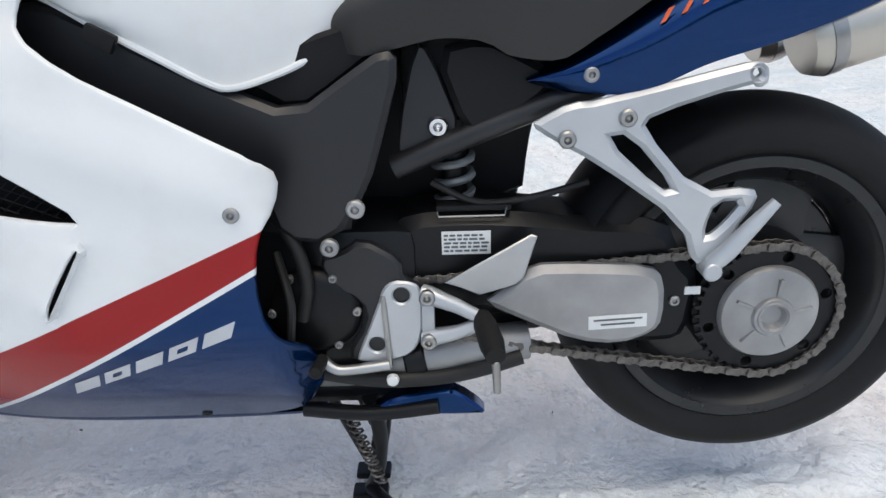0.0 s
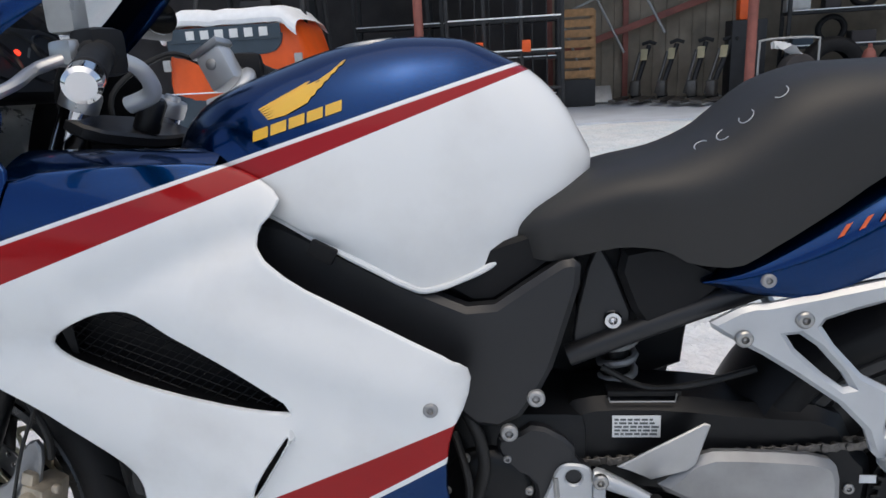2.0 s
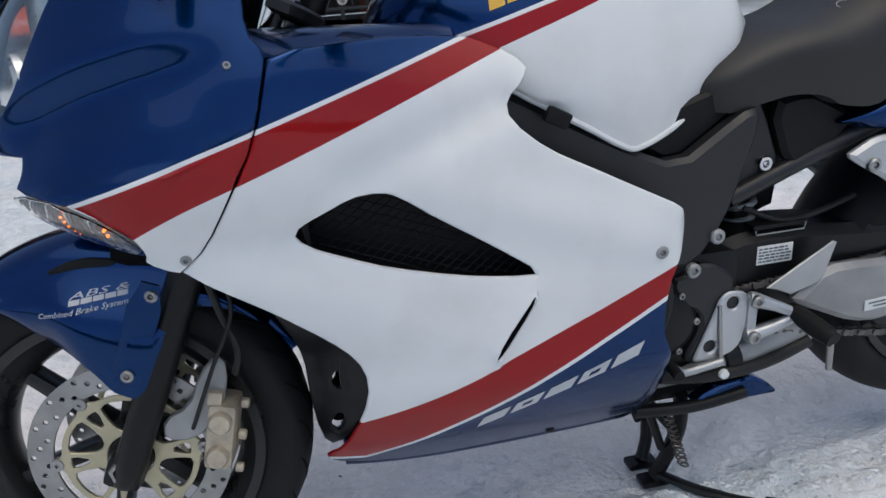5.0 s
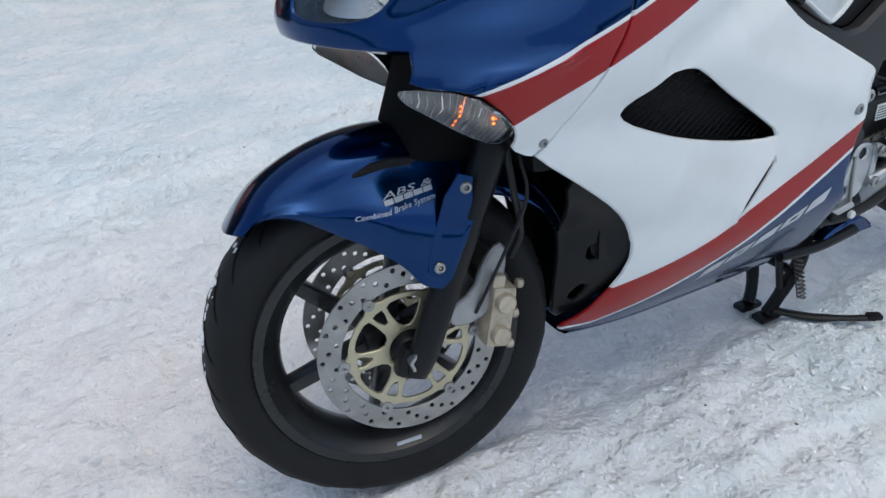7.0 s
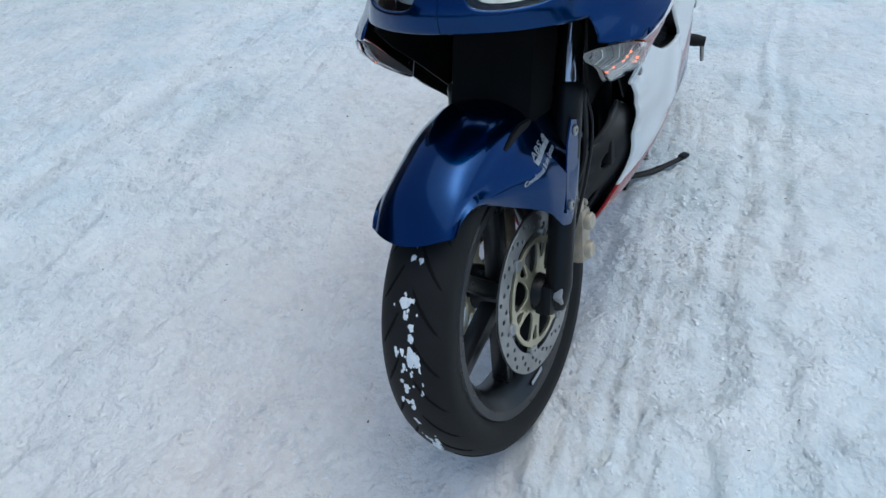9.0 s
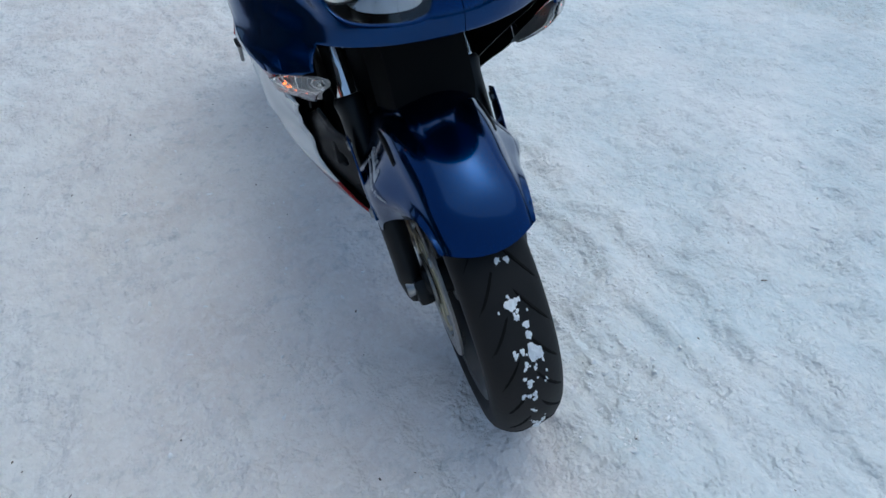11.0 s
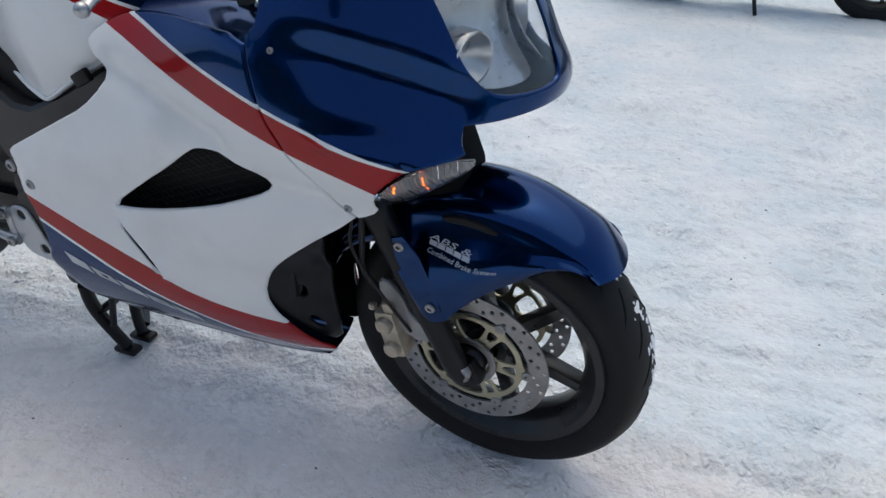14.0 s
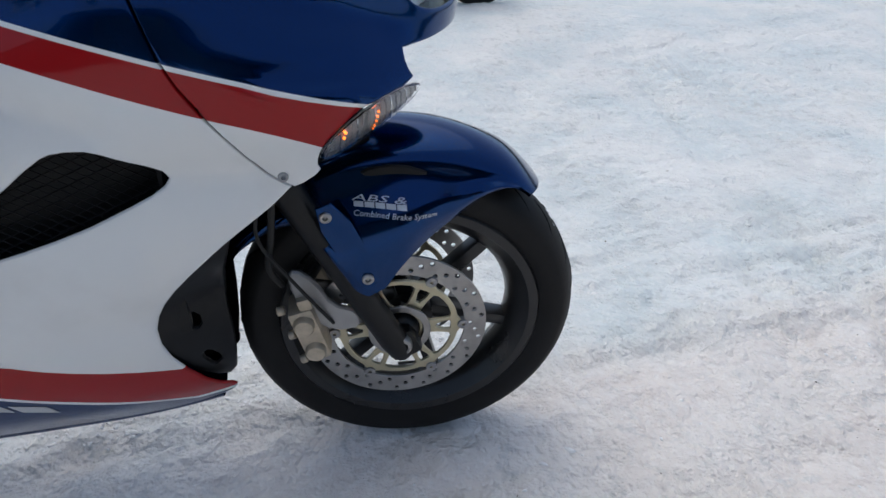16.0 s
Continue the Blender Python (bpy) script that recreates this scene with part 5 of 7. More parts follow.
    fold = tube([(1.352, side * 0.150, 0.468), (1.368, side * 0.156, 0.488), (1.395, side * 0.158, 0.524), (1.418, side * 0.158, 0.552)], [0.012, 0.012, 0.010, 0.007], 12)
    part("pillion_footrest", fold, M_SILVER, hanger, "folded silver pillion footrest")
    part("footrest_pivot", rod((1.350, side * 0.134, 0.462), (1.350, side * 0.165, 0.462), 0.012, 14, None, 0.002), M_SILVER, hanger)

# engine: dark castings between the spars
eng = bmesh.new()
block((0.72, 0, 0.50), (0.34, 0.18, 0.30), 0.02, (0, 12, 0), eng)
block((0.86, 0, 0.40), (0.24, 0.20, 0.22), 0.03, None, eng)
block((0.60, 0, 0.42), (0.22, 0.17, 0.28), 0.02, (0, -20, 0), eng)
block((0.78, 0, 0.26), (0.34, 0.15, 0.08), 0.02, None, eng)
engine = part("engine", eng, M_BLACK, bike, "black engine castings")
for side in (-1, 1):
    case = turned([(0.0, 0.018), (0.045, 0.018), (0.06, 0.010), (0.065, 0.0), (0.065, -0.02)], 32, (0, side, 0), (0.835, side * 0.100, 0.395))
    part("crankcase_cover", case, M_BLACK, engine)
    for k in range(6):
        a = math.pi * k / 3
        part("case_bolt", bolt_head((0.835 + 0.058 * math.cos(a), side * 0.112, 0.395 + 0.058 * math.sin(a)), (0, side, 0), 0.006, 0.004), M_GREYCAST, engine)
    part("coolant_hose", tube(bend([(0.80, side * 0.11, 0.53), (0.825, side * 0.125, 0.49), (0.832, side * 0.125, 0.44), (0.82, side * 0.12, 0.39)]), 0.009, 10), M_HOSE, engine, "black rubber coolant hose")
    part("coolant_hose", tube(bend([(0.79, side * 0.10, 0.48), (0.81, side * 0.135, 0.42), (0.806, side * 0.14, 0.36), (0.82, side * 0.12, 0.31)]), 0.006, 8), M_HOSE, engine)
    part("radiator", block((0.42, side * 0.125, 0.52), (0.22, 0.03, 0.26), 0.008, (0, 0, side * 6)), M_BLACK, engine, "black side-mounted radiator")
part("airbox", block((0.66, 0, 0.72), (0.36, 0.17, 0.13), 0.02), M_PLASTIC, bike, "black airbox under the tank")
# added block, fills the gap at the steering head with shade black
part("steering_filler", block((0.115, 0, 0.695), (0.13, 0.15, 0.23), 0.035, (0, 22, 0)), M_SHADE, bike, "added black filler block for the dark gap at the steering head")
# box sized to fill the gap below the seat with black
part("seat_gap_filler", block((1.075, 0, 0.70), (0.22, 0.125, 0.12), 0.012), M_PLASTIC, bike, "black filler box in the gap below the seat")
part("inner_tail", block((1.36, 0, 0.735), (0.34, 0.17, 0.05), 0.015, (0, -16, 0)), M_PLASTIC, bike, "black under-tail tray")
part("engine_cover_inner", block((0.30, 0, 0.66), (0.22, 0.24, 0.20), 0.03), M_PLASTIC, bike, "black inner fairing behind the fork")

# outline of an added black plate that keeps the shock absorber gap dark
PANEL = rounded([(0.84, 0.47), (1.132, 0.50), (1.140, 0.58), (1.150, 0.63), (1.10, 0.70), (1.0, 0.75), (0.84, 0.74)], 1)
# added filler block, hides the bright ground below the swingarm pivot
part("pivot_filler", block((1.05, 0.0, 0.372), (0.22, 0.11, 0.09), 0.015), M_BLACK, bike, "added black filler block below the swingarm pivot")
part("shock_gap_plate", plate(PANEL, 0.045, 0.055, 0.003), M_PLASTIC, bike, "added black filler plate for the gap behind the shock absorber")
hug = bmesh.new()
rows = []
for k in range(19):
    a = radians(112 + 62 * k / 18)
    rows.append([hug.verts.new((RA.x + (0.312 - 0.035 * abs(t) ** 2.5) * math.cos(a), 0.086 * t, RA.z + (0.312 - 0.035 * abs(t) ** 2.5) * math.sin(a))) for t in (-1, -0.85, -0.6, -0.3, 0, 0.3, 0.6, 0.85, 1)])
for p, q in zip(rows, rows[1:]):
    for i in range(8):
        hug.faces.new((p[i], p[i + 1], q[i + 1], q[i]))
bmesh.ops.solidify(hug, geom=hug.faces[:], thickness=0.003)
part("rear_hugger", hug, M_PLASTIC, bike, "black rear wheel hugger")
part("brake_line", tube(bend([(1.00, -0.06, 0.56), (1.06, -0.075, 0.535), (1.13, -0.07, 0.538), (1.21, -0.06, 0.555)]), 0.005, 8), M_HOSE, bike, "black brake line above the swingarm")

# shock absorber behind the engine
shock = bmesh.new()
path = [(1.03 + 0.026 * math.cos(t), 0.026 * math.sin(t), 0.48 + 0.0022 * k) for k, t in ((k, k * 0.55) for k in range(58))]
tube(path, 0.006, 8, shock)
part("shock_spring", shock, M_GREYCAST, bike, "grey coil spring of the shock absorber")
part("shock_body", rod((1.03, 0, 0.44), (1.03, 0, 0.64), 0.018, 16, None, 0.004), M_BLACK, bike)

# exhaust under the gearbox and twin silencers under the tail
part("collector_pipe", tube(bend([(0.60, -0.02, 0.27), (0.80, -0.05, 0.27), (0.95, -0.085, 0.30), (1.05, -0.08, 0.318), (1.13, -0.07, 0.322)]), 0.028, 16), M_GREYCAST, bike, "dull grey exhaust collector pipe")
part("pipe_clamp", rod((0.955, -0.086, 0.302), (0.985, -0.086, 0.308), 0.033, 18, None, 0.003), M_BLACK, bike)
part("lower_hose", tube(bend([(0.84, -0.10, 0.292), (0.93, -0.115, 0.288), (1.03, -0.11, 0.292), (1.12, -0.10, 0.312)]), 0.012, 10), M_HOSE, bike, "black hose below the gearbox")
for side in (-1, 1):
    d = Vector((0.955, 0, 0.29))
    a = Vector((1.455, side * 0.075, 0.732))
    can = part("silencer", tube([a, a + d * 0.012, a + d * 0.02, a + d * 0.36, a + d * 0.39], [0.044, 0.050, 0.051, 0.051, 0.040], 28), M_TITAN, bike, "brushed metal silencer under the tail")
    part("silencer_band", tube([a + d * 0.018, a + d * 0.034], 0.0525, 28), M_STEEL, can)

# gear lever and linkage
lever = bmesh.new()
tube(bend([(0.842, -0.125, 0.330), (0.856, -0.13, 0.318), (0.875, -0.13, 0.314), (0.935, -0.128, 0.320)]), 0.0075, 10, lever)
part("gear_lever", lever, M_ALU, bike, "aluminium gear lever")
part("gear_lever_rubber", rod((0.842, -0.125, 0.330), (0.838, -0.165, 0.330), 0.009, 12, None, 0.002), M_RUBBER, bike)
part("gear_rod", rod((0.935, -0.125, 0.316), (0.93, -0.118, 0.42), 0.004, 8), M_STEEL, bike)
part("linkage_knob", turned([(0.0, 0.008), (0.008, 0.006), (0.009, 0.0), (0.0, -0.006)], 14, (0, -1, 0), (0.938, -0.13, 0.298)), M_PAPER, bike, "white plastic knob")
part("rear_belly_panel", plate(rounded([(0.895, 0.222), (0.935, 0.250), (1.005, 0.262), (1.030, 0.256), (1.068, 0.224), (1.062, 0.216)], 1), -0.105, -0.075, 0.004), M_BLUE, bike, "blue lower panel behind the belly pan")

# ---- swingarm, hub and chain ----
arm = rounded([(0.93, 0.455), (0.945, 0.512), (1.00, 0.524), (1.10, 0.522), (1.20, 0.510), (1.315, 0.505), (1.34, 0.45), (1.37, 0.42), (1.36, 0.33), (1.33, 0.315), (1.25, 0.320), (1.10, 0.37), (0.96, 0.38)], 1)
swing = part("swingarm", plate(arm, -0.088, 0.03, 0.016), M_BLACK, bike, "black single-sided swingarm")
part("swingarm_hub", turned([(0.03, -0.080), (0.085, -0.080), (0.098, -0.075), (0.102, -0.06), (0.102, 0.02), (0.08, 0.03)], 44, (0, 1, 0), RA), M_BLACK, swing)
part("warning_label", block((1.044, -0.0895, 0.483), (0.066, 0.002, 0.033), 0.0006), M_PAPER, swing, "white warning label with small print")
bars = bmesh.new()
rng = random.Random(3)
for r in range(5):
    x = 1.014
    while x < 1.066:
        w = rng.uniform(0.004, 0.011)
        block((x + w / 2, -0.0908, 0.494 - r * 0.0055), (w, 0.0006, 0.0028), 0, None, bars)
        x += w + 0.0022
tagged(part("label_print", bars, M_INK, swing), kind="stuff")
part("small_label", block((1.356, -0.0885, 0.403), (0.022, 0.002, 0.012), 0.0005), M_PAPER, swing, "small white adjuster label")
part("swingarm_screw", bolt_head((1.332, -0.088, 0.388), (0, -1, 0), 0.008, 0.004), M_STEEL, swing)
box_guard = part("rubber_tray", block((1.055, -0.07, 0.530), (0.10, 0.03, 0.008), 0.002), M_PLASTIC, swing)
part("tray_edge", tube([(1.006, -0.088, 0.527), (1.008, -0.088, 0.520), (1.096, -0.088, 0.520), (1.098, -0.088, 0.532)], 0.0015, 6), M_STEEL, box_guard)

guard = rounded([(1.066, 0.402), (1.085, 0.415), (1.124, 0.456), (1.20, 0.456), (1.290, 0.450), (1.309, 0.43), (1.312, 0.37), (1.300, 0.350), (1.255, 0.333), (1.195, 0.340), (1.13, 0.370)], 1)
part("chain_guard", plate(guard, -0.118, -0.090, 0.010), M_GREYCAST, bike, "dull silver chain guard")
part("guard_label", block((1.247, -0.1195, 0.374), (0.079, 0.002, 0.020), 0.0005, (0, -3, 0)), M_PAPER, bike, "white label on the chain guard")
lines = bmesh.new()
for r in range(2):
    block((1.247, -0.121, 0.378 - 0.007 * r), (0.066 - 0.02 * r, 0.0005, 0.0025), 0, (0, -3, 0), lines)
tagged(part("label_print", lines, M_INK, bike), kind="stuff")

teeth = []
for k in range(43):
    a = 2 * math.pi * k / 43
    for da, r in ((-0.035, 0.094), (-0.018, 0.102), (0.018, 0.102), (0.035, 0.094)):
        teeth.append((RA.x + r * math.cos(a + da), RA.z + r * math.sin(a + da)))
holes = [circle(RA.x + 0.082 * math.cos(2 * math.pi * k / 6 + 0.3), RA.z + 0.082 * math.sin(2 * math.pi * k / 6 + 0.3), 0.008, 10) for k in range(6)]
sprocket = part("rear_sprocket", plate(teeth, -0.092, -0.086, 0.001, [circle(RA.x, RA.z, 0.055, 28)] + holes), M_BLACK, bike, "rear sprocket, coloured black")
hubcap = turned([(0.016, 0.108), (0.020, 0.116), (0.022, 0.116), (0.026, 0.109), (0.050, 0.106), (0.066, 0.101), (0.070, 0.094), (0.070, 0.078)], 48, (0, -1, 0), RA)
hub = part("hub_flange", hubcap, M_GREYCAST, bike, "dull silver rear hub flange")
for k in range(5):
    a = 2 * math.pi * k / 5 + 0.2
    part("hub_rib", block((RA.x + 0.042 * math.cos(a), RA.y - 0.107, RA.z + 0.042 * math.sin(a)), (0.026, 0.006, 0.005), 0.0015, (0, -math.degrees(a), 0)), M_GREYCAST, hub)
part("hub_nut", turned([(0.0, 0.104), (0.014, 0.104), (0.018, 0.114), (0.027, 0.114), (0.029, 0.111), (0.029, 0.100)], 24, (0, -1, 0), RA), M_GREYCAST, hub, "large grey hub nut")

link = bmesh.new()


def link_mesh(outer):
    bm = bmesh.new()
    oval = rounded([(-0.0125, 0), (-0.010, 0.0065), (-0.004, 0.006), (0, 0.0048), (0.004, 0.006), (0.010, 0.0065), (0.0125, 0), (0.010, -0.0065), (0.004, -0.006), (0, -0.0048), (-0.004, -0.006), (-0.010, -0.0065)], 1)
    w = 0.0095 if outer else 0.0065
    for s in (-1, 1):
        plate(oval, s * w, s * (w - 0.0022), 0.0004, (), bm)
    for x in (-0.008, 0.008):
        rod((x, -w - 0.001, 0), (x, w + 0.001, 0), 0.0042, 8, None, 0.0006, bm)
    return bm


link.free()
meshes = []
for outer in (True, False):
    ob = part("chain_link", link_mesh(outer), M_CHAIN)
    meshes.append(ob.data)
    bpy.data.objects.remove(ob)
# the run: round the rear sprocket, along the bottom to the front sprocket, back along the top
rf, rr = 0.040, 0.098
cf = Vector((0.985, -0.091, 0.392))
cr = Vector((RA.x, -0.089, RA.z))
axis = cr - cf
length = math.hypot(axis.x, axis.z)
base = math.atan2(axis.z, axis.x)
tilt = math.asin((rr - rf) / length)
run = []
top_a, low_a = base + math.pi / 2 + tilt, base - math.pi / 2 - tilt
pf_t, pr_t = (cf.x + rf * math.cos(top_a), cf.z + rf * math.sin(top_a)), (cr.x + rr * math.cos(top_a), cr.z + rr * math.sin(top_a))
pf_b, pr_b = (cf.x + rf * math.cos(low_a), cf.z + rf * math.sin(low_a)), (cr.x + rr * math.cos(low_a), cr.z + rr * math.sin(low_a))
for k in range(60):
    t = k / 60
    run.append((pf_t[0] + (pr_t[0] - pf_t[0]) * t, pf_t[1] + (pr_t[1] - pf_t[1]) * t))
for k in range(40):
    a = top_a + (low_a - top_a) * k / 40
    run.append((cr.x + rr * math.cos(a), cr.z + rr * math.sin(a)))
for k in range(60):
    t = k / 60
    run.append((pr_b[0] + (pf_b[0] - pr_b[0]) * t, pr_b[1] + (pf_b[1] - pr_b[1]) * t - 0.004 * math.sin(math.pi * t)))
for k in range(30):
    a = low_a - (2 * math.pi - (top_a - low_a)) * k / 30
    run.append((cf.x + rf * math.cos(a), cf.z + rf * math.sin(a)))
run.append(run[0])
chain = tagged(new("drive_chain"), "oily steel roller chain")
chain.parent = bike
travel, want, count = 0.0, 0.0, 0
for (x0, z0), (x1, z1) in zip(run, run[1:]):
    seg = math.hypot(x1 - x0, z1 - z0)
    while want <= travel + seg and seg > 0:
        t = (want - travel) / seg
        ob = new("chain_link", meshes[count % 2])
        ob.parent = chain
        ob.matrix_basis = pose(x0 + (x1 - x0) * t, -0.090, z0 + (z1 - z0) * t, 0, -math.degrees(math.atan2(z1 - z0, x1 - x0)), 0)
        want += 0.0159
        count += 1
    travel += seg

# ---- centre stand ----
stand = tagged(new("centre_stand"), "black steel centre stand, folded down")
stand.parent = bike
for side in (-1, 1):
    part("stand_leg", tube(bend([(0.895, side * 0.075, 0.235), (0.905, side * 0.062, 0.16), (0.895, side * 0.038, 0.07), (0.880, side * 0.027, 0.022)]), [0.016] * 12 + [0.015] * 6 + [0.017], 12, flat=0.75), M_BLACK, stand)
    foot_bar = block((0.878, side * 0.027, 0.013), (0.060, 0.034, 0.014), 0.005)
    part("stand_foot", foot_bar, M_BLACK, stand)
    part("stand_brace", tube([(0.835, side * 0.06, 0.225), (0.880, side * 0.046, 0.10)], 0.008, 10), M_BLACK, stand)
part("stand_crossbar", rod((0.900, -0.068, 0.14), (0.900, 0.068, 0.14), 0.010, 12), M_BLACK, stand)
part("stand_tang", tube(bend([(0.880, -0.040, 0.035), (0.93, -0.095, 0.030), (0.985, -0.145, 0.034), (1.030, -0.176, 0.036)]), [0.012] * 10 + [0.010] * 8 + [0.012], 10, flat=0.6), M_BLACK, stand)
part("tang_pad", block((1.030, -0.176, 0.040), (0.030, 0.022, 0.012), 0.004, (0, 0, -30)), M_BLACK, stand)
coil = bmesh.new()
tube([(0.862 + 0.0022 * k * 0.25 + 0.009 * math.cos(k * 0.9), -0.085 + 0.009 * math.sin(k * 0.9), 0.215 - 0.0017 * k) for k in range(80)], 0.002, 5, coil)
part("stand_spring", coil, M_CHAIN, stand, "coil spring beside the stand")
part("side_stand", tube(bend([(0.80, -0.09, 0.225), (0.90, -0.10, 0.222), (1.00, -0.105, 0.235)]), 0.012, 10), M_BLACK, bike, "black side stand, folded up")

# ---- cockpit ----
for side in (-1, 1):
    tip, root = Vector((0.468, side * 0.322, 0.982)), Vector((0.405, side * 0.185, 1.018))
    d = (tip - root).normalized()
    bar = part("handlebar", rod(root - d * 0.03, tip - d * 0.012, 0.011, 14), M_ALU, bike, "aluminium clip-on handlebar")
    grip = tube([tip - d * 0.135, tip - d * 0.128] + [tip - d * (0.125 - 0.0085 * k) for k in range(12)] + [tip - d * 0.022, tip - d * 0.018], [0.021, 0.0195] + [0.0168 + 0.0012 * (k % 2) for k in range(12)] + [0.019, 0.0165], 18)
    part("grip", moved(grip, Matrix()), M_RUBBER, bar, "ribbed black rubber grip")
    part("bar_end", moved(tube([tip - d * 0.017, tip - d * 0.012, tip + d * 0.018, tip + d * 0.022], [0.013, 0.0185, 0.0185, 0.014], 24), Matrix()), M_CHROME, bar, "polished bar-end weight")
    part("switch_box", moved(block(tip - d * 0.152, (0.05, 0.045, 0.055), 0.012, (0, 0, side * 25)), Matrix()), M_PLASTIC, bar, "black switch housing")
    lev = bend([(0.372, side * 0.205, 1.012), (0.355, side * 0.235, 1.000), (0.362, side * 0.285, 0.982), (0.350, side * 0.330, 0.966), (0.346, side * 0.344, 0.961)])
    lever_ob = part("brake_lever" if side > 0 else "clutch_lever", moved(tube(lev, [0.012] * 6 + [0.0105] * 12 + [0.009] * 6 + [0.009], 12, flat=0.6), Matrix()), M_ALU, bar, "polished aluminium lever")
    one = bmesh.new()
    bmesh.ops.create_uvsphere(one, u_segments=14, v_segments=10, radius=0.0095)
    part("lever_ball", moved(one, Matrix.Translation((0.346, side * 0.345, 0.961))), M_ALU, lever_ob)
    if side > 0:
        body = block((0, 0, 0), (0.050, 0.040, 0.062), 0.008)
        box = part("master_cylinder", moved(body, Matrix.Translation((0.385, 0.145, 1.016)) @ Matrix.Rotation(radians(-28), 4, "Y")), M_SILVER, bar, "silver brake master cylinder")
        lid = block((0, 0, 0.036), (0.058, 0.046, 0.012), 0.004)
        part("cap", moved(lid, Matrix.Translation((0.385, 0.145, 1.016)) @ Matrix.Rotation(radians(-28), 4, "Y")), M_ALU, box)
        part("sight_glass", turned([(0.0, 0.004), (0.006, 0.004), (0.009, 0.002), (0.009, -0.004)], 16, (0, -1, 0), (0.380, 0.124, 1.022)), M_GREYCAST, box)
    part("lever_clamp", moved(block((0.378, side * 0.195, 1.018), (0.045, 0.035, 0.03), 0.008, (0, 0, side * 25)), Matrix()), M_ALU, bar)
    pot = bmesh.new()
    block((0.372, side * 0.185, 1.062), (0.036, 0.034, 0.044), 0.008, None, pot)
    if side < 0:
        jar = part("fluid_reservoir", moved(pot, Matrix()), M_POT, bar, "grey brake fluid reservoir")
        part("reservoir_cap", block((0.372, side * 0.185, 1.088), (0.040, 0.038, 0.010), 0.004), M_FRAME, jar)
    else:
        pot.free()
    if side > 0:
        bar.matrix_basis = Matrix.Translation((0.036, 0, 0.30)) @ Matrix.Rotation(2 * STEER, 4, FORK_AXIS) @ Matrix.Translation((-0.036, 0, -0.30))
    riser = bend([(0.405, side * 0.185, 1.016), (0.43, side * 0.15, 1.00), (0.425, side * 0.115, 0.97), (0.385, side * 0.105, 0.955)])
    part("handlebar_riser", moved(tube(riser, 0.012, 12, flat=0.8), Matrix()), M_SILVER, bar, "silver cast handlebar riser")
    part("fork_cap", moved(turned([(0.0, 0.012), (0.012, 0.012), (0.014, 0.006), (0.024, 0.006), (0.026, 0.0), (0.026, -0.02)], 20, FORK_AXIS, fork_at(0.735, side * 0.103)), TURNED), M_ALU, bike, "aluminium fork cap")
    # mirror on a black stalk
    stalk = part("mirror_stalk", tube(bend([(0.145, side * 0.20, 0.985), (0.155, side * 0.26, 1.03), (0.18, side * 0.315, 1.09)]), [0.016] * 6 + [0.012] * 6 + [0.010], 12, flat=0.7), M_PLASTIC, bike, "black mirror stalk")
    head = loft([(0.155 + 0.05 * k / 6, 1.14 + 0.035 * math.sin(math.pi * (k + 1) / 8), 1.12, 1.10 - 0.02 * math.sin(math.pi * (k + 1) / 8), 0.07 * math.sin(math.pi * (k + 1.5) / 9) + 0.02, 0.06 * math.sin(math.pi * (k + 1.5) / 9) + 0.015, 2.4) for k in range(7)], 20)
    mir = part("mirror_head", moved(head, Matrix.Translation((0, side * 0.36, -0.005))), M_BLACK, stalk, "black mirror housing")
    part("mirror_glass", moved(turned([(0.0, 0.0), (0.060, 0.0), (0.062, -0.003)], 28, (1, 0, 0), (0, 0, 0)), Matrix.Translation((0.207, side * 0.36, 1.117)) @ Matrix.Diagonal((1, 1.2, 0.55, 1))), M_MIRROR, mir)

dash = part("instrument_panel", moved(block((0, 0, 0), (0.035, 0.26, 0.13), 0.02), Matrix.Translation((0.165, 0, 1.02)) @ Matrix.Rotation(radians(-38), 4, "Y")), M_PLASTIC, bike, "black instrument panel")
for k, (y, r) in enumerate(((-0.072, 0.045), (0.0, 0.048), (0.075, 0.045))):
    m = Matrix.Translation((0.165, y, 1.02)) @ Matrix.Rotation(radians(-38), 4, "Y")
    gauge = part("gauge", moved(turned([(0.0, 0.016), (r - 0.004, 0.016), (r, 0.021), (r + 0.003, 0.016)], 30, (1, 0, 0), (0, 0, 0)), m), M_BLACK, dash, "round black gauge")
    part("gauge_needle", moved(block((0.018, 0.012, 0.008), (0.001, 0.03, 0.003), 0, (40, 0, 0)), m), M_REDLAMP if k == 0 else M_INK, gauge)
part("warning_lamp", moved(turned([(0.0, 0.003), (0.004, 0.003), (0.005, 0.0)], 10, (1, 0, 0.6), (0.190, -0.035, 1.035)), Matrix()), M_REDLAMP, dash, "lit red warning lamp")
for side in (-1, 1):
    ledge = bmesh.new()
    rows = []
    for k in range(15):
        x = 0.265 + 0.245 * k / 14
        yo, yi = half_width(x, 0.876) - 0.004, 0.145 - 0.05 * k / 14
        rows.append([ledge.verts.new((x, side * (yo + (yi - yo) * t), 0.876 + 0.030 * math.sin(1.5 * t) - 0.012 * (k / 14) * t)) for t in (0, 0.12, 0.3, 0.5, 0.75, 1.0)])
    for p, q in zip(rows, rows[1:]):
        for i in range(5):
            ledge.faces.new((p[i], p[i + 1], q[i + 1], q[i]))
    bmesh.ops.solidify(ledge, geom=ledge.faces[:], thickness=0.003)
    part("inner_trim", ledge, M_BLUE, bike, "glossy dark blue inner cockpit ledge")
deck = bmesh.new()
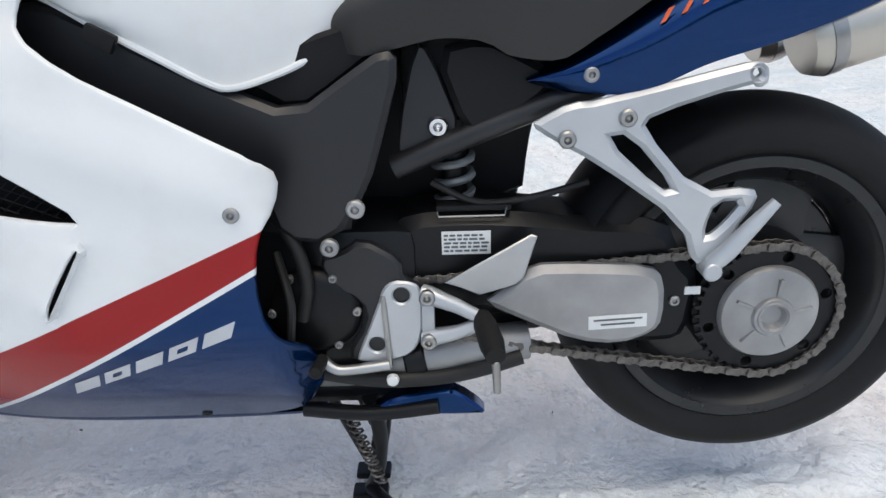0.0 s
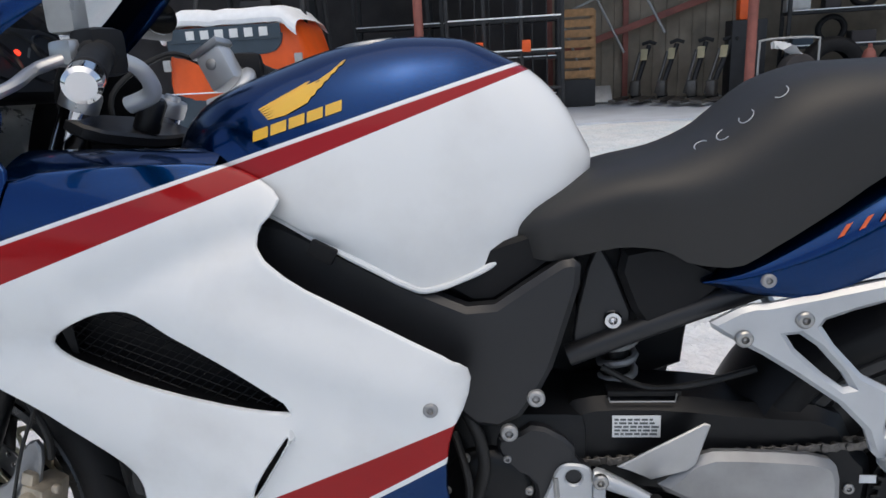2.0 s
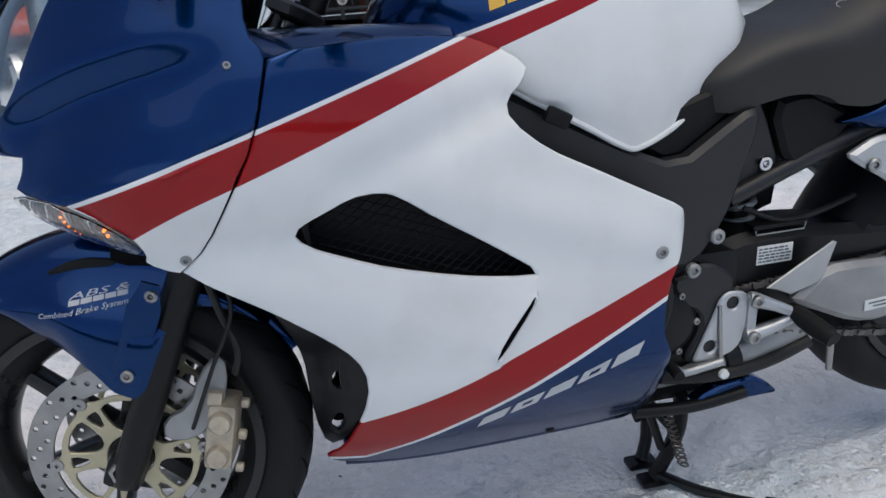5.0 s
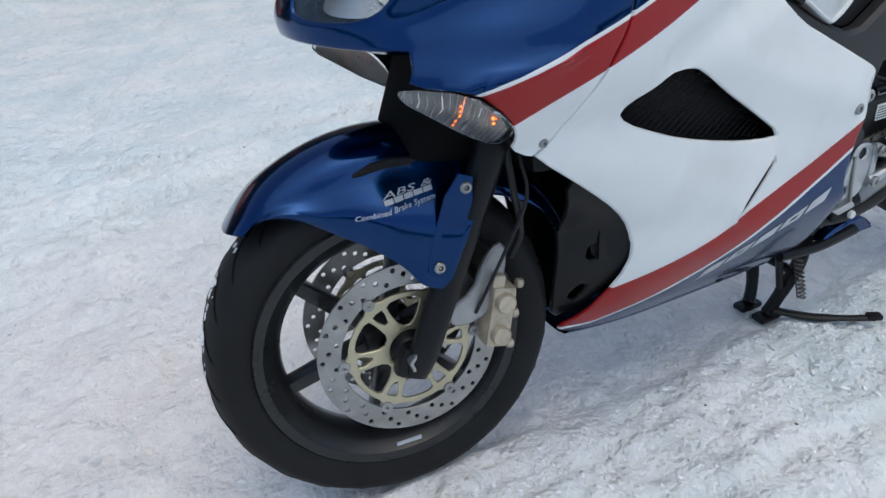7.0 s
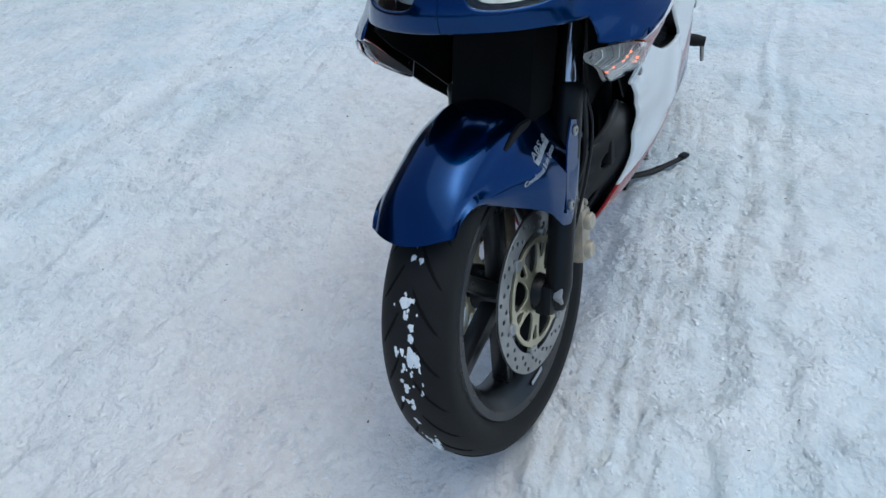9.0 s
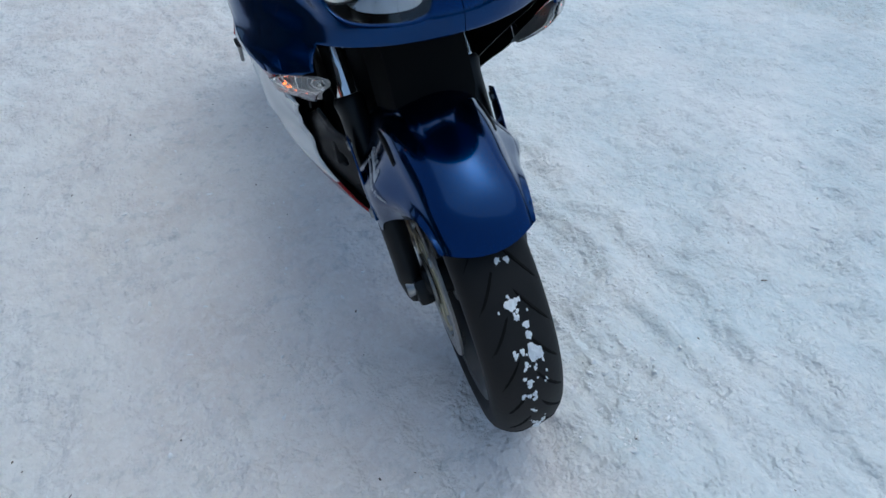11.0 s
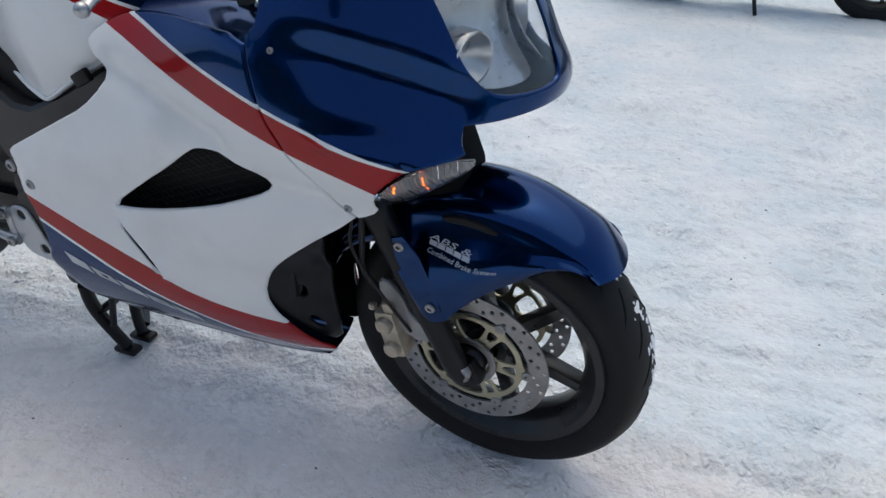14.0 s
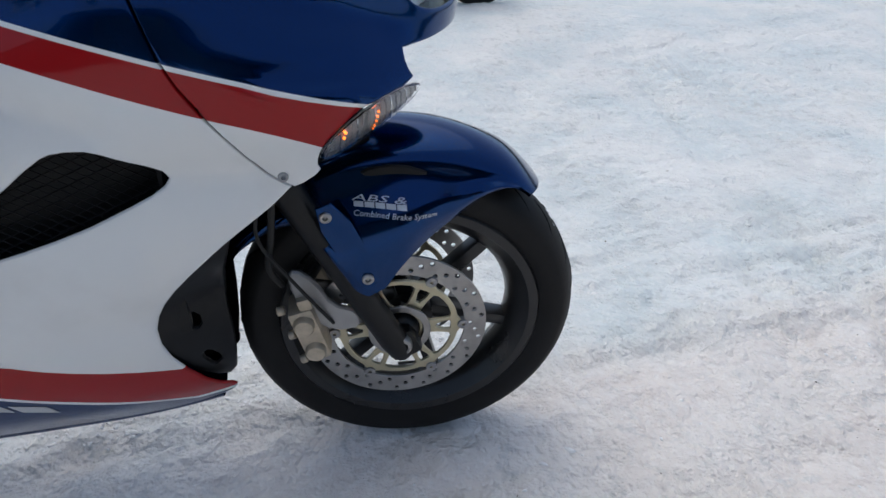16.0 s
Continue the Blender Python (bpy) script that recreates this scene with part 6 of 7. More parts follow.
block((0.30, 0, 0.872), (0.24, 0.30, 0.02), 0.008, (0, -2, 0), deck)
part("cockpit_tray", deck, M_PLASTIC, bike, "black tray round the steering head")
part("ignition_barrel", turned([(0.0, 0.02), (0.014, 0.02), (0.019, 0.014), (0.019, -0.03)], 20, FORK_AXIS, fork_at(0.715, 0) + Vector((0.05, 0, 0))), M_BLACK, bike)
for k, side in enumerate((-1, 1, -1)):
    cable = bend([(0.38, side * 0.16, 1.01), (0.33, side * 0.12, 1.03), (0.27, side * (0.08 - 0.03 * k), 0.97), (0.28, side * 0.05, 0.88)])
    part("control_cable", tube(cable, 0.0045, 8), M_HOSE, bike, "black control cable")

# windscreen
scr = bmesh.new()
rows = []
for k in range(13):
    t = k / 12
    z = 1.040 + 0.15 * t
    xc, w = 0.040 + 0.215 * t, 0.165 - 0.03 * t - 0.05 * t ** 3
    rows.append([scr.verts.new((xc + 0.19 * (1 - math.cos(radians(a))), w * math.sin(radians(a)) / math.sin(radians(70)), z - 0.04 * (1 - math.cos(radians(a))))) for a in range(-70, 71, 10)])
for p, q in zip(rows, rows[1:]):
    for i in range(len(p) - 1):
        scr.faces.new((p[i], p[i + 1], q[i + 1], q[i]))
bmesh.ops.solidify(scr, geom=scr.faces[:], thickness=0.003)
screen = part("windscreen", scr, M_SMOKE, bike, "smoked transparent windscreen")
for side in (-1, 1):
    band = bmesh.new()
    rows = []
    for k in range(13):
        t = k / 12
        z, xc, w = 1.036 + 0.150 * t, 0.040 + 0.215 * t, 0.165 - 0.03 * t - 0.05 * t ** 3
        x = xc + 0.19 * (1 - math.cos(radians(70)))
        rows.append([band.verts.new((x + dx, side * (w + dy), z - 0.026 + dz)) for dx, dy, dz in ((-0.030, -0.006, 0.014), (-0.012, 0.005, 0.004), (0.006, 0.008, -0.006), (0.018, 0.002, -0.016))])
    for p, q in zip(rows, rows[1:]):
        for i in range(3):
            band.faces.new((p[i], p[i + 1], q[i + 1], q[i]))
    bmesh.ops.solidify(band, geom=band.faces[:], thickness=0.003)
    part("screen_surround", band, M_BLUE, bike, "dark blue edge of the cowl beside the screen")

# fender writing
def words(body, size, slant=0.25):
    cu = bpy.data.curves.new("writing", "FONT")
    cu.body, cu.size, cu.extrude, cu.shear, cu.resolution_u = body, size, 0.0006, slant, 2
    ob = new("writing", cu)
    me = bpy.data.meshes.new_from_object(ob.evaluated_get(bpy.context.evaluated_depsgraph_get()))
    bpy.data.objects.remove(ob)
    bm = bmesh.new()
    bm.from_mesh(me)
    xs = [v.co.x for v in bm.verts]
    for v in bm.verts:
        v.co.x -= 0.5 * (min(xs) + max(xs))
    return bm


def on_fender(x, z):
    """Half width of the fender's side at a place in side view."""
    th = math.degrees(math.atan2(z - FA.z, x - FA.x))
    r = math.hypot(x - FA.x, z - FA.z)
    crown, low = CROWN(th), LOW_R(th)
    q = min(1, max(0, ((crown - 0.040) - r) / max(1e-6, (crown - 0.040) - min(low, crown - 0.041))))
    return BREADTH(th) + 0.006 * math.sin(math.pi * q) + FLARE(th) * step(0.0, 0.55, q)


for side in (-1, 1):
    for body, size, x, z, wide in (("ABS &", 0.0110, 0.018, 0.573, 0.078), ("Combined Brake System", 0.0100, -0.004, 0.5535, 0.118)):
        bm = words(body, size)
        stretch = wide / (max(v.co.x for v in bm.verts) - min(v.co.x for v in bm.verts))
        for v in bm.verts:
            u = -side * v.co.x * stretch
            px, pz = x + u, z + v.co.y + 0.06 * u
            v.co = Vector((px, side * (on_fender(px, pz) + 0.0012 + v.co.z * 0.4), pz))
        part("fender_writing", moved(bm, TURNED), M_MARK, mudguard, "small silver writing on the fender")
    for k in range(5):
        x0, z0 = -0.020 + 0.0152 * k, 0.5635 + 0.0009 * k
        quad = [(x0, z0), (x0 + 0.0136, z0 + 0.0008), (x0 + 0.0136, z0 + 0.0070), (x0, z0 + 0.0062)]
        bar = skin([quad], lambda u, v, d, side=side: (u, side * (on_fender(u, v) + 0.0014 - d), v), 0.0008, 0, 0.03)
        part("fender_bar", moved(bar, TURNED), M_MARK, mudguard, "silver bar below the writing")

# ---- surroundings ----
M_POST = surface("red_primer_steel", (0.26, 0.085, 0.065), 0.6, vary=0.25, scale=5, grain=0.3)
M_BOARD = surface("weathered_wall_board", (0.28, 0.235, 0.18), 0.8, vary=0.3, scale=1.8, grain=0.4, grain_scale=60)
M_PALLET = surface("raw_pallet_wood", (0.36, 0.20, 0.09), 0.75, vary=0.3, scale=14, grain=0.4, grain_scale=90)
M_DARKSTEEL = surface("dark_rack_steel", (0.016, 0.017, 0.019), 0.6, vary=0.4, scale=6)
M_DARKWALL = surface("dark_grey_brown", (0.05, 0.045, 0.045), 0.85, vary=0.4, scale=1.5, grain=0.3, grain_scale=50)
M_DUST = surface("snow_dusted_concrete", (0.50, 0.54, 0.60), 0.75, vary=0.12, scale=1.4, grain=0.4, grain_scale=70)
M_FORKLIFT = surface("orange_forklift_paint", (0.75, 0.10, 0.012), 0.4, vary=0.12, scale=3, grain=0.1)
M_SLATE = surface("slate_grey_forklift_paint", (0.035, 0.055, 0.075), 0.5, vary=0.15, scale=3, grain=0.15)
M_PIPE = surface("pale_galvanised_pipe", (0.45, 0.45, 0.44), 0.45, metal=0.5, vary=0.15)
M_TAG = surface("yellowed_tag_card", (0.48, 0.42, 0.26), 0.6, vary=0.2)
M_WBIKE = surface("dirty_white_fairing_paint", (0.62, 0.63, 0.64), 0.35, vary=0.12, scale=5, grain=0.05, coat=0.4)


def standing(name, label, category, at=(0, 0, 0), turn=0.0, group=""):
    ob = tagged(new(name), label, category, group)
    ob.matrix_basis = pose(*at, 0, 0, turn)
    return ob


def beam(a, b, w, h, bm=None):
    """A rectangular bar from a to b."""
    a, b = Vector(a), Vector(b)
    d = b - a
    one = block((0, 0, 0), (w, h, d.length), min(w, h) * 0.12)
    m = Matrix.Translation((a + b) / 2) @ d.to_track_quat("Z", "Y").to_matrix().to_4x4()
    if bm is None:
        return moved(one, m)
    return join(bm, one, m)


# shed: back wall, left wall with shade in its colour, unseen roof, posts
back = part("wall_back", block((0.5, 12.6, 2.35), (19.0, 0.12, 4.7), 0.01), M_BOARD)
tagged(back, "weathered grey-brown shed back wall of boards", "wall", kind="structure")
for k in range(16):
    x = 1.75 + 0.235 * k
    part("wall_board", block((x, 12.525, 2.3), (0.225, 0.03, 4.5), 0.006), M_BOARD, back)
# left part of the wall, the interior's shade put into its dark colour
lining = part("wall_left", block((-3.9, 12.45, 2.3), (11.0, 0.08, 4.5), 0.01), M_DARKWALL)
tagged(lining, "shed wall coloured dark to stand for deep shade", "wall", kind="structure")
# unseen roof, added; height and overhang set by how much skylight enters
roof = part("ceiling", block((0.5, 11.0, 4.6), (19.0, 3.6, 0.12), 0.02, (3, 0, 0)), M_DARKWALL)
tagged(roof, "unseen dark shed roof, placed for the light inside", "roof", kind="structure")
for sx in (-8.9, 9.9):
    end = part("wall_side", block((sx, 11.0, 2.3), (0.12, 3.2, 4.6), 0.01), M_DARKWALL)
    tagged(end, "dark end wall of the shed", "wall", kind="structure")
slab = part("floor", block((0.5, 10.6, 0.0), (19.0, 4.1, 0.05), 0.01), M_DUST)
tagged(slab, "snow-dusted concrete shed floor", "floor", kind="structure")
for k, x in enumerate((-4.8, -0.33, 3.97, 8.4)):
    post = standing("shed_post", "rust-red round steel shed post", "post", (x, 8.5, -0.02), group="shed posts")
    part("shaft", rod((0, 0, 0), (0, 0, 4.5), 0.062, 20), M_POST, post)
    part("base_plate", block((0, 0, 0.03), (0.2, 0.2, 0.02), 0.004), M_POST, post)
brace = standing("wall_brace", "rust-red diagonal steel brace on the wall", "beam")
part("bar", beam((1.55, 12.3, 0.86), (5.1, 12.3, 1.98), 0.14, 0.12), M_POST, brace)
part("upright", beam((3.0, 12.42, 0.0), (3.0, 12.42, 3.6), 0.10, 0.08), M_POST, brace)
part("upright", beam((1.62, 12.42, 0.0), (1.62, 12.42, 3.6), 0.10, 0.08), M_POST, brace)

ladder = standing("pipe_frame", "pale galvanised pipe frame leaning on the wall", "frame")
for a, b in (((2.15, 11.9, 0.60), (1.80, 12.2, 1.60)), ((1.80, 12.2, 1.60), (3.6, 12.2, 2.35)), ((2.9, 11.9, 0.9), (2.45, 12.2, 1.86)), ((3.6, 11.9, 1.2), (3.15, 12.2, 2.15))):
    part("pipe", rod(a, b, 0.022, 10), M_PIPE, ladder)

stack = standing("pallet_stack", "raw wooden slatted crate on a dark base", "crate", (2.03, 11.4, 0.02))
part("base", block((0, 0.12, 0.24), (0.62, 0.3, 0.46), 0.02), M_DARKSTEEL, stack)
for k in range(7):
    part("slat", block((0.0, 0, 0.56 + 0.17 * k), (0.56, 0.03, 0.125), 0.006), M_PALLET, stack)
for x in (-0.26, 0.27):
    part("bearer", block((x, 0.06, 1.03), (0.09, 0.09, 1.16), 0.006), M_PALLET, stack)

ramp = standing("wheel_chock", "grey wooden ramp board leaning on a crate", "board", (2.52, 11.9, 0.02))
part("board", block((0, 0, 0.17), (0.34, 0.03, 0.34), 0.005, (-35, 0, 6)), M_PIPE, ramp)
part("crate", block((-0.3, 0.1, 0.12), (0.25, 0.25, 0.22), 0.01), M_DARKWALL, ramp)


def pallet_jack(at, turn):
    jack = standing("pallet_jack", "worn dark hand pallet jack with a pale tag", "pallet jack", at, turn, "pallet jacks in the shed")
    part("handle", tube(bend([(0, 0.10, 0.28), (0.08, 0.24, 0.65), (0.16, 0.34, 0.98)]), 0.042, 10), M_DARKSTEEL, jack)
    part("strut", tube([(-0.12, 0.08, 0.15), (0.02, 0.26, 0.86)], 0.03, 8), M_CHAIN, jack)
    part("handle_grip", tube([(0.04, 0.33, 1.00), (0.16, 0.34, 1.04), (0.28, 0.33, 1.00)], 0.03, 8), M_DARKSTEEL, jack)
    part("pump", block((0, 0.05, 0.24), (0.16, 0.16, 0.26), 0.03), M_CHAIN, jack)
    for x in (-0.17, 0.17):
        part("fork", block((x, -0.42, 0.085), (0.14, 0.9, 0.045), 0.012), M_CHAIN, jack)
    part("wheel", rod((-0.07, 0.10, 0.09), (0.07, 0.10, 0.09), 0.09, 18, None, 0.01), M_RUBBER, jack)
    part("tag", block((0.10, 0.22, 0.82), (0.12, 0.012, 0.20), 0.004, (-20, 0, 0)), M_TAG, jack)
    return jack


for x, y, turn in ((3.10, 11.9, -24), (3.50, 11.6, -28), (3.92, 11.2, -22), (4.15, 10.9, -38)):
    pallet_jack((x, y, 0.02), turn)

cart = standing("hand_cart", "pipe hand cart with small rubber wheels", "cart", (4.95, 9.6, 0.02))
for x in (-0.42, 0.42):
    part("frame_pipe", tube(bend([(x, 0.25, 0.15), (x, 0.25, 0.85), (x * 0.9, 0.25, 0.95), (0, 0.25, 0.97)]), 0.018, 8), M_PIPE, cart)
    part("wheel", rod((x, -0.05, 0.11), (x, 0.03, 0.11), 0.11, 20, None, 0.02), M_RUBBER, cart)
    part("wheel_hub", rod((x, -0.06, 0.11), (x, -0.03, 0.11), 0.045, 14, None, 0.005), M_PIPE, cart)
part("deck", block((0, 0.1, 0.24), (0.9, 0.5, 0.05), 0.01), M_DARKSTEEL, cart)
drum = rod((0.05, -0.1, 0.52), (0.05, 0.2, 0.52), 0.22, 28, None, 0.015)
part("drum", drum, M_DARKWALL, cart)
sheet = bmesh.new()
grid = [[sheet.verts.new((-0.25 + 0.5 * i / 13, 0.05 + 0.25 * j / 9, 0.88 - 0.30 * (i / 13) ** 2 - 0.06 * math.sin(j * 1.1 + i * 0.7))) for j in range(10)] for i in range(14)]
for i in range(13):
    for j in range(9):
        sheet.faces.new((grid[i][j], grid[i + 1][j], grid[i + 1][j + 1], grid[i][j + 1]))
bmesh.ops.solidify(sheet, geom=sheet.faces[:], thickness=0.006)
cloth = part("rag", sheet, M_PAPER)
cloth.matrix_basis = pose(4.95, 9.6, 0.02)
tagged(cloth, "crumpled pale rag lying over a hand cart", "rag")


def rack(at, turn, wide, tall, shelves, label):
    ob = standing("storage_rack", label, "rack", at, turn, "storage racks in the shed")
    for x in (-wide / 2, wide / 2):
        for y in (0.0, 0.5):
            part("upright", block((x, y, tall / 2), (0.06, 0.06, tall), 0.008), M_DARKSTEEL, ob)
    for k in range(shelves):
        z = 0.25 + (tall - 0.4) * k / max(1, shelves - 1)
        part("shelf", block((0, 0.25, z), (wide, 0.52, 0.05), 0.008), M_DARKSTEEL, ob)
        part("snow_strip", block((0, -0.02, z + 0.032), (wide * 0.96, 0.05, 0.018), 0.008), M_SNOWBIT, ob)
    return ob


def cage(at):
    ob = standing("wire_cage", "black wire cage rack with snow on its bars", "rack", at)
    for x in (-0.85, -0.3, 0.25, 0.85):
        part("upright", block((x, 0, 1.3), (0.055, 0.055, 2.6), 0.008), M_DARKSTEEL, ob)
    for k in range(9):
        part("wire", rod((-0.85 + 0.21 * k, 0.03, 0.4), (-0.85 + 0.21 * k, 0.03, 2.6), 0.012, 6), M_DARKSTEEL, ob)
    for z in (0.45, 0.98, 1.45, 1.93, 2.4):
        part("rail", block((0, 0, z), (1.72, 0.05, 0.045), 0.008), M_DARKSTEEL, ob)
        if z > 0.9:
            part("snow_strip", block((0, -0.02, z + 0.03), (1.66, 0.06, 0.022), 0.01), M_SNOWBIT, ob)
    for x in (-0.38, 0.32):
        part("marker_block", block((x, -0.06, 1.07), (0.13, 0.10, 0.17), 0.012), M_FORKLIFT, ob, "orange plastic marker block")
    return ob


cage((0.80, 9.6, 0.02))
rack((0.6, 11.2, 0.02), 0, 2.2, 2.9, 5, "dark shelving with snow-dusted shelves behind the cage")
rack((-1.0, 11.0, 0.02), 0, 1.5, 2.9, 5, "dark shelving behind the forklift")
rack((6.6, 11.0, 0.02), -8, 2.4, 2.6, 5, "dark shelving with tyres and boxes")
rng = random.Random(8)
frame_6 = pose(6.6, 11.0, 0.02, 0, 0, -8)
for k in range(20):
    x, level = -1.0 + 2.0 * (k // 4) / 4 + rng.uniform(-0.06, 0.06), k % 4
    z = 0.25 + 0.55 * level + 0.026
    if (k + level) % 3:
        high = rng.uniform(0.15, 0.34)
        thing = part("storage_box", block((0, 0, high / 2), (rng.uniform(0.22, 0.36), 0.3, high), 0.015), (M_DARKWALL, M_SLATE, M_PIPE)[k % 3])
        tagged(thing, "dull storage box on a dark shelf", "box", "boxes on the shelves")
    else:
        thing = part("spare_tyre", tyre(Vector((0, 0, 0.24)), 0.24, 0.065, 0.16), M_RUBBER)
        tagged(thing, "dusty black spare tyre on a shelf", "tyre", "spare tyres on the shelves")
    thing.matrix_basis = frame_6 @ pose(x, 0.25, z)
big = part("tractor_tyre", tyre(Vector((0, 0, 0)), 0.48, 0.14, 0.26), M_RUBBER)
big.location = (5.75, 10.3, 0.50)
tagged(big, "large black tyre with snow on it", "tyre")
ext = standing("gas_bottle", "dull red gas bottle on the shed floor", "gas bottle", (6.1, 9.9, 0.025))
part("body", turned([(0.0, 0.0), (0.09, 0.0), (0.10, 0.02), (0.10, 0.62), (0.07, 0.72), (0.03, 0.76), (0.03, 0.82), (0.0, 0.82)], 22, (0, 0, 1)), M_POST, ext)
jug = standing("orange_canister", "orange plastic canister on a drum", "canister", (4.75, 11.2, 0.0))
part("body", block((0, 0, 1.52), (0.30, 0.22, 0.42), 0.04), M_FORKLIFT, jug)
part("stand", block((0, 0, 0.66), (0.55, 0.4, 1.30), 0.02), M_DARKSTEEL, jug)

# forklift: its counterweight faces the yard
lift = standing("forklift", "orange and slate grey forklift with snow on top", "forklift", (-2.76, 8.0, 0.0), -3)
lift.scale = (0.92, 0.92, 0.92)
low = bmesh.new()
block((0, 0.9, 0.45), (2.2, 1.8, 0.66), 0.12, None, low, 4)
part("chassis", low, M_SLATE, lift)
weight = bmesh.new()
rows = []
for z, w, y0 in ((0.62, 1.12, 0.0), (0.95, 1.12, -0.03), (1.35, 1.06, -0.02), (1.62, 0.98, 0.0), (1.74, 0.86, 0.10), (1.80, 0.70, 0.30)):
    ring = []
    for k in range(28):
        a = 2 * math.pi * k / 28
        c, s = math.cos(a), math.sin(a)
        ring.append(weight.verts.new((w * (1 if c > 0 else -1) * abs(c) ** 0.35, 0.75 + y0 * 0.5 + (0.75 - y0 * 0.5) * (1 if s > 0 else -1) * abs(s) ** 0.35, z)))
    rows.append(ring)
for p, q in zip(rows, rows[1:]):
    for k in range(28):
        weight.faces.new((p[k], p[(k + 1) % 28], q[(k + 1) % 28], q[k]))
weight.faces.new(rows[0])
weight.faces.new(rows[-1])
part("counterweight", weight, M_FORKLIFT, lift, "orange counterweight")
part("grille_recess", plate(rounded([(-0.95, 1.62), (0.80, 1.62), (0.78, 1.40), (0.62, 1.25), (-0.80, 1.25), (-0.95, 1.36)], 2), -0.045, 0.02, 0.01), M_SLATE, lift, "dark recess in the counterweight")
part("name_panel", block((-0.04, -0.055, 1.575), (1.66, 0.02, 0.20), 0.01), M_SLATE, lift)
for k in range(6):
    part("name_bar", block((-0.56 + 0.22 * k, -0.068, 1.575), (0.125, 0.012, 0.12), 0.004), M_PAPER, lift, "white bar in place of lettering")
snowcap = bmesh.new()
SNOW_EDGE = [(0.04, 1.68), (-0.05, 1.70), (-0.085, 1.76), (-0.07, 1.83), (0.0, 1.89), (0.12, 1.92), (0.4, 1.93), (0.8, 1.92), (1.2, 1.88), (1.4, 1.75)]
rows = []
for i in range(22):
    x = -1.02 + 2.04 * i / 21
    drop = 0.22 * step(0.75, 1.04, abs(x))
    sag = 0.03 * noise.noise((x * 4, 0.5, 1.0))
    rows.append([snowcap.verts.new((x, y, z - drop + sag)) for y, z in SNOW_EDGE])
for p, q in zip(rows, rows[1:]):
    for j in range(9):
        snowcap.faces.new((p[j], p[j + 1], q[j + 1], q[j]))
bmesh.ops.solidify(snowcap, geom=snowcap.faces[:], thickness=0.05)
part("snow_cover", snowcap, M_SNOWBIT, lift, "layer of snow on the counterweight")
part("snow_ledge", block((0.05, -0.02, 0.775), (2.1, 0.06, 0.02), 0.008), M_SNOWBIT, lift)
# solid dark block in place of the shade inside the tow hole
part("tow_hole_block", block((-0.02, -0.012, 0.50), (0.34, 0.05, 0.16), 0.04), M_DARKSTEEL, lift)
part("snow_ledge", block((-0.02, -0.03, 0.415), (0.34, 0.06, 0.02), 0.008), M_SNOWBIT, lift)
for x in (-1.02, 1.02):
    w = part("wheel", moved(tyre(Vector((0, 0, 0)), 0.30, 0.11, 0.17), Matrix.Translation((x + 0.06, 0.75, 0.30)) @ Matrix.Rotation(radians(90), 4, "Z")), M_RUBBER, lift)
    w2 = part("wheel", moved(tyre(Vector((0, 0, 0)), 0.36, 0.13, 0.19), Matrix.Translation((x + 0.04, 2.05, 0.36)) @ Matrix.Rotation(radians(90), 4, "Z")), M_RUBBER, lift)
    part("guard_pillar", tube(bend([(x * 0.86, 0.75, 1.5), (x * 0.84, 0.8, 2.0), (x * 0.80, 1.1, 2.55)]), 0.045, 10), M_DARKSTEEL, lift)
    part("front_pillar", tube([(x * 0.80, 2.1, 0.8), (x * 0.80, 1.9, 2.55)], 0.045, 10), M_DARKSTEEL, lift)
    part("mast_rail", block((x * 0.45, 2.45, 1.6), (0.10, 0.14, 3.0), 0.01), M_DARKSTEEL, lift)
    part("rear_lamp", block((x * 0.98, -0.02, 1.18), (0.12, 0.05, 0.16), 0.02), M_PIPE, lift)
part("guard_roof", block((0, 1.5, 2.58), (1.75, 1.3, 0.07), 0.02), M_DARKSTEEL, lift)
part("seat_block", block((0, 1.3, 1.85), (0.55, 0.55, 0.5), 0.08), M_SEAT, lift)

# white motorcycle across the yard
wb = standing("parked_motorcycle", "dirty white sport motorcycle parked on the snow", "motorcycle", (-0.10, -4.45, 0.155))
wb.scale = (1.09, 1.09, 1.09)
for x, half, r in ((0.12, 0.085, 0.305), (-1.17, 0.058, 0.295)):
    c = Vector((x, 0, r - 0.004))
    w = part("wheel", rim(c, 0.215, half * 0.8, 0.05), M_RIM, wb, "dark cast wheel")
    for k in range(6):
        part("spoke", spoke(c, 0.215, 0.05, 2 * math.pi * (k + 0.3) / 6, 0.022), M_RIM, w)
    part("tyre", tyre(c, r, half, 0.215), M_RUBBER, w)
    part("brake_disc", brake_disc(c, 0.07, 0.145, 0.10, 18), M_STEEL, w)
for side in (-1, 1):
    part("fork_leg", rod((-1.17, side * 0.10, 0.29), (-0.98, side * 0.10, 0.75), 0.026, 14), M_BLACK, wb)
    part("swingarm", beam((0.12, side * 0.10, 0.30), (-0.42, side * 0.10, 0.36), 0.03, 0.07), M_ALU, wb)
    lower = rounded([(-0.98, 0.62), (-0.93, 0.36), (-0.90, 0.20), (-0.55, 0.13), (-0.24, 0.21), (-0.30, 0.42), (-0.45, 0.62), (-0.7, 0.78), (-1.05, 0.92)], 1)
    part("side_fairing", skin([lower], lambda x, z, d, side=side: (x, side * (0.21 - 0.35 * max(0, 0.32 - z) - d), z), 0.004, 0.008, 0.05), M_WBIKE, wb, "dirty white lower fairing")
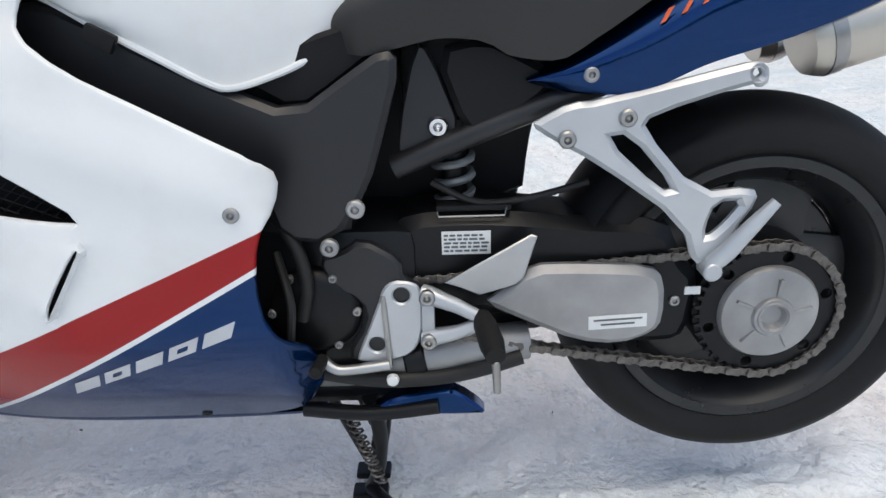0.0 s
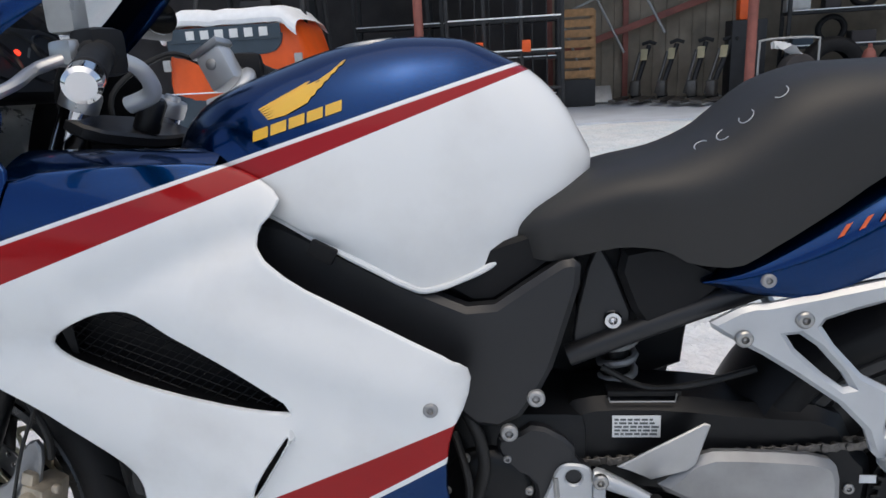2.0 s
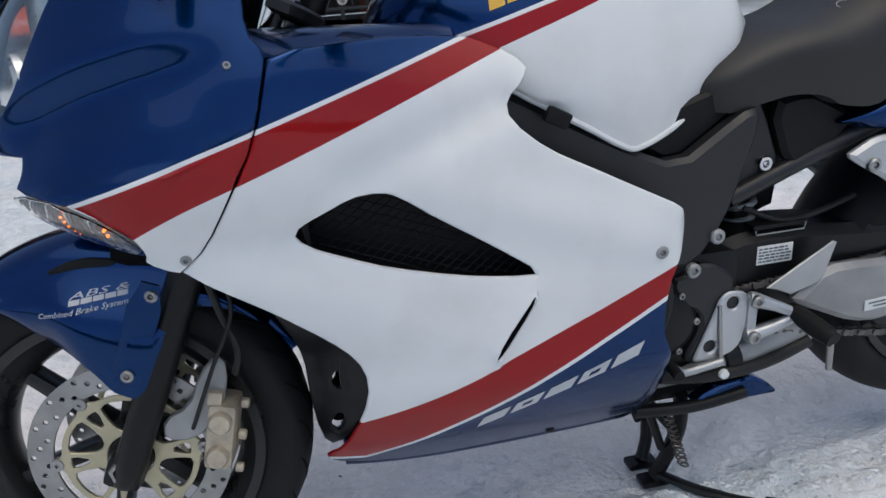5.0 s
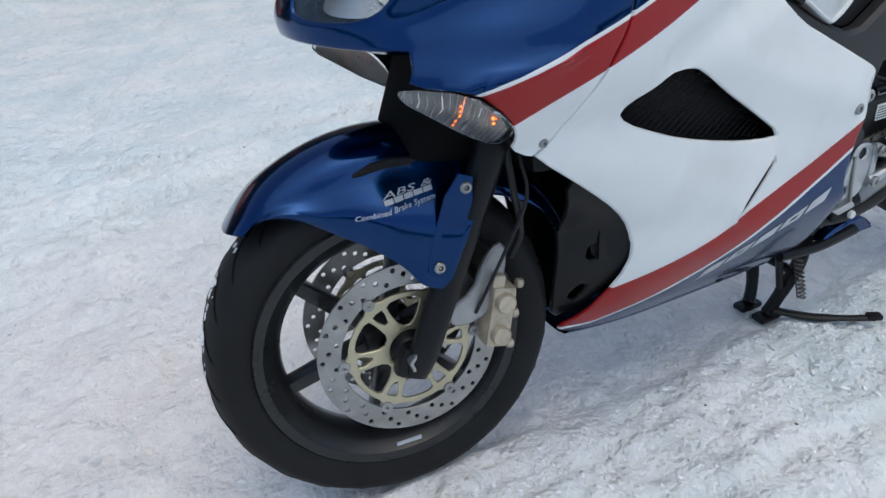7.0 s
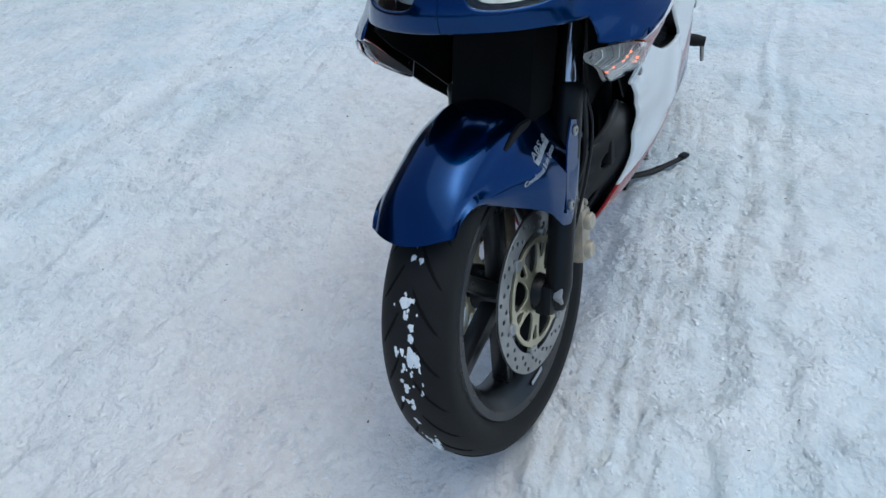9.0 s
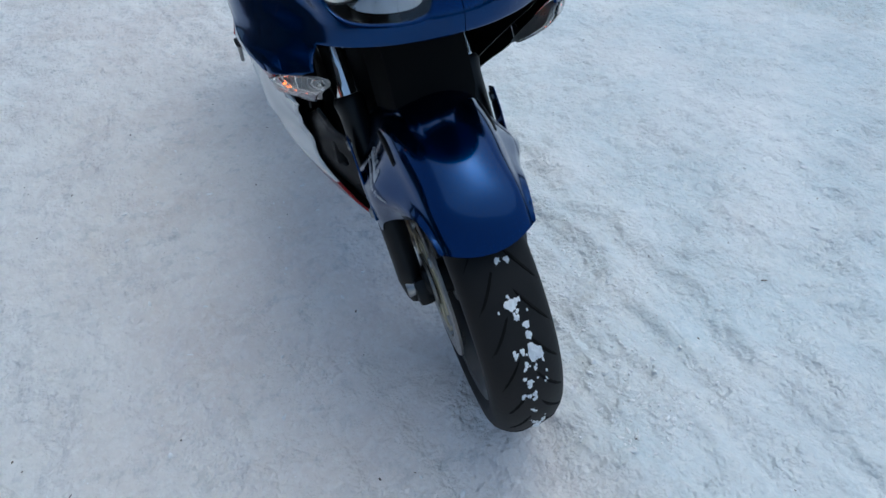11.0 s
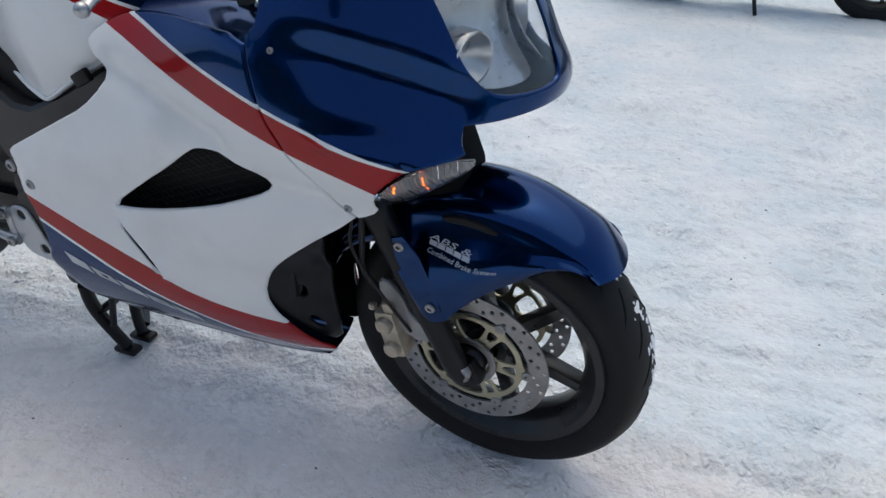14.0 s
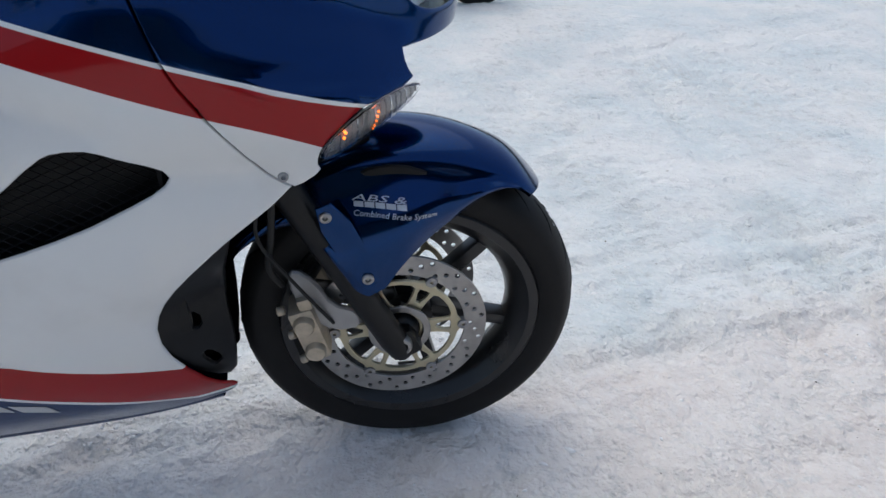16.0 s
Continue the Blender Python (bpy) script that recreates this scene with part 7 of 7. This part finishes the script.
part("belly", block((-0.58, 0, 0.17), (0.62, 0.26, 0.05), 0.02), M_WBIKE, wb)
part("engine", block((-0.45, 0, 0.45), (0.5, 0.3, 0.4), 0.04), M_BLACK, wb)
part("silencer", tube(bend([(-0.40, 0.12, 0.20), (-0.20, 0.14, 0.22), (0.12, 0.17, 0.38), (0.35, 0.18, 0.50)]), [0.03] * 6 + [0.045] * 6 + [0.055] * 6 + [0.05], 18), M_TITAN, wb, "brushed metal silencer")
stations = [(-0.95 + 1.5 * k / 20, 0.86 + 0.16 * math.sin(math.pi * min(1, k / 12)), 0.78, 0.70 + 0.006 * k, 0.12 + 0.05 * math.sin(math.pi * k / 20), 0.1, 2.4) for k in range(21)]
part("body", loft(stations, 20), M_WBIKE, wb)
part("front_fender", turned([(0.325, -0.07), (0.335, 0.0), (0.325, 0.07), (0.318, 0.068), (0.328, 0.0), (0.318, -0.068), (0.325, -0.07)], 16, (0, 1, 0), (-1.17, 0, 0.29), None, -60, 100), M_WBIKE, wb)
part("side_stand", rod((-0.42, 0.12, 0.30), (-0.50, 0.26, 0.01), 0.012, 10), M_BLACK, wb)
part("headlamp_cowl", block((-1.12, 0, 0.92), (0.3, 0.30, 0.24), 0.09, None, None, 4), M_WBIKE, wb)

# unseen dark ring added round the yard, for reflections and horizon light
woods = bmesh.new()
rng = random.Random(19)
low, high = [], []
for k in range(360):
    a = 2 * math.pi * k / 360
    r = 60 + rng.uniform(-0.6, 0.6)
    tall = 5.0 + 1.5 * math.sin(a * 5) + (rng.uniform(0.0, 2.2) if k % 2 else rng.uniform(-1.2, 0.0))
    low.append(woods.verts.new((r * math.cos(a), r * math.sin(a), -0.2)))
    high.append(woods.verts.new(((r + 0.5) * math.cos(a), (r + 0.5) * math.sin(a), tall)))
for k in range(360):
    j = (k + 1) % 360
    woods.faces.new((low[k], low[j], high[j], high[k]))
belt = part("backdrop", woods, surface("dark_horizon_ring", (0.035, 0.042, 0.036), 0.9, vary=0.5, scale=1.2, grain=0.4, grain_scale=8))
tagged(belt, "unseen dark ring round the yard, added for reflections", "woods", kind="structure")
